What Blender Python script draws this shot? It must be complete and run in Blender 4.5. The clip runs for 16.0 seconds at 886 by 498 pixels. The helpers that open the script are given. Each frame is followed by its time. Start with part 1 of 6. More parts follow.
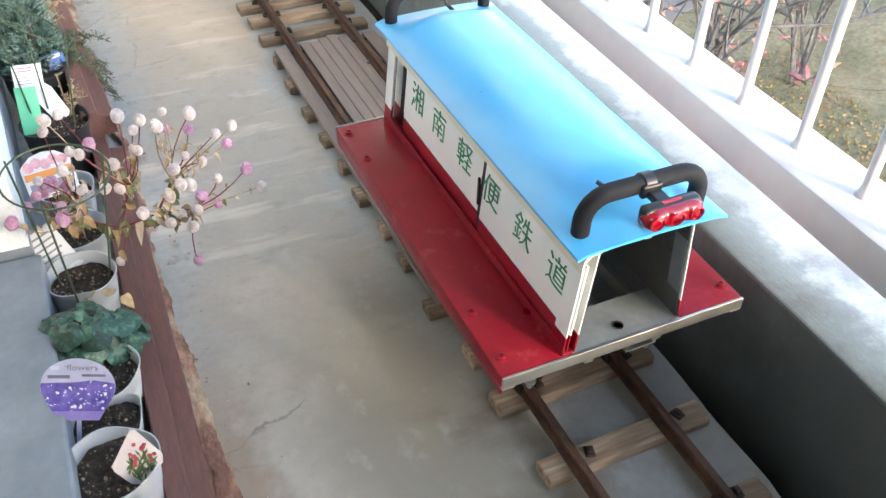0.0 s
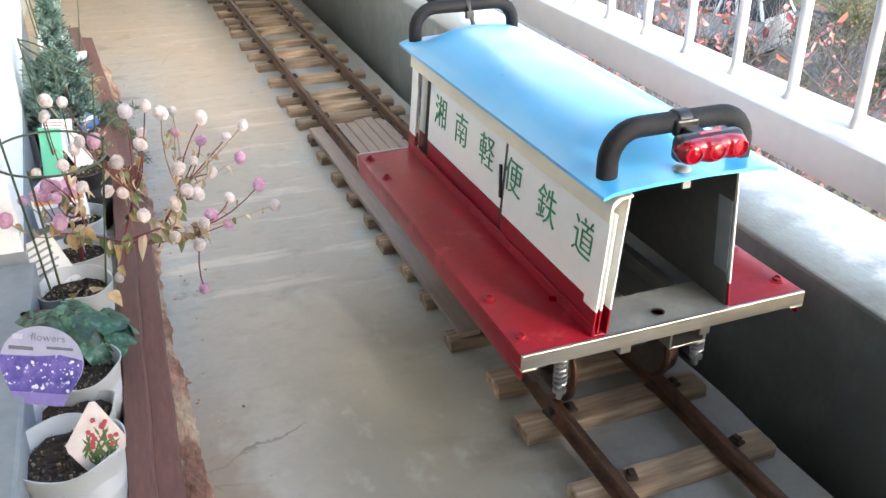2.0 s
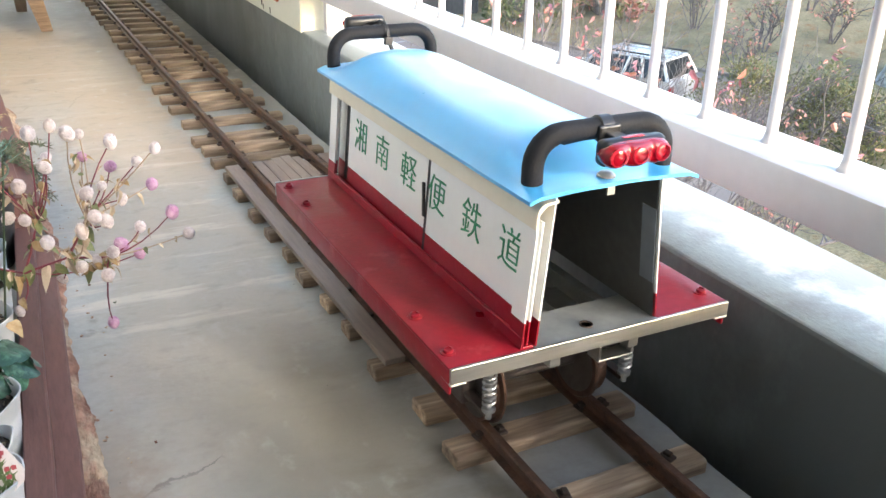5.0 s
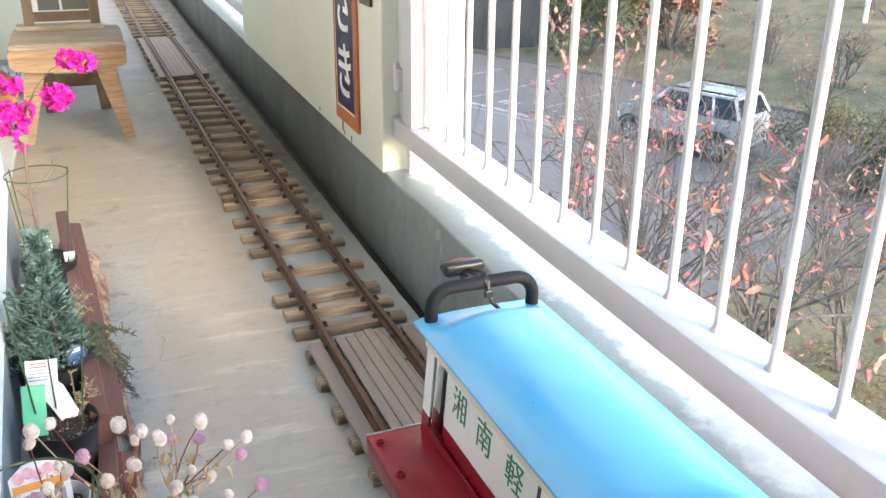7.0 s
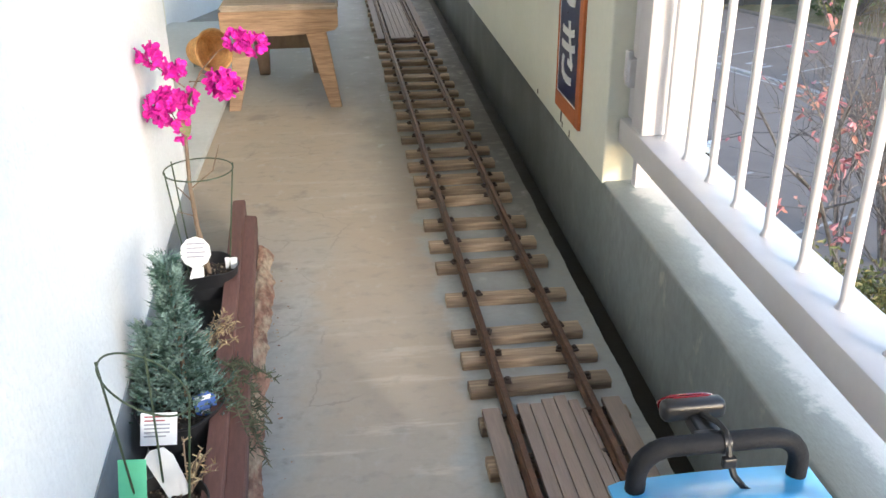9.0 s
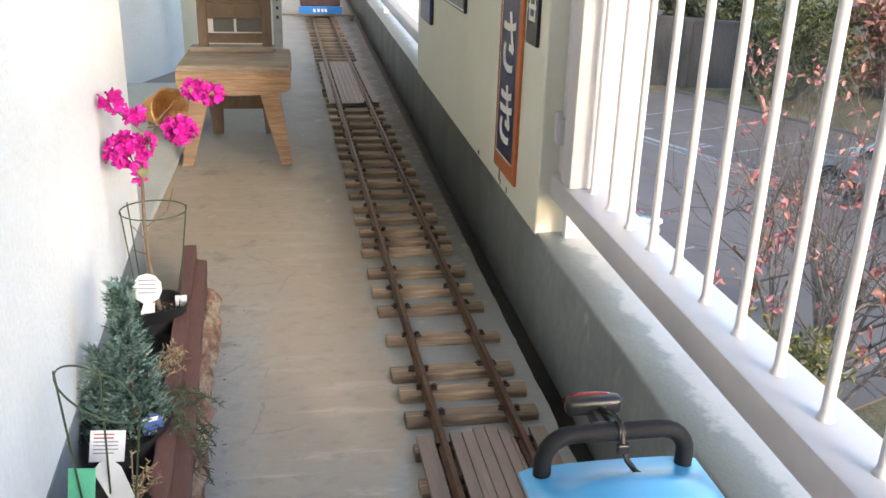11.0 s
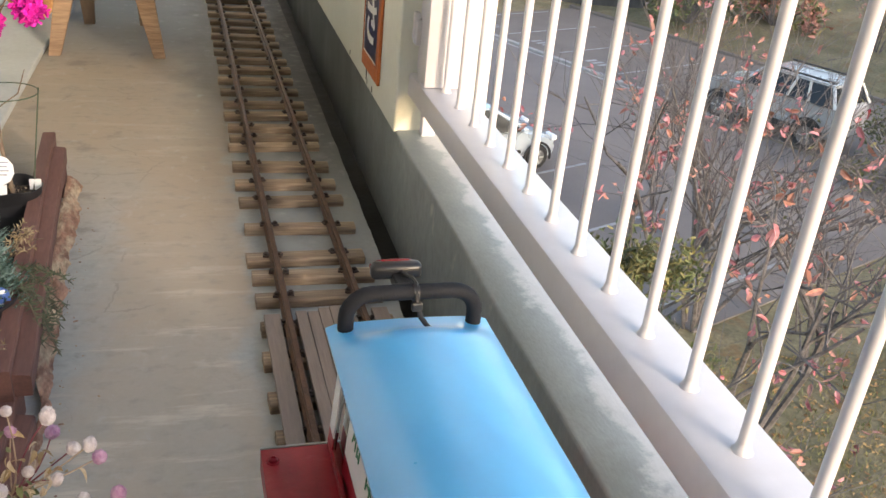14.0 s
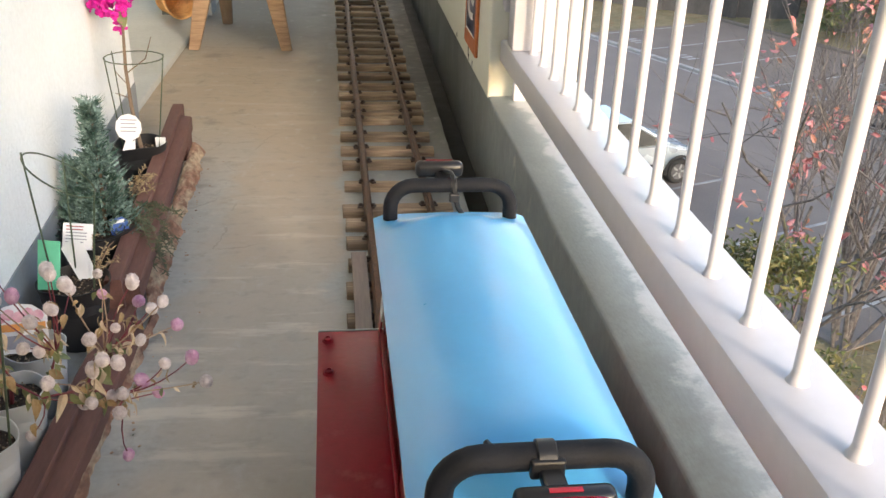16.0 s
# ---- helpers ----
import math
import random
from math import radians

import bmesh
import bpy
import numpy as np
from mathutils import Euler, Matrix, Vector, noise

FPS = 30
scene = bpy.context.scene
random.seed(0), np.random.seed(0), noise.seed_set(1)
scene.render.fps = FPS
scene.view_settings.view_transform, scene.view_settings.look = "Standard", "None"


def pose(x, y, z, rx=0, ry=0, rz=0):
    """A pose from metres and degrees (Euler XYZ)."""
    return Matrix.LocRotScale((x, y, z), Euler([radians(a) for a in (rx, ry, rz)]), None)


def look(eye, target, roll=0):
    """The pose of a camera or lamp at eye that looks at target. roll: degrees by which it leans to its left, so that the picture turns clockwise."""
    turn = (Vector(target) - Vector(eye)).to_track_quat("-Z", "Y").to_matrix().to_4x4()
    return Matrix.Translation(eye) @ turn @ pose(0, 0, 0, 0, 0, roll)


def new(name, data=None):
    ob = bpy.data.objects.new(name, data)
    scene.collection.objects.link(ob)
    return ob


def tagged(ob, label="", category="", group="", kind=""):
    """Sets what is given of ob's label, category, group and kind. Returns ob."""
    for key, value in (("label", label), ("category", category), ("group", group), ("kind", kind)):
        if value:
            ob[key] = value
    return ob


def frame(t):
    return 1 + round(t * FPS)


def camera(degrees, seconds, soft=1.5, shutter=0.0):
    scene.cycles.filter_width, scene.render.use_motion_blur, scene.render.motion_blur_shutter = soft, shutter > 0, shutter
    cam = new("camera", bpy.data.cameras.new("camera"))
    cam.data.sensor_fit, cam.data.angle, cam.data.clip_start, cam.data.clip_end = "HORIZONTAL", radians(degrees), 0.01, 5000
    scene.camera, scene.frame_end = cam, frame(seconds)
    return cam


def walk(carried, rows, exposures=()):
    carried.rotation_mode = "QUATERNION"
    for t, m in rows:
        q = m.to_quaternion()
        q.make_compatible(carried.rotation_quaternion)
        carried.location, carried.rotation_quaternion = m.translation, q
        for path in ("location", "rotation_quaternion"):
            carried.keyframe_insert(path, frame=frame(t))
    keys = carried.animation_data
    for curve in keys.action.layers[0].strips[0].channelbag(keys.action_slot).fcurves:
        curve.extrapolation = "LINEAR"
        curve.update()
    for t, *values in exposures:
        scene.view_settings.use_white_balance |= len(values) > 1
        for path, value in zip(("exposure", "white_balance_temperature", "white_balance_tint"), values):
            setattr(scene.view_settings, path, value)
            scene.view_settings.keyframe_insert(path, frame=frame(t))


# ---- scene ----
cam = camera(52.8, 16.0)
PATH = [
    (0, (0.043, 0.181, 0.906), (0.678, 1.563, -0.393), 1.8),
    (0.5, (0.054, 0.163, 0.811), (0.652, 1.645, -0.391), 0.8),
    (1, (0.06, 0.142, 0.736), (0.649, 1.718, -0.346), 0.4),
    (1.5, (0.072, 0.132, 0.687), (0.647, 1.779, -0.29), -0.5),
    (2, (0.072, 0.119, 0.651), (0.676, 1.781, -0.282), -0.3),
    (2.5, (0.063, 0.122, 0.623), (0.747, 1.763, -0.293), 0.8),
    (3, (0.057, 0.117, 0.605), (0.799, 1.764, -0.252), 1.5),
    (3.5, (0.053, 0.114, 0.592), (0.829, 1.77, -0.218), 2.2),
    (5.8, (0.074, 0.145, 0.626), (0.874, 1.788, -0.186), 0.7),
    (6, (0.072, 0.155, 0.641), (0.868, 1.809, -0.153), 1.0),
    (6.5, (0.071, 0.211, 0.742), (0.813, 1.905, -0.019), 0.8),
    (7, (0.092, 0.31, 0.856), (0.765, 2.031, 0.091), 0.6),
    (7.5, (0.129, 0.43, 0.935), (0.749, 2.138, 0.099), 0.7),
    (8, (0.19, 0.585, 0.928), (0.518, 2.355, 0.057), -1.8),
    (8.2, (0.2, 0.65, 0.892), (0.447, 2.425, 0.005), -2.6),
    (10.3, (0.253, 0.698, 0.835), (0.412, 2.542, 0.077), 0.3),
    (10.5, (0.247, 0.641, 0.844), (0.484, 2.485, 0.107), 1.0),
    (11, (0.232, 0.564, 0.841), (0.535, 2.407, 0.128), 1.7),
    (11.5, (0.244, 0.488, 0.848), (0.556, 2.333, 0.143), 1.9),
    (12, (0.275, 0.42, 0.835), (0.579, 2.257, 0.105), 1.6),
    (12.5, (0.289, 0.414, 0.835), (0.619, 2.239, 0.086), 1.1),
    (13, (0.284, 0.437, 0.854), (0.742, 2.225, 0.083), 2.4),
    (13.5, (0.272, 0.439, 0.858), (0.772, 2.171, -0.009), 4.5),
    (14, (0.305, 0.45, 0.844), (0.822, 2.171, -0.034), 6.0),
    (14.5, (0.357, 0.438, 0.79), (0.798, 2.19, -0.068), 5.3),
    (15, (0.383, 0.407, 0.752), (0.71, 2.179, -0.116), 3.2),
    (15.5, (0.394, 0.34, 0.742), (0.636, 2.131, -0.114), 1.8),
    (16, (0.403, 0.286, 0.76), (0.607, 2.082, -0.095), 2.1),
]
LIGHT = [(0.0, 3.02, 6300, 10.0), (3.7, 3.04, 6350, 11.0), (6.0, 3.12, 6450, 11.0), (7.0, 2.88, 6350, 10.0), (7.5, 2.7, 6300, 10.0), (10.3, 2.24, 6400, 12.0), (13.0, 2.11, 6900, 14.5), (16.0, 2.16, 7050, 13.0)]
walk(cam, [(t, look(eye, target, roll)) for t, eye, target, roll in PATH], LIGHT)

# ---- world, sun, large lights ----
SUN_WAY = Vector((0.43, -0.86, 0.30)).normalized()
world = bpy.data.worlds.new("sky")
scene.world = world
world.use_nodes = True
wn, wl = world.node_tree.nodes, world.node_tree.links
sky = wn.new("ShaderNodeTexSky")
sky.sky_type, sky.sun_disc = "NISHITA", False
sky.sun_elevation, sky.sun_rotation = math.asin(SUN_WAY.z), math.atan2(SUN_WAY.x, SUN_WAY.y)
sky.air_density, sky.dust_density, sky.ozone_density = 1.0, 1.4, 1.2
wn["Background"].inputs["Strength"].default_value = 0.15
wl.new(sky.outputs["Color"], wn["Background"].inputs["Color"])
sun_lamp = bpy.data.lights.new("sun", "SUN")
sun_lamp.energy, sun_lamp.angle, sun_lamp.color = 0.46, radians(2.4), (1.0, 0.93, 0.84)
sun_ob = new("sun", sun_lamp)
sun_ob.matrix_world = look(SUN_WAY * 30, (0, 0, 0))


# ---- materials ----
def surf(name, c1, c2, scale=8.0, rough=0.6, bump=0.2, metal=0.0, grain=60.0, stretch=(1, 1, 1), mix=(0.35, 0.65), spread=0.12,
         stain=None, stain_scale=3.0, stain_at=(0.55, 0.75), rnd=0.0, dist=0.002, coat=0.0):
    """A surface of two colours mixed by a broad noise, with fine grain in colour, gloss and relief."""
    m = bpy.data.materials.new(name)
    m.use_nodes = True
    n, l = m.node_tree.nodes, m.node_tree.links
    b = n["Principled BSDF"]
    tc, mp = n.new("ShaderNodeTexCoord"), n.new("ShaderNodeMapping")
    mp.inputs["Scale"].default_value = stretch
    l.new(tc.outputs["Object"], mp.inputs["Vector"])

    def noise_tex(s, detail=4.0):
        t = n.new("ShaderNodeTexNoise")
        t.inputs["Scale"].default_value, t.inputs["Detail"].default_value, t.inputs["Roughness"].default_value = s, detail, 0.6
        l.new(mp.outputs["Vector"], t.inputs["Vector"])
        return t

    big, fine = noise_tex(scale), noise_tex(grain, 5.0)
    ramp = n.new("ShaderNodeValToRGB")
    ramp.color_ramp.elements[0].position, ramp.color_ramp.elements[1].position = mix
    ramp.color_ramp.elements[0].color, ramp.color_ramp.elements[1].color = (*c1, 1), (*c2, 1)
    l.new(big.outputs["Fac"], ramp.inputs["Fac"])
    colour = ramp.outputs["Color"]
    if stain:
        st, sr = noise_tex(stain_scale, 6.0), n.new("ShaderNodeMapRange")
        sr.inputs["From Min"].default_value, sr.inputs["From Max"].default_value = stain_at
        l.new(st.outputs["Fac"], sr.inputs["Value"])
        mx = n.new("ShaderNodeMix")
        mx.data_type = "RGBA"
        mx.inputs["B"].default_value = (*stain, 1)
        l.new(sr.outputs["Result"], mx.inputs["Factor"])
        l.new(colour, mx.inputs["A"])
        colour = mx.outputs["Result"]
    hs = n.new("ShaderNodeHueSaturation")
    vr = n.new("ShaderNodeMapRange")
    vr.inputs["From Min"].default_value, vr.inputs["From Max"].default_value = 0.25, 0.75
    vr.inputs["To Min"].default_value, vr.inputs["To Max"].default_value = 1 - spread, 1 + spread
    l.new(fine.outputs["Fac"], vr.inputs["Value"])
    value = vr.outputs["Result"]
    if rnd:
        oi, rr, mu = n.new("ShaderNodeObjectInfo"), n.new("ShaderNodeMapRange"), n.new("ShaderNodeMath")
        rr.inputs["To Min"].default_value, rr.inputs["To Max"].default_value = 1 - rnd, 1 + rnd
        l.new(oi.outputs["Random"], rr.inputs["Value"])
        mu.operation = "MULTIPLY"
        l.new(rr.outputs["Result"], mu.inputs[0])
        l.new(value, mu.inputs[1])
        value = mu.outputs["Value"]
    l.new(value, hs.inputs["Value"])
    l.new(colour, hs.inputs["Color"])
    l.new(hs.outputs["Color"], b.inputs["Base Color"])
    ro = n.new("ShaderNodeMapRange")
    ro.inputs["From Min"].default_value, ro.inputs["From Max"].default_value = 0.3, 0.7
    ro.inputs["To Min"].default_value, ro.inputs["To Max"].default_value = max(rough - 0.1, 0.03), min(rough + 0.1, 1)
    l.new(big.outputs["Fac"], ro.inputs["Value"])
    l.new(ro.outputs["Result"], b.inputs["Roughness"])
    b.inputs["Metallic"].default_value = metal
    b.inputs["Coat Weight"].default_value = coat
    if bump:
        bp = n.new("ShaderNodeBump")
        bp.inputs["Strength"].default_value, bp.inputs["Distance"].default_value = bump, dist
        l.new(fine.outputs["Fac"], bp.inputs["Height"])
        l.new(bp.outputs["Normal"], b.inputs["Normal"])
    return m


def glassy(name, colour, rough=0.05, alpha_like=0.0):
    m = bpy.data.materials.new(name)
    m.use_nodes = True
    b = m.node_tree.nodes["Principled BSDF"]
    b.inputs["Base Color"].default_value = (*colour, 1)
    b.inputs["Roughness"].default_value = rough
    b.inputs["Transmission Weight"].default_value = alpha_like
    b.inputs["Coat Weight"].default_value = 0.6
    return m


M = {}
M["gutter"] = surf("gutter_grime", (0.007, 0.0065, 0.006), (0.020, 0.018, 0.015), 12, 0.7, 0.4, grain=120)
M["kerb"] = surf("kerb_paint", (0.198, 0.230, 0.234), (0.272, 0.300, 0.302), 6, 0.6, 0.45, grain=70, spread=0.14,
                 stain=(0.36, 0.36, 0.33), stain_scale=17, stain_at=(0.63, 0.70), stretch=(1, 0.8, 0.5))
M["kerbtop"] = surf("kerb_top_paint", (0.235, 0.272, 0.278), (0.305, 0.342, 0.348), 6, 0.48, 0.25, grain=150, spread=0.09, stretch=(1.6, 0.6, 1))


def wear_shade_strip(m, colour, start, end, wave, axis="X"):
    """A colour beyond a ragged line along the balcony's edge: bare worn paint on the top, painted shade on the far
    face.
    """
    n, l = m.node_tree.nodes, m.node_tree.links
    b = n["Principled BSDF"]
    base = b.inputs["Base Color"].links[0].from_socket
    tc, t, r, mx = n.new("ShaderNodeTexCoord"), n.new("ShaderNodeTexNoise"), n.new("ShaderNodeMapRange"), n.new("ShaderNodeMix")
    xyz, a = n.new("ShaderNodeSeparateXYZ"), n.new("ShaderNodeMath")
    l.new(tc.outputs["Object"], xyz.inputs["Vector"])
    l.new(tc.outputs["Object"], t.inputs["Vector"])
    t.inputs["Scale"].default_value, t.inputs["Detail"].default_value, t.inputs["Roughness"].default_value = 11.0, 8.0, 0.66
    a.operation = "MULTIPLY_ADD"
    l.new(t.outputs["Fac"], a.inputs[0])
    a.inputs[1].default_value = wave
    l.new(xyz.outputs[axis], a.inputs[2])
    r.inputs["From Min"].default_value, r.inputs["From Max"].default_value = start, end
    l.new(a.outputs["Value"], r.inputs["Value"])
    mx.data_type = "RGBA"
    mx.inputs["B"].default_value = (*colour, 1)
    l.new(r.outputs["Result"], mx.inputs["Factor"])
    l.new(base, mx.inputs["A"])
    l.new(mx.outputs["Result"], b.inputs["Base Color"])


# the kerb face turns darker towards the near end
wear_shade_strip(M["kerb"], (0.090, 0.102, 0.103), 1.26, 0.90, 0.4, "Y")
# shade beside the pier, put into the far kerb face's colour
wear_shade_strip(M["kerb"], (0.108, 0.115, 0.110), 2.6, 3.3, 0.6, "Y")
wear_shade_strip(M["kerbtop"], (0.45, 0.47, 0.475), 0.880, 0.897, 0.17)


def grit(m, colour, scale, lo, hi, y0, y1, most):
    """Blotches of grey dirt, thickest at the near end."""
    n, l = m.node_tree.nodes, m.node_tree.links
    b = n["Principled BSDF"]
    base = b.inputs["Base Color"].links[0].from_socket
    tc, t, r, mx = n.new("ShaderNodeTexCoord"), n.new("ShaderNodeTexNoise"), n.new("ShaderNodeMapRange"), n.new("ShaderNodeMix")
    xyz, e, a = n.new("ShaderNodeSeparateXYZ"), n.new("ShaderNodeMapRange"), n.new("ShaderNodeMath")
    l.new(tc.outputs["Object"], xyz.inputs["Vector"])
    l.new(tc.outputs["Object"], t.inputs["Vector"])
    t.inputs["Scale"].default_value, t.inputs["Detail"].default_value, t.inputs["Roughness"].default_value = scale, 10.0, 0.68
    r.inputs["From Min"].default_value, r.inputs["From Max"].default_value = lo, hi
    l.new(t.outputs["Fac"], r.inputs["Value"])
    e.inputs["From Min"].default_value, e.inputs["From Max"].default_value = y0, y1
    e.inputs["To Min"].default_value, e.inputs["To Max"].default_value = most, 0.15
    l.new(xyz.outputs["Y"], e.inputs["Value"])
    a.operation = "MULTIPLY"
    l.new(r.outputs["Result"], a.inputs[0])
    l.new(e.outputs["Result"], a.inputs[1])
    mx.data_type = "RGBA"
    mx.inputs["B"].default_value = (*colour, 1)
    l.new(a.outputs["Value"], mx.inputs["Factor"])
    l.new(base, mx.inputs["A"])
    l.new(mx.outputs["Result"], b.inputs["Base Color"])


grit(M["kerbtop"], (0.19, 0.195, 0.19), 9.0, 0.42, 0.60, 0.7, 1.4, 0.85)


def floor_material():
    """Grey floor paint, trodden tan along the middle, with fine cracks and specks; pale light streaks and the shade by
    track and pier are painted in.
    """
    m = surf("floor_paint", (0.360, 0.370, 0.350), (0.425, 0.43, 0.405), 3.5, 0.62, 0.3, grain=90, spread=0.09)
    n, l = m.node_tree.nodes, m.node_tree.links
    b = n["Principled BSDF"]
    colour = b.inputs["Base Color"].links[0].from_socket
    tc = n.new("ShaderNodeTexCoord")

    def tex(kind, scale, stretch=(1, 1, 1), detail=5.0):
        mp, t = n.new("ShaderNodeMapping"), n.new(kind)
        mp.inputs["Scale"].default_value = stretch
        l.new(tc.outputs["Object"], mp.inputs["Vector"])
        l.new(mp.outputs["Vector"], t.inputs["Vector"])
        t.inputs["Scale"].default_value = scale
        if kind == "ShaderNodeTexNoise":
            t.inputs["Detail"].default_value, t.inputs["Roughness"].default_value = detail, 0.6
        return t

    def ranged(value, a, c, lo=0.0, hi=1.0):
        r = n.new("ShaderNodeMapRange")
        r.interpolation_type = "SMOOTHSTEP"
        for k, v in zip(("From Min", "From Max", "To Min", "To Max"), (a, c, lo, hi)):
            r.inputs[k].default_value = v
        l.new(value, r.inputs["Value"])
        return r.outputs["Result"]

    def calc(op, p, q):
        t = n.new("ShaderNodeMath")
        t.operation = op
        for k, v in enumerate((p, q)):
            if isinstance(v, float):
                t.inputs[k].default_value = v
            else:
                l.new(v, t.inputs[k])
        return t.outputs["Value"]

    def over(base, top, fac):
        mx = n.new("ShaderNodeMix")
        mx.data_type = "RGBA"
        mx.inputs["B"].default_value = (*top, 1)
        l.new(fac, mx.inputs["Factor"])
        l.new(base, mx.inputs["A"])
        return mx.outputs["Result"]

    xyz = n.new("ShaderNodeSeparateXYZ")
    l.new(tc.outputs["Object"], xyz.inputs["Vector"])
    broad = tex("ShaderNodeTexNoise", 5.0).outputs["Fac"]
    across = calc("ADD", xyz.outputs["X"], calc("MULTIPLY", calc("SUBTRACT", broad, 0.5), 0.22))
    worn = calc("MULTIPLY", ranged(across, 0.07, 0.17), ranged(across, 0.355, 0.40, 1.0, 0.0))
    far = ranged(xyz.outputs["Y"], 2.0, 2.7)
    worn = calc("MAXIMUM", worn, calc("MULTIPLY", far, ranged(across, 0.34, 0.40, 1.0, 0.0)))
    worn = calc("MULTIPLY", worn, ranged(xyz.outputs["Y"], 3.4, 4.3, 1.0, 0.12))
    worn = calc("MULTIPLY", worn, ranged(xyz.outputs["Y"], 1.0, 2.1, 0.62, 1.0))
    colour = over(colour, (0.43, 0.348, 0.262), calc("MULTIPLY", worn, ranged(tex("ShaderNodeTexNoise", 2.2).outputs["Fac"], 0.25, 0.6, 0.55, 0.95)))
    # pale streaks of reflected light, painted across the floor
    light_streak = ranged(tex("ShaderNodeTexNoise", 5.0, (0.55, 3.2, 1), 6.0).outputs["Fac"], 0.53, 0.66)
    band = calc("MULTIPLY", ranged(xyz.outputs["Y"], 1.05, 1.35), ranged(xyz.outputs["Y"], 1.75, 2.2, 1.0, 0.25))
    colour = over(colour, (0.62, 0.56, 0.46), calc("MULTIPLY", calc("MULTIPLY", light_streak, band), 0.72))
    grime = ranged(tex("ShaderNodeTexNoise", 9.0, detail=8.0).outputs["Fac"], 0.56, 0.68)
    colour = over(colour, (0.14, 0.133, 0.118), calc("MULTIPLY", calc("MULTIPLY", grime, ranged(xyz.outputs["X"], 0.08, 0.19, 1.0, 0.12)), ranged(xyz.outputs["Y"], 1.6, 2.4, 0.75, 0.40)))
    warp, cell = n.new("ShaderNodeVectorMath"), tex("ShaderNodeTexVoronoi", 5.5)
    warp.operation = "MULTIPLY_ADD"
    nz = tex("ShaderNodeTexNoise", 14.0)
    l.new(nz.outputs["Color"], warp.inputs[0])
    warp.inputs[1].default_value = (0.06, 0.06, 0.0)
    l.new(tc.outputs["Object"], warp.inputs[2])
    l.new(warp.outputs["Vector"], cell.inputs["Vector"])
    cell.feature = "DISTANCE_TO_EDGE"
    # shade over the track bed, put into the floor colour
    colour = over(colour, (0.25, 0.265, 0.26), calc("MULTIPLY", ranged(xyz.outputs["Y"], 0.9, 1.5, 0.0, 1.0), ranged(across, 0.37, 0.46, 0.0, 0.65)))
    crack = calc("MULTIPLY", ranged(cell.outputs["Distance"], 0.003, 0.012, 1.0, 0.0), ranged(tex("ShaderNodeTexNoise", 3.0).outputs["Fac"], 0.50, 0.58))
    crack = calc("MULTIPLY", crack, ranged(across, 0.17, 0.25, 1.0, 0.0))
    crack = calc("MULTIPLY", crack, ranged(xyz.outputs["Y"], 1.3, 1.9, 1.0, 0.45))
    colour = over(colour, (0.16, 0.15, 0.135), calc("MULTIPLY", crack, 0.72))
    # shade beside the pier, painted into the far floor in three layers
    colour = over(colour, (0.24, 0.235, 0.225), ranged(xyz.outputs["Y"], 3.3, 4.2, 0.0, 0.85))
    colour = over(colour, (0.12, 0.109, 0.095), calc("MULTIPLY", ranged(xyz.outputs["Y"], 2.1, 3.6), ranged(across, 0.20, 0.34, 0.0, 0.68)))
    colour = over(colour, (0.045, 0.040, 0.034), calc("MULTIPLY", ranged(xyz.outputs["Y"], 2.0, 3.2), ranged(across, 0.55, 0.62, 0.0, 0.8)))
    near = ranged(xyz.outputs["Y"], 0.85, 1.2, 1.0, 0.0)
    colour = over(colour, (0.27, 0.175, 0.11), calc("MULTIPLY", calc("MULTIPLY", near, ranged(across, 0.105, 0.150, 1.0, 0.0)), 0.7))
    # darker patches at the near end, left of the track
    near_dark = calc("MULTIPLY", ranged(xyz.outputs["Y"], 0.9, 1.25, 1.0, 0.0), calc("MULTIPLY", ranged(across, 0.25, 0.37), ranged(across, 0.43, 0.50, 1.0, 0.15)))
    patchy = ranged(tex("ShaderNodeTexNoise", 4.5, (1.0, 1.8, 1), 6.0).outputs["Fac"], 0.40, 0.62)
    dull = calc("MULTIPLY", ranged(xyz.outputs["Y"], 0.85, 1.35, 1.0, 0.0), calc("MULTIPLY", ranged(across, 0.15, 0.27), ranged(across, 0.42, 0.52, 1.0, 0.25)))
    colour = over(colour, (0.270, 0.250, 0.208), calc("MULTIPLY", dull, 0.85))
    colour = over(colour, (0.150, 0.130, 0.100), calc("MULTIPLY", calc("MULTIPLY", near_dark, patchy), 0.72))
    mottle = ranged(tex("ShaderNodeTexNoise", 24.0, (1.0, 1.5, 1), 9.0).outputs["Fac"], 0.50, 0.72)
    colour = over(colour, (0.27, 0.25, 0.215), calc("MULTIPLY", mottle, 0.42))
    pale = ranged(tex("ShaderNodeTexNoise", 17.0, (1.3, 0.9, 1), 8.0).outputs["Fac"], 0.56, 0.74)
    colour = over(colour, (0.52, 0.51, 0.48), calc("MULTIPLY", pale, 0.35))
    speck = ranged(tex("ShaderNodeTexNoise", 70.0, detail=2.0).outputs["Fac"], 0.76, 0.80)
    colour = over(colour, (0.07, 0.06, 0.05), calc("MULTIPLY", speck, 0.8))
    l.new(colour, b.inputs["Base Color"])
    return m


M["floor"] = floor_material()
M["cream"] = surf("cream_wall_paint", (0.66, 0.67, 0.585), (0.72, 0.73, 0.65), 2.5, 0.7, 0.2, grain=70, spread=0.03)
M["stucco"] = surf("white_stucco", (0.80, 0.83, 0.845), (0.85, 0.88, 0.895), 3, 0.85, 0.9, grain=110, spread=0.05, dist=0.004)
M["skirt"] = surf("grey_skirting_paint", (0.185, 0.212, 0.235), (0.27, 0.30, 0.325), 7, 0.5, 0.2, grain=60, spread=0.10)
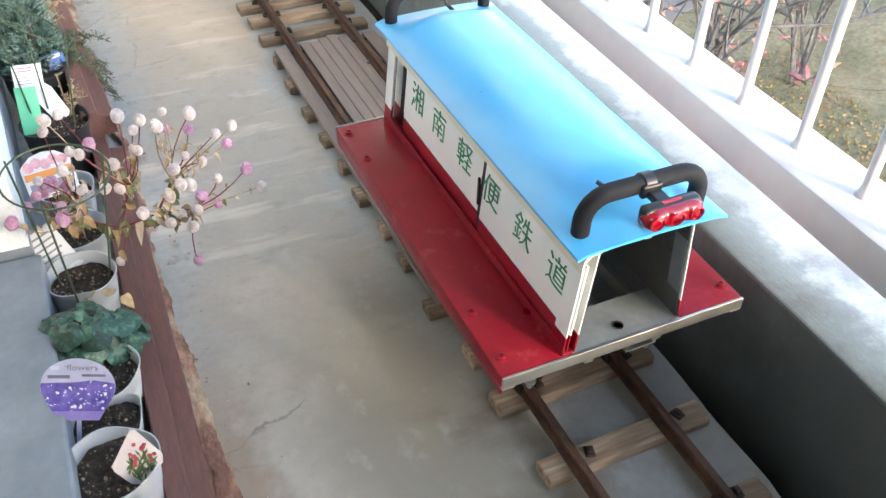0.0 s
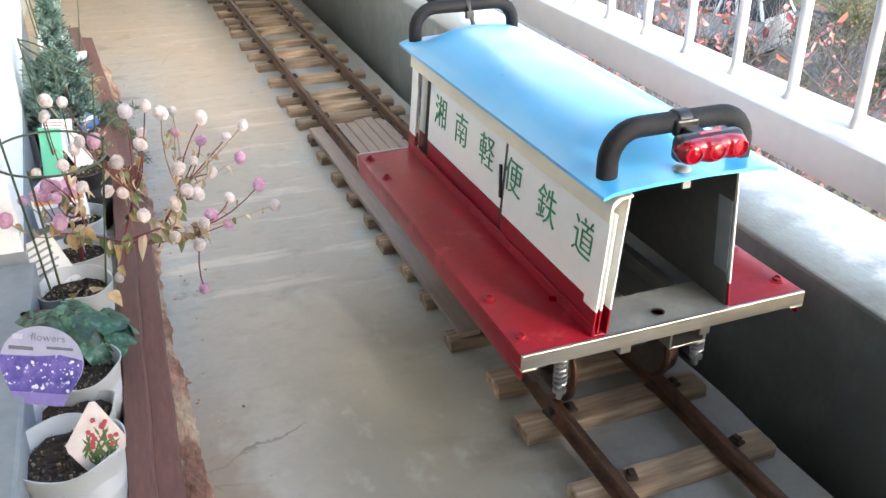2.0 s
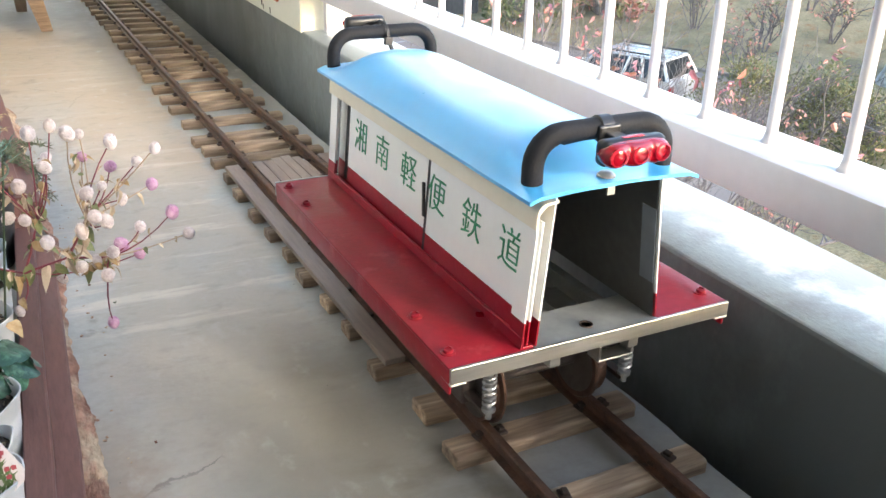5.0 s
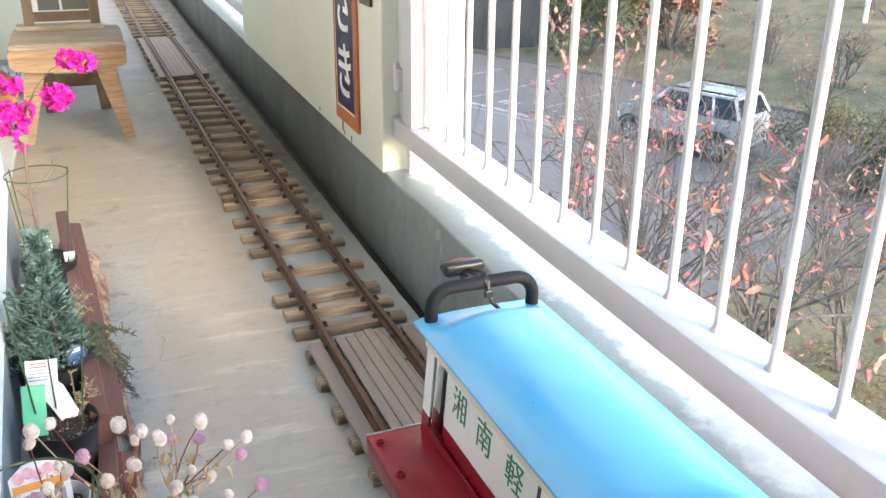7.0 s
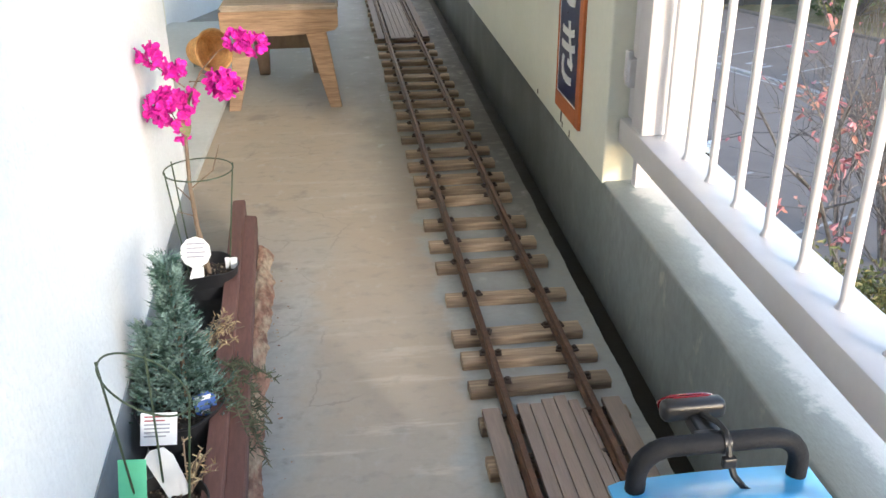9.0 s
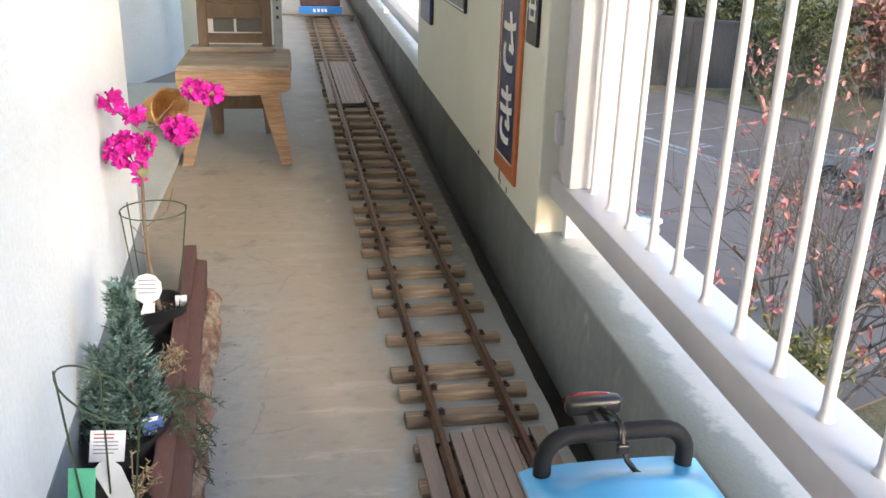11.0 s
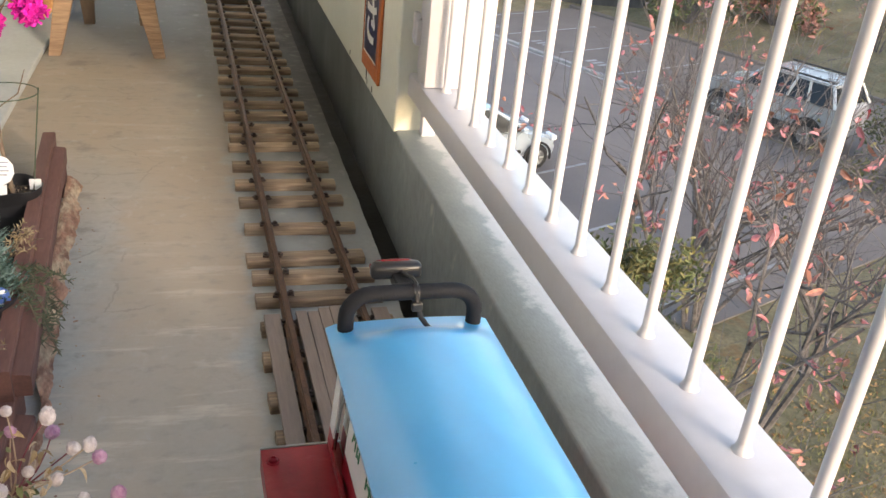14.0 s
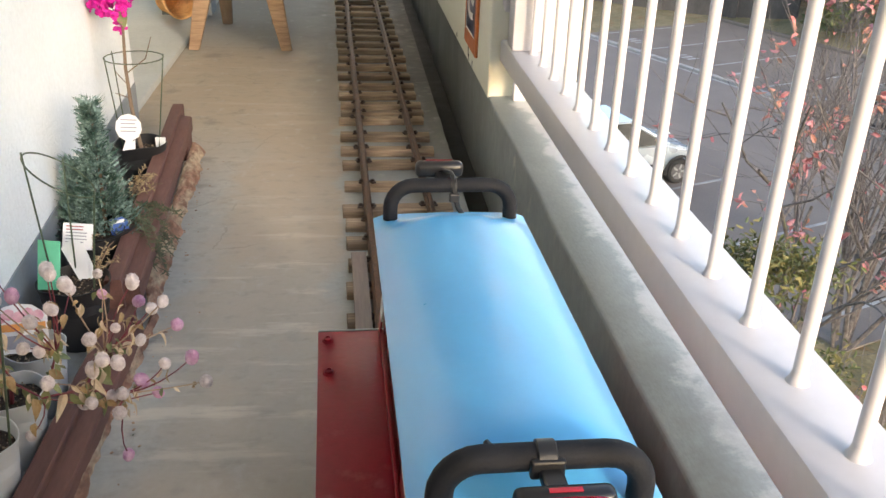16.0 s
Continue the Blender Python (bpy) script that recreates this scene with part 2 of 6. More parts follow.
M["ceiling"] = surf("ceiling_paint", (0.80, 0.80, 0.79), (0.86, 0.86, 0.85), 2, 0.85, 0.3, grain=80, spread=0.04)
M["white"] = surf("white_enamel", (0.55, 0.54, 0.565), (0.61, 0.60, 0.625), 6, 0.38, 0.08, grain=50, spread=0.03,
                  stain=(0.55, 0.52, 0.48), stain_scale=22, stain_at=(0.72, 0.82))
M["sleeper"] = surf("sleeper_wood", (0.185, 0.120, 0.075), (0.42, 0.325, 0.225), 14, 0.8, 0.6, grain=60, stretch=(0.25, 3, 3), spread=0.32, rnd=0.32, stain=(0.12, 0.055, 0.035), stain_scale=9, stain_at=(0.56, 0.72))
M["rail"] = surf("rusty_rail", (0.06, 0.032, 0.021), (0.15, 0.078, 0.048), 25, 0.55, 0.5, metal=0.35, grain=150, spread=0.25)
M["clip"] = surf("dark_clip", (0.05, 0.035, 0.028), (0.09, 0.06, 0.045), 40, 0.6, 0.4, metal=0.4, grain=200)
M["plank"] = surf("painted_plank", (0.20, 0.155, 0.125), (0.26, 0.20, 0.165), 8, 0.65, 0.35, grain=60, stretch=(4, 0.3, 4), spread=0.15, rnd=0.1)
M["red"] = surf("crimson_paint", (0.225, 0.004, 0.014), (0.295, 0.011, 0.024), 7, 0.36, 0.14, grain=110, spread=0.12,
                stain=(0.40, 0.07, 0.08), stain_scale=26, stain_at=(0.60, 0.80))
M["red"].node_tree.nodes["Principled BSDF"].inputs["Specular IOR Level"].default_value = 0.32
M["cream_paint"] = surf("cream_enamel", (0.72, 0.66, 0.52), (0.77, 0.72, 0.59), 8, 0.4, 0.05, grain=80, spread=0.03)
M["white_paint"] = surf("white_car_paint", (0.79, 0.80, 0.775), (0.81, 0.82, 0.795), 8, 0.45, 0.05, grain=80, spread=0.02)
M["blue_vinyl"] = surf("sky_blue_vinyl", (0.06, 0.42, 0.80), (0.08, 0.46, 0.84), 6, 0.36, 0.04, grain=140, spread=0.02, coat=0.8)
M["blue_vinyl"].node_tree.nodes["Principled BSDF"].inputs["Coat Roughness"].default_value = 0.28
M["blue_vinyl"].node_tree.nodes["Principled BSDF"].inputs["Specular IOR Level"].default_value = 0.8
M["alu"] = surf("brushed_aluminium", (0.38, 0.385, 0.37), (0.50, 0.505, 0.485), 6, 0.33, 0.15, metal=0.85, grain=120, stretch=(0.2, 2, 2))
M["floor_plate"] = surf("dull_floor_plate", (0.30, 0.315, 0.295), (0.40, 0.41, 0.385), 14, 0.42, 0.12, metal=0.25, grain=90, spread=0.1)
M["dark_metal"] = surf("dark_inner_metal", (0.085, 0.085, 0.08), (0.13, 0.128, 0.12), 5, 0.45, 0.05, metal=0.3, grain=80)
M["black"] = surf("black_foam", (0.007, 0.008, 0.011), (0.013, 0.0145, 0.019), 30, 0.72, 0.35, grain=260)
M["black"].node_tree.nodes["Principled BSDF"].inputs["Specular IOR Level"].default_value = 0.3
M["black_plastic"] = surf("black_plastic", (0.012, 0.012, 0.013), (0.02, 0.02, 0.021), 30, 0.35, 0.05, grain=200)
M["red_lens"] = glassy("red_lens", (0.46, 0.004, 0.02), 0.06, 0.45)
M["red_deep"] = glassy("red_reflector", (0.60, 0.010, 0.04), 0.32, 0.2)
M["red_deep"].node_tree.nodes["Principled BSDF"].inputs["Coat Weight"].default_value = 0.15
M["green_paint"] = surf("green_lettering", (0.02, 0.22, 0.10), (0.03, 0.26, 0.12), 20, 0.45, 0.0, grain=80)
M["spring"] = surf("zinc_spring", (0.36, 0.37, 0.37), (0.48, 0.49, 0.49), 20, 0.4, 0.1, metal=0.7, grain=120)
M["steel"] = surf("worn_steel", (0.10, 0.08, 0.07), (0.17, 0.15, 0.14), 12, 0.4, 0.15, metal=0.8, grain=120)
M["edging"] = surf("brown_edging", (0.11, 0.05, 0.042), (0.16, 0.075, 0.06), 6, 0.7, 0.3, grain=70, stretch=(3, 0.5, 3), spread=0.18)
M["crust"] = surf("rotten_crust", (0.20, 0.10, 0.068), (0.39, 0.225, 0.155), 26, 0.95, 1.0, grain=120, spread=0.4, dist=0.006, mix=(0.42, 0.58), stain=(0.46, 0.36, 0.25), stain_scale=20, stain_at=(0.46, 0.57), stretch=(1, 0.45, 1))
M["pot_white"] = surf("white_plastic_pot", (0.50, 0.53, 0.55), (0.57, 0.60, 0.62), 12, 0.45, 0.05, grain=60, spread=0.03)
M["pot_black"] = surf("black_plastic_pot", (0.018, 0.018, 0.02), (0.03, 0.03, 0.032), 12, 0.5, 0.1, grain=60)
M["soil"] = surf("potting_soil", (0.02, 0.014, 0.01), (0.055, 0.038, 0.026), 60, 0.95, 1.0, grain=220, spread=0.5, dist=0.006,
                 stain=(0.20, 0.15, 0.09), stain_scale=120, stain_at=(0.62, 0.68))
M["crumb"] = surf("bark_crumbs", (0.12, 0.075, 0.045), (0.40, 0.32, 0.23), 300, 0.9, 0.3, grain=500, spread=0.3)
M["stool"] = surf("light_oak", (0.24, 0.148, 0.085), (0.40, 0.265, 0.165), 9, 0.65, 0.4, grain=40, stretch=(0.6, 3, 8), spread=0.28)
M["weathered"] = surf("weathered_grey_wood", (0.25, 0.20, 0.16), (0.40, 0.34, 0.28), 9, 0.85, 0.6, grain=45, stretch=(0.5, 5, 5), spread=0.25)
M["dark_wood"] = surf("dark_weathered_wood", (0.11, 0.078, 0.055), (0.19, 0.14, 0.10), 9, 0.75, 0.4, grain=50, stretch=(1, 1, 0.4), spread=0.2)
M["navy"] = surf("navy_enamel", (0.012, 0.018, 0.07), (0.02, 0.026, 0.09), 6, 0.35, 0.03, grain=60)
M["orange"] = surf("rust_orange_frame", (0.42, 0.11, 0.03), (0.50, 0.15, 0.05), 10, 0.6, 0.2, grain=60, spread=0.12)
M["sign_white"] = surf("sign_white", (0.78, 0.78, 0.76), (0.82, 0.82, 0.8), 10, 0.4, 0.0, grain=60, spread=0.02)
M["asphalt"] = surf("asphalt", (0.138, 0.116, 0.101), (0.176, 0.150, 0.131), 0.6, 0.9, 0.3, grain=30, spread=0.12, dist=0.01)
M["asphalt_old"] = surf("old_asphalt", (0.120, 0.100, 0.084), (0.160, 0.135, 0.115), 0.8, 0.9, 0.3, grain=30, spread=0.15, dist=0.01)
M["grass"] = surf("dry_grass", (0.112, 0.098, 0.044), (0.220, 0.178, 0.100), 0.9, 0.95, 0.8, grain=14, spread=0.35, dist=0.05,
                  stain=(0.17, 0.10, 0.04), stain_scale=2.2, stain_at=(0.55, 0.7))
M["line"] = surf("road_paint", (0.20, 0.20, 0.195), (0.31, 0.31, 0.30), 3, 0.8, 0.1, grain=20, spread=0.2)


# ---- building helpers ----
def thing(name, label="", category="", m=None, group="", kind=""):
    ob = new(name)
    ob.empty_display_size = 0.05
    if m is not None:
        ob.matrix_world = m
    return tagged(ob, label, category, group, kind)


def mesh_of(name, bm, material, smooth=False):
    me = bpy.data.meshes.new(name)
    bm.normal_update()
    bm.to_mesh(me)
    bm.free()
    for mm in (material if isinstance(material, (list, tuple)) else [material]):
        me.materials.append(mm)
    if smooth:
        me.polygons.foreach_set("use_smooth", [True] * len(me.polygons))
        me.set_sharp_from_angle(angle=radians(40))
    return me


def part(name, bm, material, parent=None, label="", smooth=False, m=None):
    me = bm if isinstance(bm, bpy.types.Mesh) else mesh_of(name, bm, material, smooth)
    ob = new(name, me)
    if parent is not None:
        ob.parent = parent
    if m is not None:
        ob.matrix_local = m
    return tagged(ob, label)


def solid(name, bm, material, label, category, kind="structure", smooth=False, group=""):
    return tagged(new(name, mesh_of(name, bm, material, smooth)), label, category, group, kind)


def box(bm, x0, x1, y0, y1, z0, z1, m=None):
    vs = [bm.verts.new((x, y, z)) for z in (z0, z1) for x, y in ((x0, y0), (x1, y0), (x1, y1), (x0, y1))]
    if m is not None:
        for v in vs:
            v.co = m @ v.co
    fs = [bm.faces.new([vs[i] for i in q]) for q in ((3, 2, 1, 0), (4, 5, 6, 7), (0, 1, 5, 4), (1, 2, 6, 5), (2, 3, 7, 6), (3, 0, 4, 7))]
    return fs


def boxes(*dims, bevel=0.0, seg=2):
    bm = bmesh.new()
    for d in dims:
        box(bm, *d)
    if bevel:
        bmesh.ops.bevel(bm, geom=list(bm.edges), offset=bevel, segments=seg, affect="EDGES", profile=0.5, clamp_overlap=True)
    return bm


def prism(bm, pts, z0, z1):
    lo, hi = [bm.verts.new((*p, z0)) for p in pts], [bm.verts.new((*p, z1)) for p in pts]
    k = len(pts)
    bm.faces.new(lo[::-1])
    bm.faces.new(hi)
    for i in range(k):
        bm.faces.new((lo[i], lo[(i + 1) % k], hi[(i + 1) % k], hi[i]))
    return bm


def extrude_y(bm, pts, y0, y1):
    """A profile of (x, z) points, anticlockwise seen from -y, drawn along y."""
    a, b = [bm.verts.new((x, y0, z)) for x, z in pts], [bm.verts.new((x, y1, z)) for x, z in pts]
    k = len(pts)
    bm.faces.new(a)
    bm.faces.new(b[::-1])
    for i in range(k):
        bm.faces.new((a[(i + 1) % k], a[i], b[i], b[(i + 1) % k]))
    return bm


def tube(bm, pts, radius, sides=8, caps=True):
    """A round bar along points; radius: one number, or one for each point."""
    pts = [Vector(p) for p in pts]
    rs = radius if isinstance(radius, (list, tuple)) else [radius] * len(pts)
    rings, side = [], None
    for i, p in enumerate(pts):
        d = (pts[min(i + 1, len(pts) - 1)] - pts[max(i - 1, 0)]).normalized()
        if side is None:
            side = d.cross(Vector((0, 0, 1)) if abs(d.z) < 0.9 else Vector((1, 0, 0))).normalized()
        side = (side - d * side.dot(d)).normalized()
        up = d.cross(side)
        rings.append([bm.verts.new(p + rs[i] * (math.cos(a) * side + math.sin(a) * up)) for a in (2 * math.pi * k / sides for k in range(sides))])
    for r, s in zip(rings, rings[1:]):
        for k in range(sides):
            bm.faces.new((r[k], r[(k + 1) % sides], s[(k + 1) % sides], s[k]))
    if caps:
        bm.faces.new(rings[0][::-1])
        bm.faces.new(rings[-1])
    return bm


def lathe(bm, profile, sides=24, m=None, wobble=0.0):
    """(radius, height) points turned about z; a radius of 0 closes."""
    rings = []
    for r, z in profile:
        if r < 1e-6:
            rings.append([bm.verts.new((0, 0, z))])
        else:
            rings.append([bm.verts.new((r * (1 + wobble * math.sin(3 * a + 9 * z)) * math.cos(a), r * (1 + wobble * math.cos(2 * a + 5 * z)) * math.sin(a), z))
                          for a in (2 * math.pi * k / sides for k in range(sides))])
    for r, s in zip(rings, rings[1:]):
        for k in range(sides):
            q = [r[k % len(r)], r[(k + 1) % len(r)], s[(k + 1) % len(s)], s[k % len(s)]]
            q = list(dict.fromkeys(q))
            if len(q) > 2:
                bm.faces.new(q)
    if m is not None:
        bmesh.ops.transform(bm, matrix=m, verts=[v for ring in rings for v in ring])
    return bm


def ball(bm, c, r, seg=8, rings=6, squash=1.0):
    return bmesh.ops.create_uvsphere(bm, u_segments=seg, v_segments=rings, radius=1.0,
                                     matrix=Matrix.Translation(c) @ Matrix.Diagonal((r, r, r * squash, 1)))


def lettering(name, text, size, m, material, parent, depth=0.0006, weight=-0.011):
    cu = bpy.data.curves.new(name, "FONT")
    cu.body, cu.size, cu.extrude, cu.align_x, cu.align_y = text, size, depth, "CENTER", "CENTER"
    cu.resolution_u, cu.offset = 3, weight * size
    tmp = new("lettering_source", cu)
    me = bpy.data.meshes.new_from_object(tmp.evaluated_get(bpy.context.evaluated_depsgraph_get()))
    bpy.data.objects.remove(tmp)
    me.materials.clear()
    me.materials.append(material)
    return part(name, me, material, parent, "", m=m)


# ---- the balcony ----
edge = [(0.660 + 0.018 * min(max((1.2 - y) / 0.4, 0), 1) + 0.0035 * noise.noise((0, 9.0 * y, 0)) + 0.0020 * noise.noise((3, 37.0 * y, 0)), y) for y in (-0.6 + 0.02 * k for k in range(260))]
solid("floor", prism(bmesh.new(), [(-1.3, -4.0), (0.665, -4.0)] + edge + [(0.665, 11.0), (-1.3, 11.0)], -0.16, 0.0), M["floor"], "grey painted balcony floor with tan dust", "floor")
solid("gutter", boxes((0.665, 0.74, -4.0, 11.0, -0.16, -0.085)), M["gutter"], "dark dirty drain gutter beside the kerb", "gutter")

bm = bmesh.new()
prof = [(0.738, -0.028), (0.736, 0.1690), (0.7375, 0.1735), (0.741, 0.175), (0.898, 0.177), (0.906, 0.171), (0.908, 0.162), (0.908, -0.4), (0.738, -0.4)]
ys = [-4.0 + 0.05 * i for i in range(301)]
rows = []
for y in ys:
    row = []
    for i, (x, z) in enumerate(prof):
        w = 0.0025 if 1 <= i <= 6 else 0.0
        row.append(bm.verts.new((x + w * noise.noise((x * 9, y * 5, z * 9)), y, z + w * noise.noise((x * 9 + 7, y * 4, z * 9)))))
    rows.append(row)
for a, b in zip(rows, rows[1:]):
    for i in range(len(prof)):
        j = (i + 1) % len(prof)
        f = bm.faces.new((a[j], a[i], b[i], b[j]))
        f.material_index = 1 if 2 <= i <= 4 else 0
        f.smooth = 1 <= i <= 5
bm.faces.new(rows[0])
bm.faces.new(rows[-1][::-1])
bmesh.ops.recalc_face_normals(bm, faces=list(bm.faces))
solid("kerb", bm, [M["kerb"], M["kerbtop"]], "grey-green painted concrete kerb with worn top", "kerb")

pier = solid("wall_east", boxes((0.733, 0.95, 2.37, 4.44, 0.170, 2.7), bevel=0.004), M["cream"], "cream painted pier between the balcony openings", "wall")
# this second pier is unseen, added to hold the sun off the carriage
solid("wall_east_2", boxes((0.733, 0.95, -1.15, -0.40, 0.170, 2.7), bevel=0.004), M["cream"], "cream painted pier between the balcony openings", "wall")
for y, z, w, h in ((2.742, 0.186, 0.010, 0.030), (2.728, 0.178, 0.006, 0.014), (2.655, 0.176, 0.007, 0.016), (3.02, 0.180, 0.009, 0.012)):
    part("paint_chip", extrude_y(bmesh.new(), [(0.7322, z), (0.7322, z + h), (0.7332, z + h), (0.7332, z)], y, y + w), M["gutter"], pier, "dark chip in the paint")
LEFT = [(-0.08, 1.2), (-0.146, 2.6), (-0.5, 2.6), (-0.5, 1.2)]
solid("wall_west", prism(bmesh.new(), LEFT, 0.142, 2.7), M["stucco"], "white rough stucco wall", "wall")
solid("baseboard", prism(bmesh.new(), [(-0.078, 1.201), (-0.144, 2.602), (-0.5, 2.602), (-0.5, 1.201)], 0.0, 0.1415), M["skirt"], "grey painted skirting under the stucco wall", "skirting")
solid("window_sill", boxes((-0.6, -0.070, -4.0, 1.199, 0.0, 0.128), bevel=0.004), M["skirt"], "grey painted concrete door sill", "sill")
# door added out of view; its grey sets how much light bounces back
M["dark_glass"] = glassy("grey_room_glass", (0.16, 0.165, 0.165), 0.12)
win = thing("unseen_window", "unseen grey sliding glass door added behind the sill", "window", kind="structure")
part("pane", boxes((-0.40, -0.39, -4.0, 1.2, 0.17, 2.66)), M["dark_glass"], win)
part("window_frame", boxes((-0.42, -0.36, -4.0, 1.2, 0.128, 0.17), (-0.42, -0.36, -4.0, 1.2, 2.66, 2.7), (-0.42, -0.36, -0.45, -0.40, 0.17, 2.66), (-0.42, -0.36, -2.1, -2.05, 0.17, 2.66)), M["steel"], win)
solid("wall_west_3", boxes((-0.72, -0.6, 2.6, 5.4, 0.0, 2.7)), M["cream"], "pale wall of the doorway recess", "wall")
solid("wall_west_4", prism(bmesh.new(), [(-0.60, 4.95), (-0.36, 5.62), (-0.36, 5.80), (-0.60, 5.80)], 0.0, 2.7), M["stucco"], "white wall at the end of the recess", "wall")
M["step"] = surf("doorstep_paint", (0.52, 0.54, 0.53), (0.60, 0.62, 0.61), 4, 0.6, 0.3, grain=70, spread=0.08)
solid("doorstep", boxes((-0.6, -0.19, 2.61, 5.0, 0.0, 0.022), bevel=0.004), M["step"], "pale grey painted low doorstep", "step")
solid("wall_west_5", boxes((-0.5, -0.36, 5.80, 11.0, 0.0, 2.7)), M["stucco"], "white stucco wall", "wall")
solid("wall_north", boxes((-0.5, 0.95, 10.8, 11.0, 0.0, 2.7)), M["stucco"], "white end wall of the balcony", "wall")
solid("wall_south", boxes((-0.62, 0.95, -4.1, -4.0, 0.0, 2.7)), M["stucco"], "white end wall of the balcony", "wall")
solid("ceiling", boxes((-0.75, 1.0, -4.1, 11.0, 2.7, 2.85)), M["ceiling"], "pale painted balcony ceiling", "ceiling")

# low partition beside the stool
scr = thing("partition", "grey partition panel with perforated metal edge strip", "partition", pose(0, 5.3, 0))
part("panel", boxes((-0.35, 0.10, 0, 0.03, 0, 1.6), bevel=0.002), M["cream"], scr)
bm = boxes((0.10, 0.145, -0.004, 0.034, 0, 1.6), bevel=0.001)
strip = part("edge_strip", bm, M["spring"], scr, "perforated pale metal strip")
hole_me = mesh_of("hole", boxes((-0.006, 0.006, -0.001, 0.001, -0.008, 0.008)), M["clip"])
for i in range(28):
    part("hole", hole_me, None, strip, m=pose(0.122, -0.005, 0.30 + 0.045 * i))


# ---- railings ----
def railing(y0, y1, first, label):
    r = thing("railing", label, "railing", pose(0, 0, 0), "balcony railings")
    part("bottom_rail", boxes((0.757, 0.850, y0, y1, 0.262, 0.315), bevel=0.006), M["white"], r, smooth=True)
    part("top_rail", boxes((0.770, 0.840, y0, y1, 1.15, 1.19), bevel=0.006), M["white"], r, smooth=True)
    bar = mesh_of("bar", tube(bmesh.new(), [(0, 0, 0.305), (0, 0, 1.16)], 0.0067, 12), M["white"], True)
    weld = mesh_of("weld", lathe(bmesh.new(), [(0.0070, 0.326), (0.0085, 0.319), (0.0115, 0.3145), (0.0115, 0.312)], 12), M["white"], True)
    y = first
    while y < y1 - 0.03:
        b = part("bar", bar, None, r, m=pose(0.805, y, 0))
        part("weld", weld, None, b)
        y += 0.1067
    return r


near_rail = railing(-0.395, 2.362, 0.3982 - 7 * 0.1067, "white painted steel railing with round bars")
post = part("post", boxes((0.762, 0.845, 2.235, 2.30, 0.315, 2.7), bevel=0.004), M["white"], near_rail, smooth=True)
latch = part("latch", boxes((0.756, 0.775, 2.318, 2.345, 0.385, 0.44), (0.752, 0.765, 2.322, 2.340, 0.395, 0.455), bevel=0.003), M["white"], near_rail, "small white window latch")
part("jamb", boxes((0.775, 0.86, 2.300, 2.366, 0.315, 2.7), bevel=0.004), M["white"], near_rail)
south_rail = railing(-4.0, -1.155, -3.95, "white painted steel railing beside the added near pier")
far_rail = railing(4.445, 10.8, 4.52, "white painted steel railing beyond the pier")

# supports that carry the bottom rails over the kerb
leg = mesh_of("bracket", boxes((0.79, 0.82, -0.012, 0.012, 0.172, 0.264), bevel=0.002), M["white"])
for parent, spots in ((near_rail, (-0.36, 2.34)), (south_rail, (-3.8, -2.2, -1.3)), (far_rail, (4.7, 6.7, 8.7, 10.5))):
    for y in spots:
        part("bracket", leg, None, parent, m=pose(0, y, 0))

# ---- the track ----
TRACK = pose(0.5455, 0, 0, 0, 0, 1.1)
track = thing("railway_track", "narrow garden railway track with rusty rails on wooden sleepers", "track", TRACK)
TIE_Y = [-0.29, -0.18, -0.07, 0.04, 0.15, 0.26, 0.37, 0.48, 0.59, 0.712, 0.830, 0.914, 1.02, 1.129, 1.22, 1.312, 1.401, 1.496, 1.59, 1.70, 1.80, 1.90, 1.985,
         2.063, 2.203, 2.348, 2.448, 2.564, 2.706, 2.769, 2.853, 2.96, 3.064, 3.19, 3.311, 3.435]
rng = random.Random(4)
while TIE_Y[-1] < 9.6:
    TIE_Y.append(TIE_Y[-1] + rng.uniform(0.105, 0.145))
rail_prof = [(-0.009, 0.0), (0.009, 0.0), (0.009, 0.0025), (0.0025, 0.0045), (0.0025, 0.012), (0.005, 0.0135), (0.005, 0.018), (0.0038, 0.0192),
             (-0.0038, 0.0192), (-0.005, 0.018), (-0.005, 0.0135), (-0.0025, 0.012), (-0.0025, 0.0045), (-0.009, 0.0025)]
rail_me = mesh_of("rail", extrude_y(bmesh.new(), rail_prof, -0.4, 9.8), M["rail"])
for u in (-0.0668, 0.0668):
    part("rail", rail_me, None, track, m=pose(u, 0, 0.0182))
tie_meshes = []
for k in range(4):
    bm, w, h = bmesh.new(), 0.016 + 0.0015 * k, 0.018
    pts = [(-w, 0.0), (w, 0.0), (w, h * 0.80), (w * 0.86, h * 0.97), (w * 0.3, h), (-w * 0.4, h * 0.99), (-w * 0.88, h * 0.96), (-w, h * 0.78)]
    extrude_y(bm, pts, -0.118, 0.118)
    bmesh.ops.rotate(bm, matrix=Matrix.Rotation(radians(-90), 3, "Z"), verts=list(bm.verts))
    bmesh.ops.bevel(bm, geom=list(bm.edges), offset=0.0012, segments=1, affect="EDGES")
    tie_meshes.append(mesh_of("sleeper", bm, M["sleeper"]))
bm = boxes((-0.006, 0.006, -0.008, 0.008, 0.0, 0.004), (-0.0035, 0.0035, -0.0045, 0.0045, 0.004, 0.0085), bevel=0.001, seg=1)
clip_me = mesh_of("clip", bm, M["clip"])
for i, y in enumerate(TIE_Y):
    t = part("sleeper", tie_meshes[i % 4], None, track, m=pose(rng.uniform(-0.004, 0.004) + (0.009 if y < 1.0 else 0.0), y, 0, 0, 0, rng.uniform(-2.2, 2.2)))
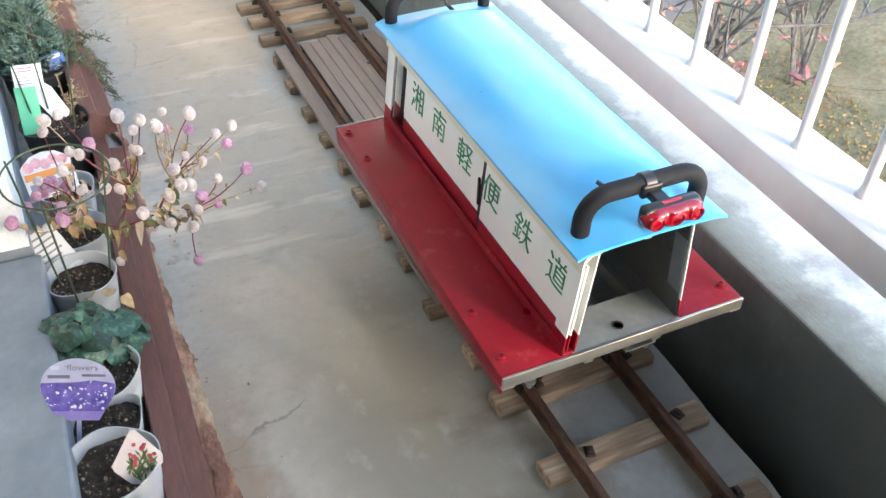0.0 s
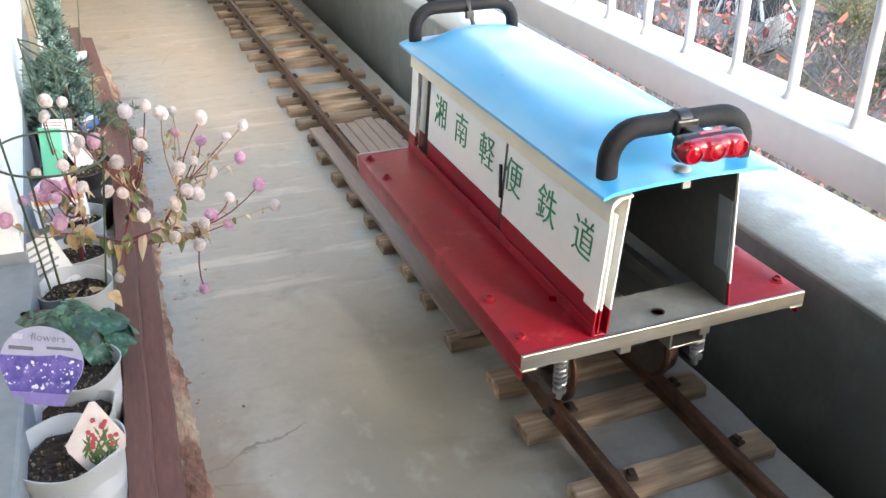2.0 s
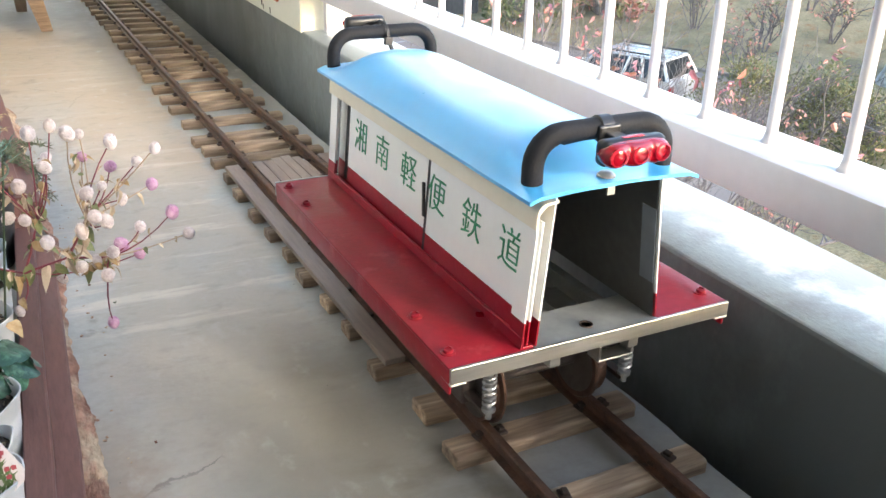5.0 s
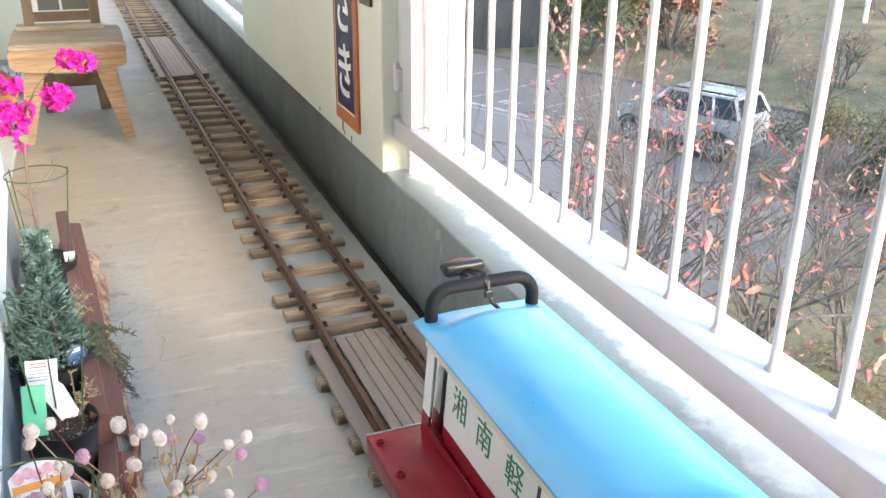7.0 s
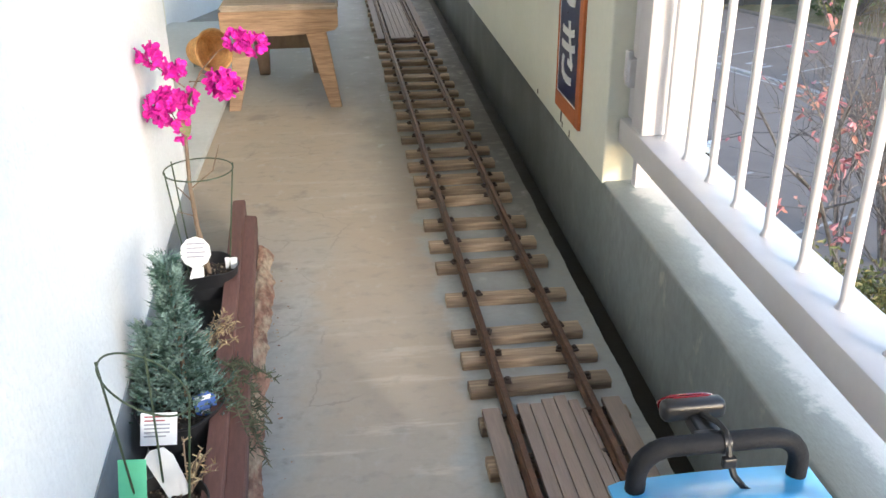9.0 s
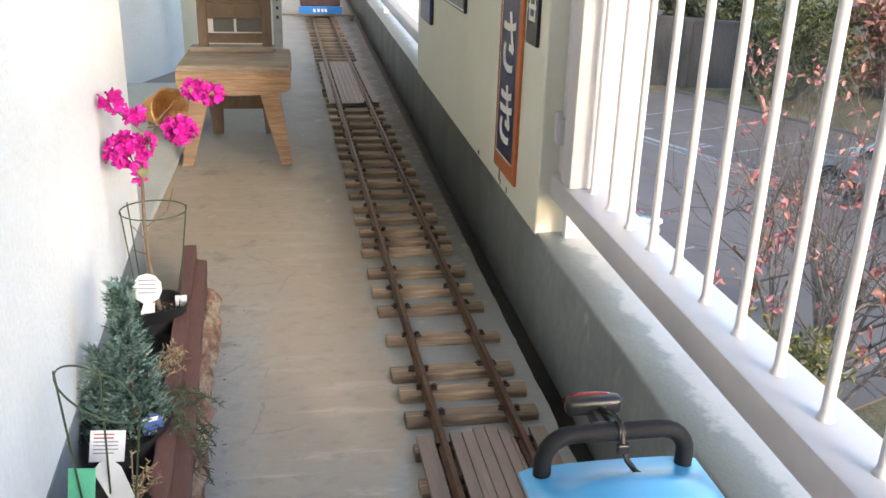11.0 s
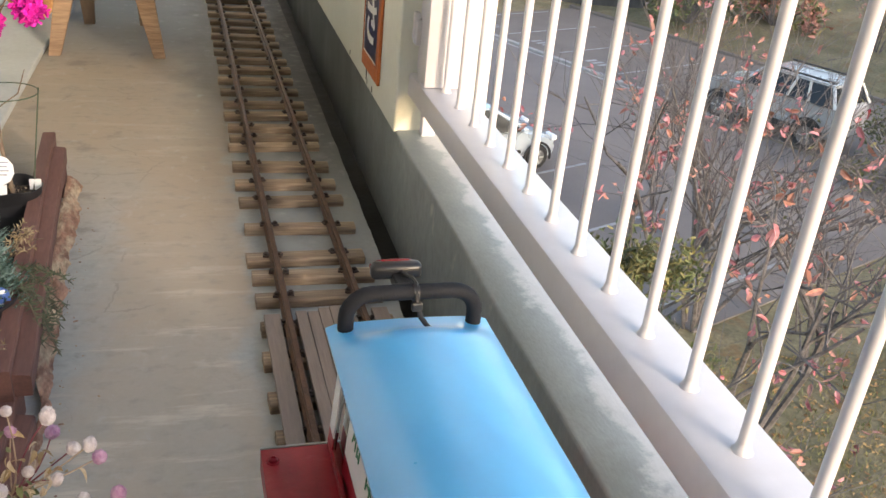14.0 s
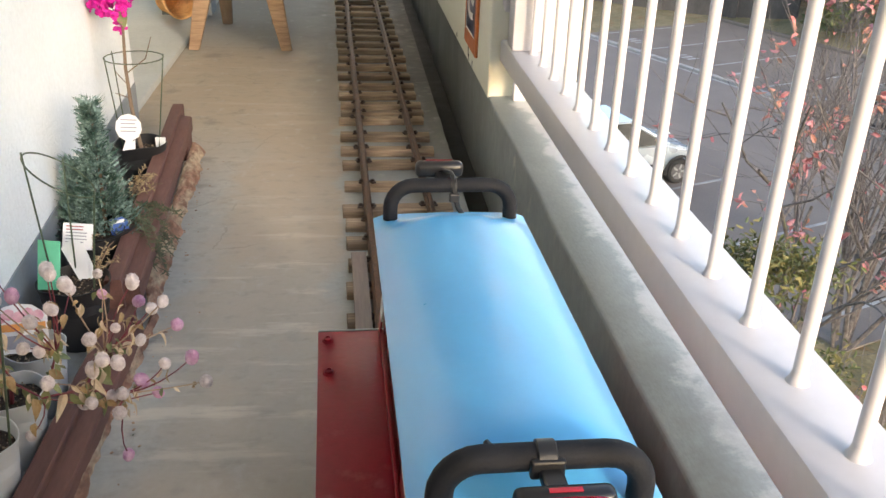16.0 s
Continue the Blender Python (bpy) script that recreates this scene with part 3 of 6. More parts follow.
    if y < 5.0:
        for u in (-0.0668, 0.0668):
            for s in (-0.013, 0.013):
                part("clip", clip_me, None, t, m=pose(u + s, rng.uniform(-0.004, 0.004), 0.0178, 0, 0, rng.uniform(-20, 20)))


def crossing(y0, y1, label):
    c = thing("crossing_boards", label, "boards", TRACK, "level crossing boards")
    z = 0.0183
    edges = [-0.052, -0.0315, -0.011, 0.0095, 0.030]
    for k, u in enumerate(edges):
        w = 0.0195 if k < 4 else 0.016
        part("board", boxes((u, u + w, y0 + rng.uniform(0, 0.012), y1 + rng.uniform(-0.01, 0.01), z, z + 0.009), bevel=0.0012), M["plank"], c)
    part("board", boxes((-0.108, -0.080, y0, y1 - 0.01, z, z + 0.009), bevel=0.0012), M["plank"], c)
    part("board", boxes((0.084, 0.113, y0 + 0.02, y1 - 0.005, z, z + 0.009), bevel=0.0012), M["plank"], c)
    part("slat", boxes((0.0472, 0.0535, y0 + 0.05, y1 - 0.03, z, z + 0.007), bevel=0.001), M["plank"], c)


crossing(1.01, 1.83, "brown wooden crossing boards between the rails beside the carriage")
crossing(4.48, 5.62, "brown wooden crossing boards between the rails near the stool")

# ---- the carriage ----
CAR = pose(0.5315, 0.732, 0, 0, 0, 1.1)
L = 0.538
car = thing("ride_on_carriage", "model railway carriage with red running boards and sky-blue padded roof", "railway carriage", CAR)
for s, nm in ((-1, "running_board"), (1, "running_board")):
    x0, x1 = (-0.161, -0.0718) if s < 0 else (0.0718, 0.161)
    b = part(nm, boxes((x0, x1, 0.004, L - 0.004, 0.178, 0.182), ((x0 if s < 0 else x1 - 0.003), (x0 + 0.003 if s < 0 else x1), 0.004, L - 0.004, 0.154, 0.1785),
                       bevel=0.0012), M["red"], car, "red painted running board", smooth=True)
    for yy in (0.030, 0.105, 0.44, 0.512):
        bm = lathe(bmesh.new(), [(0.0076, 0.0), (0.0076, 0.001), (0.0052, 0.0012), (0.0049, 0.0040), (0.0032, 0.0048), (0.0027, 0.0030), (0, 0.0030)], 12)
        part("bolt", bm, M["red"], b, m=pose(s * 0.149 if yy in (0.03, 0.512) else s * 0.148, yy, 0.1818), smooth=True)
part("floor_plate", boxes((-0.0715, 0.0715, 0.004, 0.062, 0.1785, 0.1815), (-0.0715, 0.0715, L - 0.062, L - 0.004, 0.1785, 0.1815), (-0.0598, 0.0598, 0.045, L - 0.045, 0.150, 0.153), bevel=0.0006), M["floor_plate"], car, "dull grey metal floor plate")
part("drain_hole", lathe(bmesh.new(), [(0, 0.0), (0.0052, 0.0), (0.0052, 0.0006), (0.0066, 0.0012), (0.0066, 0.0)], 16), M["clip"], car, m=pose(-0.002, 0.022, 0.1815))
for y0, y1, lip in ((0.0, 0.0035, 0.018), (L - 0.0035, L, -0.018)):
    bm = boxes((-0.161, 0.161, y0, y1, 0.1665, 0.1825), (-0.161, -0.145, min(y0, y0 + lip), max(y1, y1 + lip), 0.164, 0.1666),
               (0.145, 0.161, min(y0, y0 + lip), max(y1, y1 + lip), 0.164, 0.1666), bevel=0.0007)
    part("end_channel", bm, M["alu"], car, "bare aluminium end channel")
part("coupler_box", boxes((0.010, 0.052, 0.012, 0.14, 0.1585, 0.1615), (0.010, 0.052, 0.012, 0.14, 0.140, 0.1425), (0.010, 0.0125, 0.012, 0.14, 0.1425, 0.1585),
                          (0.0495, 0.052, 0.012, 0.14, 0.1425, 0.1585), (-0.060, 0.0095, 0.050, 0.075, 0.150, 0.153), bevel=0.0005), M["alu"], car, "hollow square coupler tube")


def lean(z):
    """How far the body's sides lean in at a height."""
    return 0.012 * (z - 0.182) / 0.15


def side_sheet(u, t, y0, y1, z0, z1, s, cut=0.0):
    """A sheet of the body's side at s * u, leaning in with height."""
    bm = bmesh.new()
    vs = []
    for z in (z0, z1):
        for y in (y0, y1):
            for d in (0, t):
                vs.append(bm.verts.new((s * (u - lean(z) - d), y, z)))
    for q in ((0, 1, 3, 2), (4, 6, 7, 5), (0, 2, 6, 4), (1, 5, 7, 3), (0, 4, 5, 1), (2, 3, 7, 6)):
        bm.faces.new([vs[i] for i in q])
    bmesh.ops.recalc_face_normals(bm, faces=list(bm.faces))
    return bm


for s in (-1, 1):
    inner = part("side_wall", side_sheet(0.0705, 0.0016, 0.006, L - 0.006, 0.2085, 0.331, s), M["white_paint"], car, "white and red sheet side wall")
    part("lower_band", side_sheet(0.0705, 0.0016, 0.006, L - 0.006, 0.182, 0.2085, s), M["red"], inner)
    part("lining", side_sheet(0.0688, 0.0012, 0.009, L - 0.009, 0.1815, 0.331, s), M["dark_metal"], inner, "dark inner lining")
    if s > 0:
        continue
    # outer frame: sill, end posts and rolled top rail
    part("door_sill", boxes((s * 0.084 - 0.0016, s * 0.084 + 0.0016, 0.006, L - 0.006, 0.1815, 0.1935), (min(s * 0.072, s * 0.0855), max(s * 0.072, s * 0.0855), 0.006, L - 0.006, 0.1815, 0.184), bevel=0.0006), M["red"], inner)
    bm = bmesh.new()
    arc = [(0.0885, 0.301), (0.0885, 0.316)] + [(0.0795 + 0.009 * math.cos(a), 0.316 + 0.009 * math.sin(a)) for a in (0.4, 0.9, 1.4, 1.57)] + [(0.068, 0.326), (0.068, 0.3235), (0.079, 0.3225), (0.0862, 0.315), (0.0862, 0.301)]
    arc = [(s * (u - lean(z)), z) for u, z in arc]
    extrude_y(bm, arc if s > 0 else arc[::-1], 0.004, L - 0.004)
    bmesh.ops.recalc_face_normals(bm, faces=list(bm.faces))
    part("top_rail", bm, M["cream_paint"], inner, "rolled cream top rail", smooth=True)
    for y0, y1 in ((0.006, 0.030), (L - 0.030, L - 0.006)):
        part("end_post", side_sheet(0.0858, 0.0016, y0, y1, 0.2085, 0.303, s), M["white_paint"], inner)
        part("end_post_foot", side_sheet(0.0858, 0.0016, y0, y1, 0.182, 0.2085, s), M["red"], inner)
    for y0, y1, u in ((0.024, 0.226, 0.0825), (0.212, 0.478, 0.0785)):
        d = part("sliding_door", side_sheet(u, 0.0016, y0, y1, 0.213, 0.304, s), M["white_paint"], inner, "white sliding door with red foot")
        part("door_foot", side_sheet(u, 0.0016, y0, y1, 0.184, 0.213, s), M["red"], d)
    # black sheets stand for the shade between doors and posts
    part("gap", side_sheet(0.0796, 0.0006, 0.2262, 0.2375, 0.186, 0.304, s), M["black_plastic"], inner, "black strip standing for the shade between the doors")
    for y0, y1 in ((0.4785, 0.4805), (0.4965, 0.5075)):
        part("gap", side_sheet(0.0713, 0.0006, y0, y1, 0.186, 0.304, s), M["black_plastic"], inner, "black strip standing for the shade beside the end post")
    for y0, y1 in ((0.0075, 0.0200), (L - 0.0200, L - 0.0075)):
        edge_ = part("door_guide", side_sheet(0.0796, 0.0016, y0, y1, 0.2085, 0.306, s), M["white_paint"], inner, "white guide strip between post and wall")
        part("guide_foot", side_sheet(0.0796, 0.0016, y0, y1, 0.184, 0.2085, s), M["red"], edge_)
    part("slot", boxes((min(s * 0.079, s * 0.082), max(s * 0.079, s * 0.082), 0.2275, 0.232, 0.232, 0.272), bevel=0.0008), M["black_plastic"], inner, "black finger grip")
# lettering on the side that faces the house
for s in (-1,):
    for k, ch in enumerate("湘南軽便鉄道"):
        y = (0.436, 0.366, 0.288, 0.206, 0.127, 0.050)[k]
        u = 0.0785 if y > 0.225 else 0.0825
        z = 0.262
        tilt = math.degrees(math.atan(0.012 / 0.15))
        if s < 0:
            m = pose(-(u - lean(z)) - 0.0004, y, z, 0, tilt, 0) @ pose(0, 0, 0, 90, 0, -90)
        else:
            m = pose(u - lean(z) + 0.0004, L - y, z, 0, -tilt, 0) @ pose(0, 0, 0, 90, 0, 90)
        lettering("letter", ch, 0.044, m, M["green_paint"], car)

# padded roof: flat at both ends, swelling between
bm = bmesh.new()
NU, NV = 18, 44
grid = []
for layer in (0, 1):
    g = []
    for j in range(NV + 1):
        v = -0.004 + (L + 0.010) * j / NV
        e = min(v + 0.004, L + 0.006 - v)
        f = min(max((e - 0.022) / 0.075 if v < L / 2 else (e - 0.014) / 0.055, 0), 1)
        f = f * f * (3 - 2 * f)
        row = []
        for i in range(NU + 1):
            q = -1 + 2 * i / NU
            swell = max(1 - abs(q) ** 2.3, 0) * 0.030
            edge = 0.0 if abs(q) < 0.92 else -(abs(q) - 0.92) * 0.035
            z = 0.3345 + edge + swell * (0.12 + 0.88 * f) + 0.0006 * noise.noise((q * 3, v * 20, 0))
            row.append(bm.verts.new((0.0915 * q, v, z - (0.0035 if layer == 0 else 0))))
        g.append(row)
    grid.append(g)
for layer, g in enumerate(grid):
    for j in range(NV):
        for i in range(NU):
            q = (g[j][i], g[j][i + 1], g[j + 1][i + 1], g[j + 1][i])
            bm.faces.new(q if layer else q[::-1])
lo, hi = grid
for j in range(NV):
    bm.faces.new((lo[j][0], hi[j][0], hi[j + 1][0], lo[j + 1][0]))
    bm.faces.new((lo[j][NU], lo[j + 1][NU], hi[j + 1][NU], hi[j][NU]))
for i in range(NU):
    bm.faces.new((lo[0][i], lo[0][i + 1], hi[0][i + 1], hi[0][i]))
    bm.faces.new((lo[NV][i], hi[NV][i], hi[NV][i + 1], lo[NV][i + 1]))
bmesh.ops.recalc_face_normals(bm, faces=list(bm.faces))
roof = part("roof", bm, M["blue_vinyl"], car, "sky-blue padded vinyl roof", smooth=True)
part("roof_screw", lathe(bmesh.new(), [(0.0085, 0), (0.0085, 0.0012), (0.006, 0.004), (0, 0.0055)], 14), M["spring"], roof, m=pose(-0.003, 0.012, 0.3385), smooth=True)
part("bracket", boxes((-0.004, 0.004, 0.006, 0.0085, 0.322, 0.331)), M["spring"], roof)

# handles with rear lamps at both ends
for y, back in ((0.028, False), (L - 0.006, True)):
    pts, hw, zt = [], 0.072 if back else 0.071, 0.378 if back else 0.379
    pts.append((-hw, y, 0.334))
    pts.append((-hw, y, zt - 0.028))
    for a in range(1, 6):
        t = math.radians(180 - 15 * a)
        pts.append((-hw + 0.028 + 0.028 * math.cos(t), y, zt - 0.028 + 0.028 * math.sin(t)))
    pts.append((-hw + 0.028, y, zt))
    pts += [(-x, yy, z) for x, yy, z in pts[::-1]]
    hnd = part("handle", tube(bmesh.new(), pts, 0.0087 if back else 0.0098, 14), M["black"], car, "black foam-covered tube handle", smooth=True)
    part("strap", lathe(bmesh.new(), [(0.0102, -0.007), (0.0118, -0.006), (0.0118, 0.006), (0.0102, 0.007)] if not back else [(0.0089, -0.0035), (0.0101, -0.003), (0.0101, 0.003), (0.0089, 0.0035)], 16, pose(0.002 * back, y, zt, 0, 90, 0)), M["black_plastic"], hnd, "black rubber clamp strap", smooth=True)
    if not back:
        part("strap_tail", tube(bmesh.new(), [(-0.004, y + 0.008, 0.378), (-0.012, y + 0.016, 0.366), (-0.026, y + 0.02, 0.3625), (-0.034, y + 0.035, 0.366)], [0.004, 0.0035, 0.003, 0.0024], 6), M["black_plastic"], hnd)
        cx, cy, cz, f = 0.006, y - 0.036, 0.368, -1
    else:
        part("strap_tail", tube(bmesh.new(), [(-0.006, y + 0.036, zt + 0.004), (0.000, y + 0.012, zt + 0.0115), (0.002, y, zt + 0.0105), (0.002, y - 0.009, zt + 0.002), (0.003, y - 0.011, zt - 0.010), (0.007, y - 0.015, 0.354), (0.013, y - 0.024, 0.3475), (0.018, y - 0.030, 0.3475)], [0.0026, 0.0026, 0.0026, 0.0026, 0.0032, 0.003, 0.0028, 0.002], 7), M["black_plastic"], hnd, smooth=True)
        part("buckle", boxes((-0.004, 0.008, y - 0.016, y - 0.0095, zt - 0.016, zt - 0.006), bevel=0.0015), M["black_plastic"], hnd)
        cx, cy, cz, f = -0.010, y + 0.042, 0.383, 1
    lamp = part("lamp", boxes((cx - 0.034, cx + 0.034, cy - 0.007, cy + 0.009, cz - 0.012, cz + 0.012) if f < 0 else (cx - 0.029, cx + 0.029, cy - 0.008, cy + 0.009, cz - 0.0095, cz + 0.0095), bevel=0.006, seg=3), M["black_plastic"], hnd, "black bicycle rear lamp", smooth=True)
    hw_, y0 = (0.036, cy - 0.016) if f < 0 else (0.028, cy + 0.0095)
    pts = []
    for k in range(25):
        u = -1 + 2 * k / 24
        pts.append((cx + hw_ * u, cz - 0.0125 + 0.0055 * (abs(math.cos(1.5 * math.pi * u + math.pi)) < 0.5) * (0.5 - abs(math.cos(1.5 * math.pi * u))) * 2 + 0.006 * abs(u) ** 6))
    for k in range(13):
        u = 1 - 2 * k / 12
        pts.append((cx + hw_ * u, cz + (0.012 if f < 0 else 0.007) - 0.006 * abs(u) ** 4))
    bm = extrude_y(bmesh.new(), pts, y0, y0 + (0.012 if f < 0 else 0.006))
    bmesh.ops.recalc_face_normals(bm, faces=list(bm.faces))
    bmesh.ops.bevel(bm, geom=[e for e in bm.edges if abs(e.verts[0].co.y - e.verts[1].co.y) < 1e-6], offset=0.0042 if f < 0 else 0.0018, segments=4, affect="EDGES", clamp_overlap=True)
    if f < 0:
        bm, rings = bmesh.new(), []
        for k in range(49):
            u = -1 + 2 * k / 48
            end = math.sqrt(max(1 - abs(u) ** 5, 0.0)) * 0.97 + 0.03
            lobe = 0.84 + 0.16 * abs(math.cos(1.5 * math.pi * u))
            up, down, deep = 0.0105 * end, 0.0135 * end * lobe, 0.0125 * end * (0.80 + 0.20 * abs(math.cos(1.5 * math.pi * u)))
            ring = []
            for q in range(20):
                a = 2 * math.pi * q / 20
                c_, s_ = math.cos(a), math.sin(a)
                c_, s_ = math.copysign(abs(c_) ** 0.75, c_), math.copysign(abs(s_) ** 0.75, s_)
                ring.append(bm.verts.new((cx + hw_ * u, y0 + 0.013 - (deep if c_ > 0 else 0.004) * c_, cz + (up if s_ > 0 else down) * s_)))
            rings.append(ring)
        for a, b in zip(rings, rings[1:]):
            for q in range(20):
                bm.faces.new((a[q], a[(q + 1) % 20], b[(q + 1) % 20], b[q]))
        bm.faces.new(rings[0][::-1])
        bm.faces.new(rings[-1])
        bmesh.ops.recalc_face_normals(bm, faces=list(bm.faces))
    lens = part("lens", bm, M["red_lens"], lamp, "clear red three-lobed lens", smooth=True)
    if f < 0:
        for k in (-1, 0, 1):
            facets = lathe(bmesh.new(), [(0, 0.0), (0.0075, 0.0012), (0.0085, 0.004), (0.0070, 0.0052)], 10, pose(cx + 0.0235 * k, y0 + 0.0055, cz - 0.001, 90, 0, 0))
            part("reflector", facets, M["red_deep"], lens, "faceted red reflector")
    part("mount", boxes((min(0, cx) - 0.012, min(0, cx) + 0.012, y - 0.013 if f < 0 else y + 0.006, y - 0.006 if f < 0 else y + 0.013, zt - 0.010, zt + 0.005), (min(0, cx) - 0.006, max(0, cx) + 0.004, min(y, cy), max(y, cy), zt - 0.010, zt + (0.004 if back else -0.001)), bevel=0.002), M["black_plastic"], hnd)
    part("badge", boxes((cx - 0.011, cx + 0.011, cy - 0.002, cy + 0.002, cz + 0.0118, cz + 0.0126) if f < 0 else (cx - 0.016, cx + 0.016, cy + 0.0045, cy + 0.006, cz + 0.0090, cz + 0.0098)), M["red_deep" if f < 0 else "red"], lamp, "small red badge")

# running gear
for y, ys_ in ((0.118, 0.061), (L - 0.118, L - 0.061)):
    part("axle", tube(bmesh.new(), [(-0.082, y, 0.0775), (0.082, y, 0.0775)], 0.006, 12), M["steel"], car)
    for s in (-1, 1):
        prof = [(0, -0.010), (0.030, -0.010), (0.036, -0.008), (0.0405, -0.008), (0.0405, 0.004), (0.046, 0.005), (0.0465, 0.0075), (0.045, 0.009), (0.034, 0.009), (0.030, 0.007), (0.012, 0.010), (0, 0.010)]
        w = part("wheel", lathe(bmesh.new(), prof, 32, pose(s * 0.0655, y, 0.0775, 0, -90 * s, 0)), [M["steel"]], car, "flanged steel wheel with rusty tread", smooth=True)
        part("tread", lathe(bmesh.new(), [(0.0375, -0.0085), (0.0411, -0.0084), (0.0411, 0.0038), (0.0467, 0.0052), (0.0471, 0.0075), (0.0452, 0.0095), (0.0395, 0.0095)], 32, pose(s * 0.0655, y, 0.0775, 0, -90 * s, 0)), M["rail"], w, "rusty brown tread", smooth=True)
        part("axle_box", boxes((s * 0.085 - 0.008, s * 0.085 + 0.008, y - 0.014, y + 0.014, 0.064, 0.092), bevel=0.002), M["steel"], car)
        pts = [(s * 0.085 + 0.0064 * math.cos(a), ys_ + 0.0064 * math.sin(a), 0.088 + 0.066 * a / (22 * math.pi)) for a in (0.5 * k for k in range(139))]
        part("spring", tube(bmesh.new(), pts, 0.0015, 5), M["spring"], car, "zinc coil spring", smooth=True)
        part("spring_rod", lathe(bmesh.new(), [(0, 0.0), (0.0035, 0.0), (0.0035, 0.008), (0.0072, 0.009), (0.0072, 0.013), (0.0035, 0.014), (0.0035, 0.085), (0, 0.085)], 12, pose(s * 0.085, ys_, 0.072)), M["spring"], car, smooth=True)
        part("hanger", boxes((s * 0.085 - 0.006, s * 0.085 + 0.006, min(ys_, y), max(ys_, y), 0.0745, 0.0805), bevel=0.001), M["steel"], car)
part("frame", boxes((-0.052, -0.040, 0.006, L - 0.006, 0.1535, 0.1785), (0.040, 0.052, 0.006, L - 0.006, 0.1535, 0.1785), bevel=0.001), M["alu"], car)
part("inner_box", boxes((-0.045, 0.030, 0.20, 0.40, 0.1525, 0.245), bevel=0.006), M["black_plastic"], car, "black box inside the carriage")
part("notice_plate", side_sheet(0.0674, 0.0006, 0.0092, 0.030, 0.219, 0.297, 1), M["skirt"], car, "pale grey notice plate")

# ---- edging, crust and pots along the wall ----
M["stem_red"] = surf("red_stem", (0.13, 0.014, 0.03), (0.24, 0.05, 0.06), 30, 0.6, 0.1, grain=90)
M["stem_brown"] = surf("brown_stem", (0.13, 0.085, 0.055), (0.22, 0.16, 0.11), 30, 0.8, 0.3, grain=90)
M["wire"] = surf("green_wire", (0.035, 0.06, 0.03), (0.06, 0.085, 0.045), 20, 0.5, 0.05, grain=90)
M["head_white"] = surf("dry_white_flower", (0.54, 0.46, 0.45), (0.72, 0.65, 0.63), 90, 0.85, 0.8, grain=500, spread=0.12, rnd=0.1)
M["head_pink"] = surf("pink_flower", (0.46, 0.22, 0.37), (0.62, 0.40, 0.52), 90, 0.85, 0.8, grain=500, spread=0.15, rnd=0.15)
M["leaf_dry"] = surf("dry_leaf", (0.30, 0.19, 0.08), (0.52, 0.42, 0.26), 30, 0.8, 0.3, grain=120, spread=0.2, rnd=0.2)
M["leaf_green"] = surf("green_leaf", (0.05, 0.10, 0.03), (0.12, 0.17, 0.06), 30, 0.55, 0.2, grain=120, spread=0.15, rnd=0.2)
M["cyclamen"] = surf("cyclamen_leaf", (0.016, 0.060, 0.036), (0.085, 0.17, 0.115), 70, 0.42, 0.3, grain=160, spread=0.2, rnd=0.5, mix=(0.46, 0.62), stain=(0.15, 0.18, 0.05), stain_scale=12, stain_at=(0.60, 0.75))
M["conifer"] = surf("blue_conifer", (0.024, 0.068, 0.046), (0.27, 0.38, 0.34), 48, 0.7, 0.3, grain=140, spread=0.3, mix=(0.40, 0.66))
M["herb"] = surf("dull_herb", (0.045, 0.06, 0.03), (0.13, 0.14, 0.08), 40, 0.75, 0.2, grain=140, spread=0.2)
M["magenta"] = surf("magenta_bract", (0.60, 0.004, 0.29), (0.80, 0.03, 0.47), 40, 0.6, 0.2, grain=120, spread=0.1, rnd=0.12)
M["tag_white"] = surf("white_plant_tag", (0.74, 0.75, 0.76), (0.80, 0.81, 0.82), 20, 0.4, 0.0, grain=60, spread=0.02)
M["tag_green"] = surf("mint_plant_tag", (0.10, 0.50, 0.30), (0.13, 0.56, 0.34), 20, 0.4, 0.0, grain=60, spread=0.03)
M["tag_purple"] = surf("violet_print", (0.045, 0.04, 0.24), (0.17, 0.13, 0.46), 60, 0.35, 0.0, grain=200, spread=0.15,
                       stain=(0.65, 0.66, 0.80), stain_scale=110, stain_at=(0.60, 0.64))
M["tag_lilac"] = surf("lilac_print", (0.34, 0.36, 0.52), (0.42, 0.43, 0.58), 20, 0.35, 0.0, grain=60)
M["tag_pale"] = surf("pale_lilac_print", (0.44, 0.46, 0.58), (0.52, 0.54, 0.64), 20, 0.35, 0.0, grain=60)
M["tag_violet"] = surf("pale_violet_print", (0.24, 0.19, 0.50), (0.30, 0.25, 0.56), 20, 0.35, 0.0, grain=60)
M["print_dark"] = surf("dark_print", (0.10, 0.11, 0.16), (0.15, 0.16, 0.20), 20, 0.6, 0.0, grain=60)
M["tag_blush"] = surf("blush_plant_tag", (0.56, 0.49, 0.49), (0.64, 0.59, 0.58), 60, 0.4, 0.0, grain=90, spread=0.03)
M["print_grey"] = surf("grey_print", (0.25, 0.26, 0.30), (0.35, 0.36, 0.40), 20, 0.6, 0.0, grain=60)
M["print_red"] = surf("red_print", (0.30, 0.03, 0.05), (0.40, 0.07, 0.08), 20, 0.5, 0.0, grain=60)
M["print_orange"] = surf("orange_print", (0.75, 0.30, 0.08), (0.80, 0.36, 0.10), 20, 0.5, 0.0, grain=60)
M["print_pink"] = surf("pink_print", (0.70, 0.30, 0.42), (0.82, 0.58, 0.62), 60, 0.5, 0.0, grain=160)
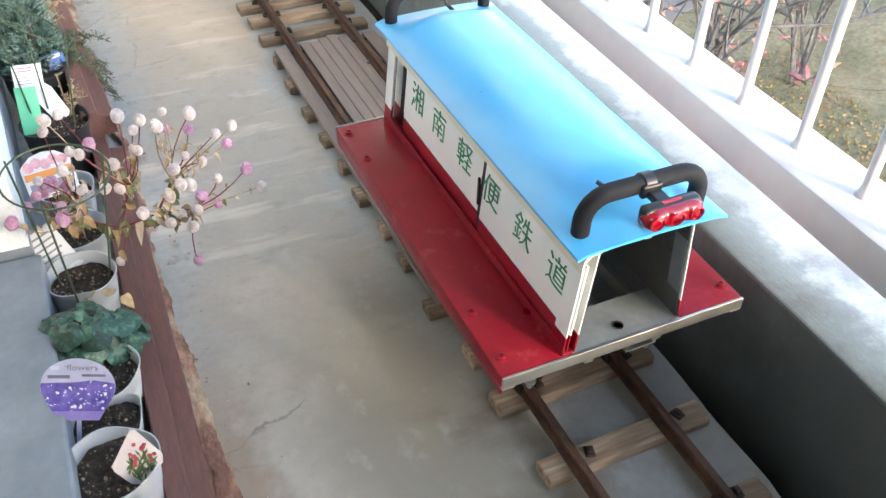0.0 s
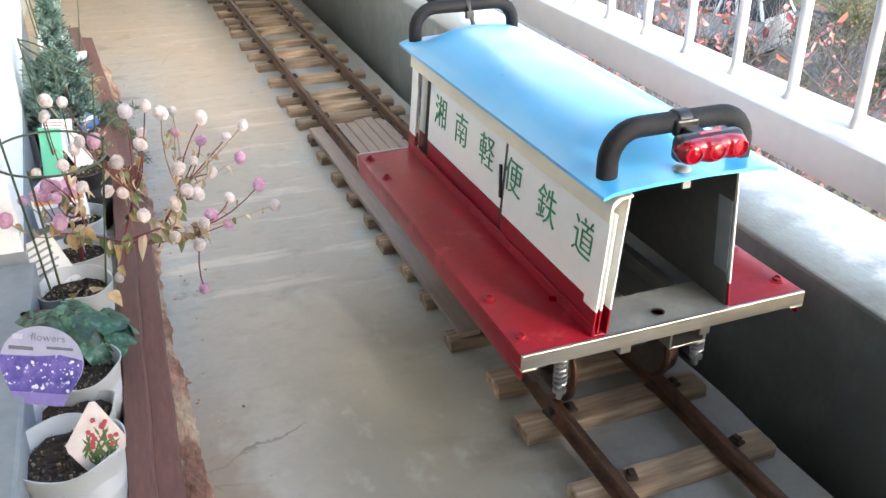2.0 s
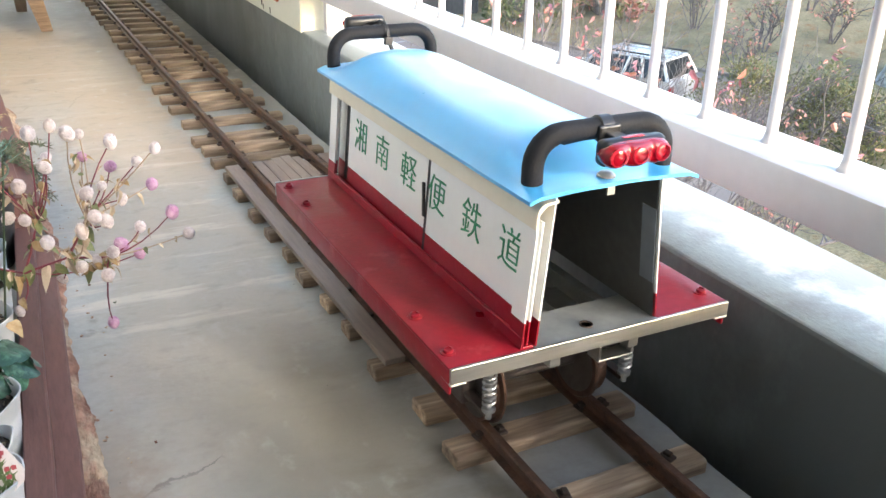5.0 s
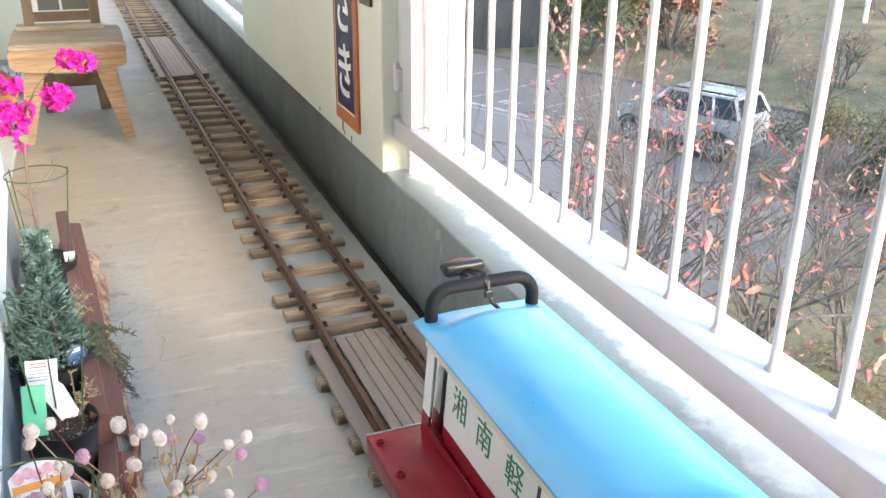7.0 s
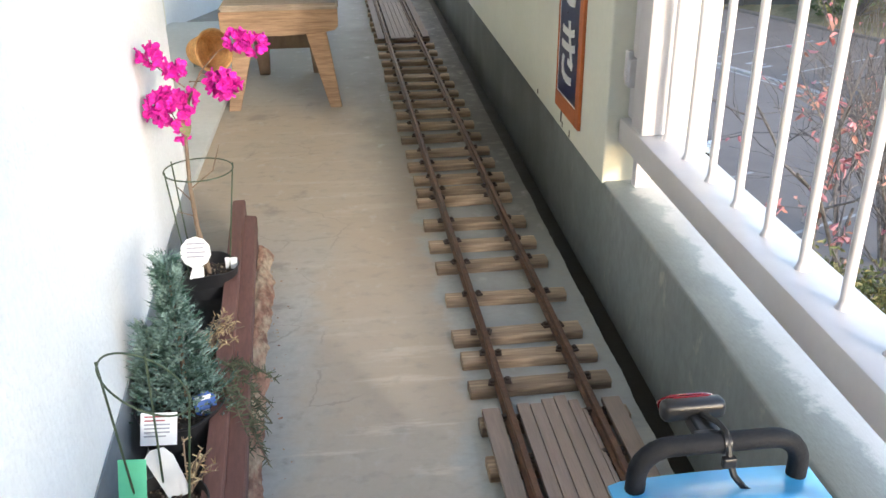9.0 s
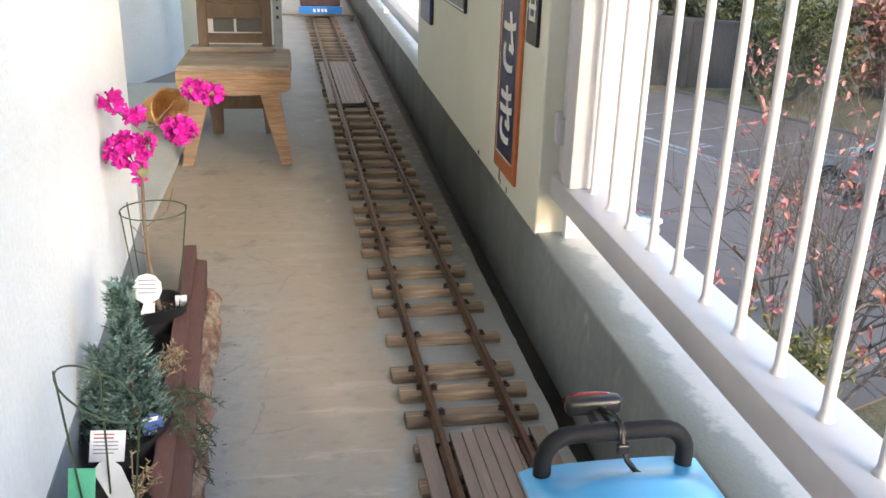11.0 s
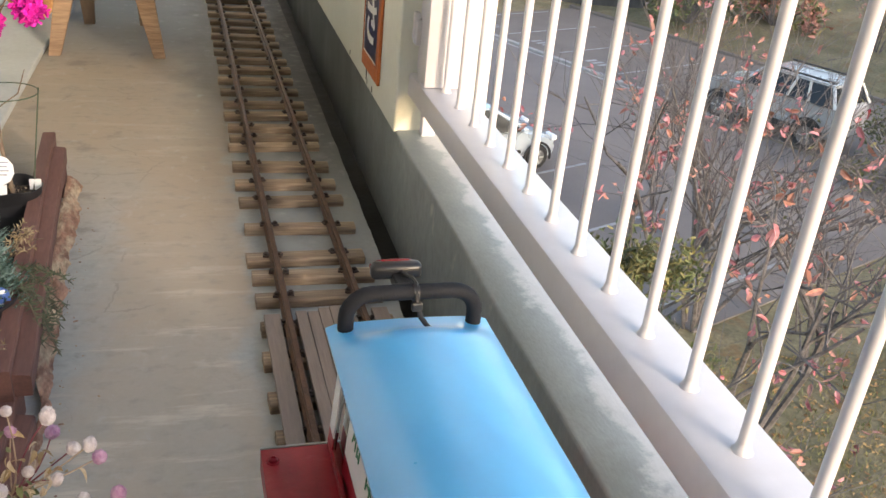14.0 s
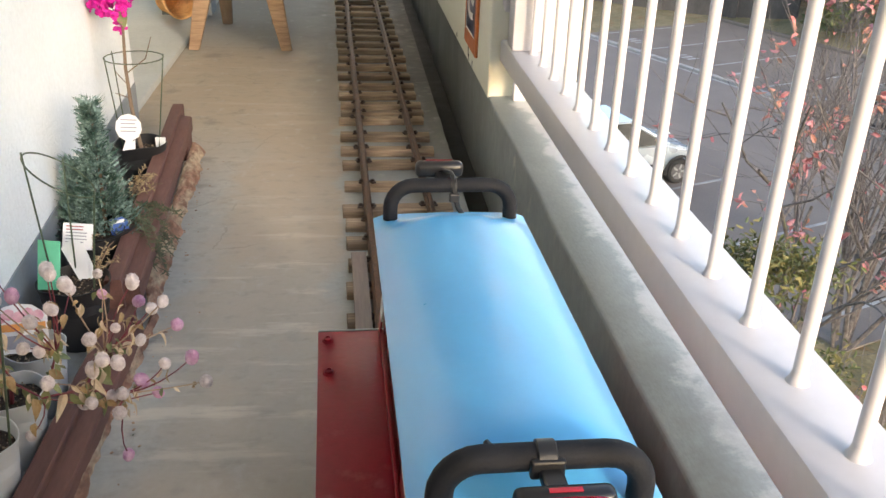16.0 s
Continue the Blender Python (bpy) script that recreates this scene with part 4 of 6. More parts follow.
M["print_blue"] = surf("blue_print", (0.03, 0.10, 0.38), (0.05, 0.14, 0.46), 20, 0.5, 0.0, grain=60)
M["terracotta"] = surf("orange_wicker", (0.58, 0.29, 0.10), (0.74, 0.44, 0.19), 25, 0.7, 0.6, grain=90, spread=0.2)


def edging(name, ends, base, label):
    """An L-shaped edging piece from one end to the other: a ridge on the wall side and a lower flange."""
    (xa, ya), (xb, yb) = ends
    length = math.hypot(xb - xa, yb - ya)
    e = thing(name, label, "edging board", pose(xa, ya, base, 0, 0, math.degrees(-math.atan2(xb - xa, yb - ya))), "garden edging boards")
    bm = bmesh.new()
    extrude_y(bm, [(0, 0), (0.027, 0), (0.027, 0.047), (0.025, 0.050), (0.002, 0.050), (0, 0.048)], 0, length)
    bmesh.ops.subdivide_edges(bm, edges=[g for g in bm.edges if abs(g.verts[0].co.y - g.verts[1].co.y) > 0.5], cuts=24)
    for v in bm.verts:
        v.co += 0.0012 * Vector((noise.noise(v.co * 14), 0, noise.noise(v.co * 11 + Vector((5, 0, 0)))))
    part("ridge", bm, M["edging"], e)
    bm = bmesh.new()
    extrude_y(bm, [(0.0272, 0), (0.051, 0), (0.052, 0.030), (0.050, 0.034), (0.0272, 0.037)], 0.01, length - 0.06)
    bmesh.ops.subdivide_edges(bm, edges=[g for g in bm.edges if abs(g.verts[0].co.y - g.verts[1].co.y) > 0.5], cuts=24)
    for v in bm.verts:
        v.co += 0.0015 * Vector((noise.noise(v.co * 14), 0, noise.noise(v.co * 11 + Vector((5, 0, 0)))))
    part("flange", bm, M["edging"], e)
    return e


edging("edging_board", ((0.002, 0.45), (0.020, 1.62)), 0.0, "dark reddish-brown edging board lying along the pots")
edging("edging_board", ((0.016, 1.57), (-0.046, 2.55)), 0.0505, "dark reddish-brown edging board raised at its far end")
solid("block", boxes((-0.045, 0.01, 2.40, 2.47, 0, 0.050), bevel=0.003), M["edging"], "brown block under the edging board", "block", kind="")

# crumbling rusty crust beside the edging
bm = bmesh.new()
rows = []
for j in range(260):
    y = 0.45 + 0.0078 * j
    xa = 0.054 + (0.0165 * (y - 0.45) if y < 1.6 else 0.019 - 0.040 * (y - 1.6))
    near = min(max((1.15 - y) / 0.35, 0), 1)
    w = 0.010 + 0.028 * near + 0.012 * noise.noise((y * 5.1, 0, 0)) + 0.009 * noise.noise((y * 19, 3, 0)) + 0.005 * noise.noise((y * 55, 5, 0))
    w = max(w, 0.005)
    row = []
    for i in range(10):
        f = i / 9
        x = xa - 0.004 + w * f
        old = min(max((y - 1.62) / 0.1, 0), 1)
        x -= (0.004 + 0.020 * (1 - f)) * old
        z = (0.009 + 0.018 * old * (0.75 + 0.5 * noise.noise((y * 12, 1, 1)))) * (1 - f * f) + 0.004 * noise.noise((x * 70, y * 40, 2)) + 0.005 * noise.noise((x * 30, y * 16, 7)) + 0.002 * noise.noise((x * 200, y * 120, 1))
        row.append(bm.verts.new((x + 0.0015 * noise.noise((x * 90, y * 60, 4)), y, max(z, 0.0006) if 0 < i < 9 else (0.0008 if i == 9 else max(z, 0.004)))))
    rows.append(row)
for a, b in zip(rows, rows[1:]):
    for i in range(9):
        bm.faces.new((a[i], a[i + 1], b[i + 1], b[i]))
rc = random.Random(8)
for _ in range(70):
    y = rc.uniform(0.6, 2.45)
    xa = 0.054 + (0.0165 * (y - 0.45) if y < 1.6 else 0.019 - 0.066 * (y - 1.6))
    x, s_ = xa + 0.018 + abs(rc.gauss(0, 0.018)) + (0.02 if y < 1.0 else 0), rc.uniform(0.0005, 0.0014)
    box(bm, -s_, s_, -s_ * 1.5, s_ * 1.5, 0, s_ * 0.8, pose(x, y, 0.0004, 0, 0, rc.uniform(0, 180)))
tagged(new("crust", mesh_of("crust", bm, M["crust"])), "crumbling orange-brown rotten wood crust on the floor", "debris", kind="stuff")


def pot(name, x, y, r, h, material, label, soil=0.85, group="flower pots", sides=40, wob=0.02, base=0.0, square=0.0):
    p = thing(name, label, "flower pot", pose(x, y, base), group)
    rr = random.Random(int(y * 1000))

    def radius(k, a):
        sq = 1 / max(abs(math.cos(a)), abs(math.sin(a)))
        return k * (1 + square * (min(sq, 1.28) - 1) * 0.9)

    prof = [(0, 0.0), (r * 0.72, 0.0), (r * 0.76, 0.004), (r * 0.97, h * 0.95), (r * 1.0, h * 0.965), (r * 1.015, h), (r * 0.985, h), (r * 0.955, h * 0.93), (r * 0.9, h * 0.6), (0, h * 0.6)]
    bm = lathe(bmesh.new(), prof, sides, wobble=wob)
    ph = rr.uniform(0, 6)
    for v in bm.verts:
        a = math.atan2(v.co.y, v.co.x)
        k = radius(1.0, a + 0.15)
        v.co.x, v.co.y = v.co.x * k, v.co.y * k
        if v.co.z > h * 0.9:
            v.co.z += h * (0.022 * math.sin(2 * a + ph) + 0.013 * math.sin(5 * a + 2 * ph))
    part("body", bm, material, p, smooth=True)
    bm = bmesh.new()
    rings = []
    for k in range(13):
        q = r * 0.925 * k / 12
        ring = []
        for a in (2 * math.pi * i / 36 for i in range(36)):
            u, v = radius(q, a + 0.15) * math.cos(a), radius(q, a + 0.15) * math.sin(a)
            z = h * soil + 0.005 * noise.noise((x + u * 30, y + v * 30, 3)) + 0.004 * noise.noise((x * 9 + u * 130, v * 130, 8)) + 0.002 * noise.noise((u * 400, v * 400, y)) - (0.002 if k == 12 else 0)
            ring.append(bm.verts.new((u, v, z)))
            if not k:
                break
        rings.append(ring)
    for a, b in zip(rings, rings[1:]):
        for i in range(36):
            bm.faces.new(list(dict.fromkeys([a[i % len(a)], b[i], b[(i + 1) % 36], a[(i + 1) % len(a)]])))
    sl = part("soil", bm, M["soil"], p)
    bm = bmesh.new()
    for _ in range(70):
        a, q = rr.uniform(0, 6.28), r * 0.88 * math.sqrt(rr.random())
        s_ = rr.choice((0.0004, 0.0005, 0.0007, 0.0008, 0.0013))
        box(bm, -s_, s_, -s_, s_ * 1.3, -s_, s_, pose(q * math.cos(a), q * math.sin(a), h * soil + 0.0022, rr.uniform(0, 90), rr.uniform(0, 90), rr.uniform(0, 90)))
    tagged(part("perlite", bm, M["crumb"], sl, "pale bark and perlite crumbs"), kind="stuff")
    return p


def ring_support(p, r, z, legs, tilt=0.0, cx=0.0, cy=0.0, wire=0.0013, roll=0.0):
    m = pose(cx, cy, z, tilt, roll, 0)
    pts = [m @ Vector((r * math.cos(a), r * math.sin(a), 0)) for a in (2 * math.pi * k / 36 for k in range(37))]
    rs = part("ring_support", tube(bmesh.new(), pts, wire, 6, caps=False), M["wire"], p, "green wire ring support", smooth=True)
    for a in legs:
        top = m @ Vector((r * math.cos(a), r * math.sin(a), 0))
        part("leg", tube(bmesh.new(), [top + Vector((0, 0, 0.006)), ((top.x - cx) * 0.5, (top.y - cy) * 0.5, 0.04)], wire * 1.1, 6), M["wire"], rs)
    return rs


def tag_plate(p, outline, m, material, label, thick=0.0008):
    """A flat plant label from an outline of (x, z) points."""
    bm = bmesh.new()
    extrude_y(bm, outline, 0, thick)
    bmesh.ops.recalc_face_normals(bm, faces=list(bm.faces))
    return part("plant_label", bm, material, p, label, m=m)


def stripe(tag, x0, x1, z0, z1, material, nm="print_bar"):
    part(nm, boxes((x0, x1, -0.0005, -0.0001, z0, z1)), material, tag)


def rounded(w, h, foot=0.0, k=10):
    pts = []
    if foot:
        pts += [(-foot / 2, -h * 0.35), (foot / 2, -h * 0.35), (foot / 2, 0.04 * h)]
    for i in range(k + 1):
        a = -math.pi / 2 + (0.25 if foot else 0.0) + (2 * math.pi - (0.5 if foot else 0.0)) * i / (k if foot else k + 1)
        pts.append((w / 2 * math.cos(a), h / 2 + h / 2 * math.sin(a)))
    return pts


def leaf_mesh(name, length, width, material, fold=0.25, curl=0.3, tip=0.5):
    bm = bmesh.new()
    n, spine, lft, rgt = 5, [], [], []
    for i in range(n + 1):
        f = i / n
        w = width / 2 * math.sin(math.pi * min(f ** tip, 1)) ** 0.9
        z = -curl * length * f * f
        spine.append(bm.verts.new((0, length * f, z)))
        if 0 < i < n:
            lft.append(bm.verts.new((-w, length * f, z + fold * w)))
            rgt.append(bm.verts.new((w, length * f, z + fold * w)))
        else:
            lft.append(spine[-1])
            rgt.append(spine[-1])
    for i in range(n):
        for side, order in ((lft, 1), (rgt, -1)):
            q = list(dict.fromkeys([spine[i], spine[i + 1], side[i + 1], side[i]]))
            if len(q) > 2:
                bm.faces.new(q[::order])
    return mesh_of(name, bm, material, True)


# pots, from the near end to the far end
rp = random.Random(11)
p1 = pot("flower_pot", -0.033, 0.838, 0.049, 0.112, M["pot_white"], "white plastic pot of soil with a diamond-shaped label", soil=0.86)
t = tag_plate(p1, [(-0.004, 0), (0.004, 0.002), (0.024, 0.026), (0.024, 0.036), (-0.002, 0.070), (-0.007, 0.069), (-0.027, 0.030), (-0.025, 0.024)], pose(0.022, -0.028, 0.092, -20, 8, -4), M["tag_blush"], "pale diamond label with a red and green flower print")
for k in range(84):
    a, rr = rp.uniform(0, 6.3), 0.0145 * math.sqrt(rp.random())
    red_ = k % 6 == 0
    petal = None if not red_ else extrude_y(bmesh.new(), [(-0.0020, -0.0008), (0.0006, -0.0019), (0.0021, 0.0002), (0.0004, 0.0019), (-0.0015, 0.0012)], -0.0008, -0.0001)
    blade = None if red_ else extrude_y(bmesh.new(), [(0.0, -0.0042), (0.0009, -0.001), (0.0, 0.0044), (-0.0009, 0.0)], -0.0006, -0.0001)
    part("flower_print", petal if red_ else blade, M["print_red"] if red_ else M["leaf_green"], t, m=pose(0.002 + 0.95 * rr * math.cos(a), 0, (0.038 if red_ else 0.027) + 1.1 * rr * math.sin(a), 0, rp.uniform(-50, 50), 0) @ Matrix.Scale(1.25, 4))
p2 = pot("flower_pot", -0.035, 0.912, 0.040, 0.094, M["pot_white"], "small square-sided white pot of soil", soil=0.87, square=0.9)
p3 = pot("flower_pot", -0.030, 0.985, 0.047, 0.103, M["pot_white"], "white pot holding a cyclamen and a violet label", soil=0.86)
p4 = pot("flower_pot", -0.030, 1.165, 0.045, 0.106, M["pot_white"], "white plastic pot of soil below the wire support", soil=0.84)
p5 = pot("flower_pot", -0.028, 1.268, 0.044, 0.104, M["pot_white"], "white pot of globe amaranth with a white card", soil=0.84)
p6 = pot("flower_pot", -0.030, 1.375, 0.042, 0.104, M["pot_white"], "white pot with a printed orange and pink label", soil=0.84)
p7 = pot("planter", -0.026, 1.560, 0.054, 0.108, M["pot_black"], "black planter of soil with mint and white labels", soil=0.86)
p8 = pot("planter", -0.040, 1.775, 0.062, 0.105, M["pot_black"], "black planter holding a small blue conifer", soil=0.88)
p9 = pot("planter", -0.020, 1.925, 0.045, 0.085, M["pot_black"], "black planter with a wilted plant", soil=0.85)
p10 = pot("planter", -0.052, 2.195, 0.055, 0.118, M["pot_black"], "black planter of a bougainvillea with a white label", soil=0.85)
part("rim_label", boxes((0.030, 0.052, 0.010, 0.014, 0.085, 0.125), bevel=0.001), M["tag_white"], p10, "white tag hooked on the rim")

# labels
m = pose(-0.058, 0.904, 0.117, -14, 10, -14)
t = thing("plant_label_stake", "large violet flower label standing in the cyclamen pot", "plant label", m)


def lobed(k=26):
    """The label's outline: a broad oval that narrows to a flat foot."""
    pts = []
    for i in range(k + 1):
        a = -0.45 + (math.pi + 0.90) * i / k
        pts.append((0.038 * math.cos(a), 0.044 + 0.036 * math.sin(a)))
    return [(0.021, 0.0)] + pts + [(-0.021, 0.0)]


def half_width(z):
    """Half the outline's width at a height."""
    return 0.021 + (0.0345 - 0.021) * z / 0.028 if z < 0.028 else 0.038 * math.sqrt(max(1 - ((z - 0.044) / 0.036) ** 2, 0))


part("plate", extrude_y(bmesh.new(), lobed(), 0, 0.001), M["tag_lilac"], t)
zs = [0.013 + 0.004 * k for k in range(10)]
edge = [(0.985 * half_width(z), z) for z in zs] + [(0.016, 0.053), (-0.004, 0.050)] + [(-0.985 * half_width(z), z) for z in zs[::-1]]
part("flower_print", extrude_y(bmesh.new(), edge, -0.0009, -0.0002), M["tag_purple"], t)
part("stake", boxes((-0.0025, 0.0025, 0.0002, 0.0009, -0.040, 0.0), bevel=0.0002), M["tag_lilac"], t)
part("foot_print", extrude_y(bmesh.new(), [(0.0208, 0.0005), (0.98 * half_width(0.0125), 0.0125), (-0.98 * half_width(0.0125), 0.0125), (-0.0208, 0.0005)], -0.0007, -0.0002), M["tag_violet"], t)
for k in range(44):
    z = rp.uniform(0.016, 0.047)
    x, w = rp.uniform(-0.92, 0.92) * half_width(z), rp.choice((0.0007, 0.0010, 0.0014, 0.0022))
    part("petal_print", extrude_y(bmesh.new(), [(-w, -w * 0.4), (w * 0.2, -w * 0.8), (w, -w * 0.1), (w * 0.5, w * 0.7), (-w * 0.6, w * 0.5)], -0.0012, -0.001), M["tag_white"], t, m=pose(x, 0, z, 0, rp.uniform(0, 180), 0))
lettering("lettering", "flowers", 0.0105, pose(0.005, -0.0006, 0.069, 90, 0, 0), M["print_dark"], t, 0.0002)
part("print_bar", boxes((-0.030, -0.008, -0.0009, -0.0002, 0.0555, 0.0590)), M["print_dark"], t)
part("print_bar", boxes((0.004, 0.028, -0.0009, -0.0002, 0.0580, 0.0605)), M["print_dark"], t)
part("print_mark", boxes((-0.027, -0.018, -0.0009, -0.0002, 0.066, 0.071), bevel=0.0003), M["tag_pale"], t)
for p, m, w, h, lab in ((p4, pose(-0.014, 0.037, 0.083, -24, -22, 8), 0.045, 0.070, "white card with grey lines of print"),
                        (p8, pose(-0.014, -0.088, 0.100, -22, 8, 8), 0.047, 0.044, "white label with red print")):
    t = tag_plate(p, [(-w / 2, 0), (w / 2, 0), (w / 2, h), (-w / 2, h)], m, M["tag_white"], lab)
    for k in range(6):
        x1 = w * rp.uniform(0.15, 0.42)
        stripe(t, -w * 0.40, x1, h * (0.86 - 0.12 * k), h * (0.90 - 0.12 * k), M["print_red"] if h < 0.05 and k < 2 else M["print_grey"])
t = tag_plate(p7, [(-0.016, 0), (0.016, 0), (0.016, 0.075), (-0.016, 0.077)], pose(-0.032, -0.016, 0.100, -16, 6, 8), M["tag_green"], "mint green plastic label")
t = tag_plate(p7, [(-0.012, 0), (0.016, -0.002), (0.018, 0.050), (0.012, 0.064), (-0.004, 0.068), (-0.016, 0.062)], pose(0.014, 0.028, 0.094, -26, -22, 12), M["tag_white"], "blank white plant label")
t = tag_plate(p6, [(-0.035, 0), (0.035, 0), (0.036, 0.050), (0.018, 0.064), (0, 0.067), (-0.018, 0.064), (-0.036, 0.050)], pose(-0.012, -0.010, 0.098, -24, 0, 10), M["tag_white"], "label printed with pink flowers and an orange band")
stripe(t, -0.033, 0.033, 0.030, 0.040, M["print_orange"])
stripe(t, -0.030, 0.028, 0.006, 0.024, M["print_grey"], "flower_print")
for k in range(5):
    part("flower_print", lathe(bmesh.new(), [(0, 0), (0.008, 0), (0.008, 0.0006), (0, 0.0006)], 8, pose(-0.024 + 0.012 * k, -0.0001, 0.049 + 0.004 * (k % 2), 90, 0, 0)), M["print_pink"], t)
t = tag_plate(p10, rounded(0.054, 0.058, 0.026), pose(-0.012, -0.046, 0.135, -10, 4, 8), M["tag_white"], "round white label with faint print")
for k in range(4):
    stripe(t, -0.016, 0.014 + 0.003 * (k % 2), 0.020 + 0.008 * k, 0.0225 + 0.008 * k, M["print_grey"])
t = tag_plate(p9, [(-0.018, 0), (0.018, 0), (0.018, 0.040), (0.008, 0.050), (-0.018, 0.046)], pose(0.022, -0.165, 0.082, -22, -6, 14) @ Matrix.Scale(0.85, 4), M["print_blue"], "dark blue label")
stripe(t, -0.016, 0.012, 0.037, 0.044, M["tag_white"])
stripe(t, -0.010, 0.010, 0.014, 0.020, M["tag_white"])
t = tag_plate(p3, [(-0.004, 0), (0.004, 0), (0.004, 0.052), (0, 0.058), (-0.004, 0.052)], pose(-0.056, 0.085, 0.055, 10, -8, 70), M["tag_white"], "narrow white stake label")

# supports
ring_support(p4, 0.060, 0.292, (0.35, 2.55, 4.4), 4, 0.010, -0.045, roll=3)
ring_support(p7, 0.056, 0.280, (0.0, 1.7, 3.3), -6, 0.004, 0.002, roll=34)
ring_support(p10, 0.060, 0.300, (0.2, 2.6, 3.6), 0, 0.004, 0.012)

# cyclamen
def heart_leaf(name, size, material, seed):
    """A heart-shaped leaf with a sunken stalk end and a wavy rim."""
    rr, bm, rings = random.Random(seed), bmesh.new(), []
    for k, f in enumerate((0.35, 0.7, 1.0)):
        ring = []
        for i in range(16):
            a = 2 * math.pi * i / 16
            q = size * 0.5 * f * (1.0 + 0.16 * math.cos(a)) * (1 - 0.42 * max(0, math.cos(a - math.pi)) ** 9)
            z = -0.10 * size * f * f + 0.06 * size * f * math.sin(3 * a + seed) * f + 0.03 * size * rr.uniform(-1, 1) * f
            ring.append(bm.verts.new((q * math.sin(a), q * math.cos(a) + size * 0.2, z)))
        rings.append(ring)
    c = bm.verts.new((0, size * 0.12, -0.02 * size))
    for i in range(16):
        bm.faces.new((c, rings[0][(i + 1) % 16], rings[0][i]))
        for a, b in zip(rings, rings[1:]):
            bm.faces.new((a[i], a[(i + 1) % 16], b[(i + 1) % 16], b[i]))
    bmesh.ops.recalc_face_normals(bm, faces=list(bm.faces))
    return mesh_of(name, bm, material, True)


leaves = [heart_leaf("leaf", 0.035, M["cyclamen"], k) for k in range(4)]
cyc = part("cyclamen", tube(bmesh.new(), [(-0.005, 0.03, 0.085), (-0.005, 0.03, 0.10)], 0.012, 8), M["leaf_green"], p3, "cyclamen with marbled dark green leaves")
for k in range(44):
    a, q = k * 2.4, math.sqrt((k + 0.5) / 44)
    x, y = -0.010 + 0.068 * q * math.cos(a), 0.056 + 0.042 * q * math.sin(a)
    z = 0.142 - 0.040 * q * q + rp.uniform(-0.006, 0.006)
    d = Vector((math.cos(a) * q, math.sin(a) * q, 0))
    part("leaf", leaves[k % 4], None, cyc, m=pose(x, y, z, -(12 + 38 * q) + rp.uniform(-14, 14), rp.uniform(-18, 18), math.degrees(a) - 90 + rp.uniform(-35, 35)) @ Matrix.Scale(rp.uniform(0.72, 1.05), 4))
    part("stalk", tube(bmesh.new(), [(-0.005 + rp.uniform(-.006, .006), 0.03, 0.092), (x * 0.7, y * 0.7 + 0.01, z - 0.012), (x, y, z - 0.001)], 0.0012, 5), M["stem_red"], cyc)
dry = leaf_mesh("dry_leaf", 0.020, 0.018, M["leaf_dry"], 0.3, 0.5, 0.6)
for k in range(3):
    part("dry_leaf", dry, None, cyc, m=pose(0.012 + 0.016 * k, 0.086 - 0.006 * k, 0.142, rp.uniform(-20, 20), 0, rp.uniform(0, 360)), label="brown withered leaf")

# globe amaranth
HEADS = [(-0.017, 1.174, 0.334), (-0.002, 1.204, 0.321), (-0.023, 1.187, 0.312), (0.023, 1.210, 0.268), (0.064, 1.213, 0.299), (0.087, 1.157, 0.321),
         (0.103, 1.151, 0.312), (0.079, 1.234, 0.262), (0.075, 1.176, 0.269), (0.196, 1.173, 0.278), (0.150, 1.250, 0.237), (0.177, 1.197, 0.256),
         (0.195, 1.234, 0.213), (0.134, 1.198, 0.231), (0.156, 1.214, 0.205), (0.114, 1.165, 0.236), (0.213, 1.213, 0.180), (0.175, 1.237, 0.157),
         (0.229, 1.202, 0.153), (0.149, 1.224, 0.142), (0.168, 1.217, 0.129), (0.065, 1.156, 0.186), (0.075, 1.226, 0.108), (0.125, 1.209, 0.043),
         (-0.065, 1.180, 0.216), (-0.026, 1.153, 0.225), (-0.020, 1.237, 0.193), (-0.032, 1.197, 0.174), (-0.001, 1.222, 0.256)]
HEADS += [(-0.055, 1.215, 0.205), (-0.040, 1.222, 0.214), (-0.047, 1.235, 0.196), (-0.034, 1.243, 0.203), (-0.090, 1.190, 0.190), (0.010, 1.165, 0.285), (0.045, 1.19, 0.245), (0.118, 1.222, 0.262), (0.028, 1.20, 0.205)]
HEADS += [(0.133, 1.192, 0.188), (0.104, 1.190, 0.180), (0.135, 1.185, 0.150), (0.126, 1.195, 0.116), (0.098, 1.188, 0.136), (0.116, 1.205, 0.132), (0.022, 1.190, 0.090),
          (0.120, 1.180, 0.200), (-0.015, 1.195, 0.248), (-0.045, 1.190, 0.244), (0.001, 1.185, 0.221), (0.045, 1.200, 0.200), (0.152, 1.225, 0.276), (0.118, 1.215, 0.292)]
PINK = {29, 30, 31, 32, 33, 36, 3, 10, 12, 16, 19, 20, 23, 24, 25, 26, 27}
ama = part("amaranth", tube(bmesh.new(), [(0.004, -0.004, 0.085), (0.010, -0.012, 0.115), (0.024, -0.03, 0.132)], [0.003, 0.0026, 0.0022], 7), M["stem_red"], p5, "globe amaranth with pale round flower heads", smooth=True)
org = Vector((-0.028, 1.268, 0))
joints = [Vector((0.062, -0.055, 0.128)), Vector((0.112, -0.06, 0.142)), Vector((0.160, -0.055, 0.132)), Vector((0.02, -0.05, 0.17)), Vector((-0.01, -0.05, 0.15)), Vector((0.085, -0.05, 0.19)), Vector((0.140, -0.05, 0.185))]
links = [(None, 0), (0, 1), (1, 2), (None, 3), (None, 4), (0, 5), (1, 6)]
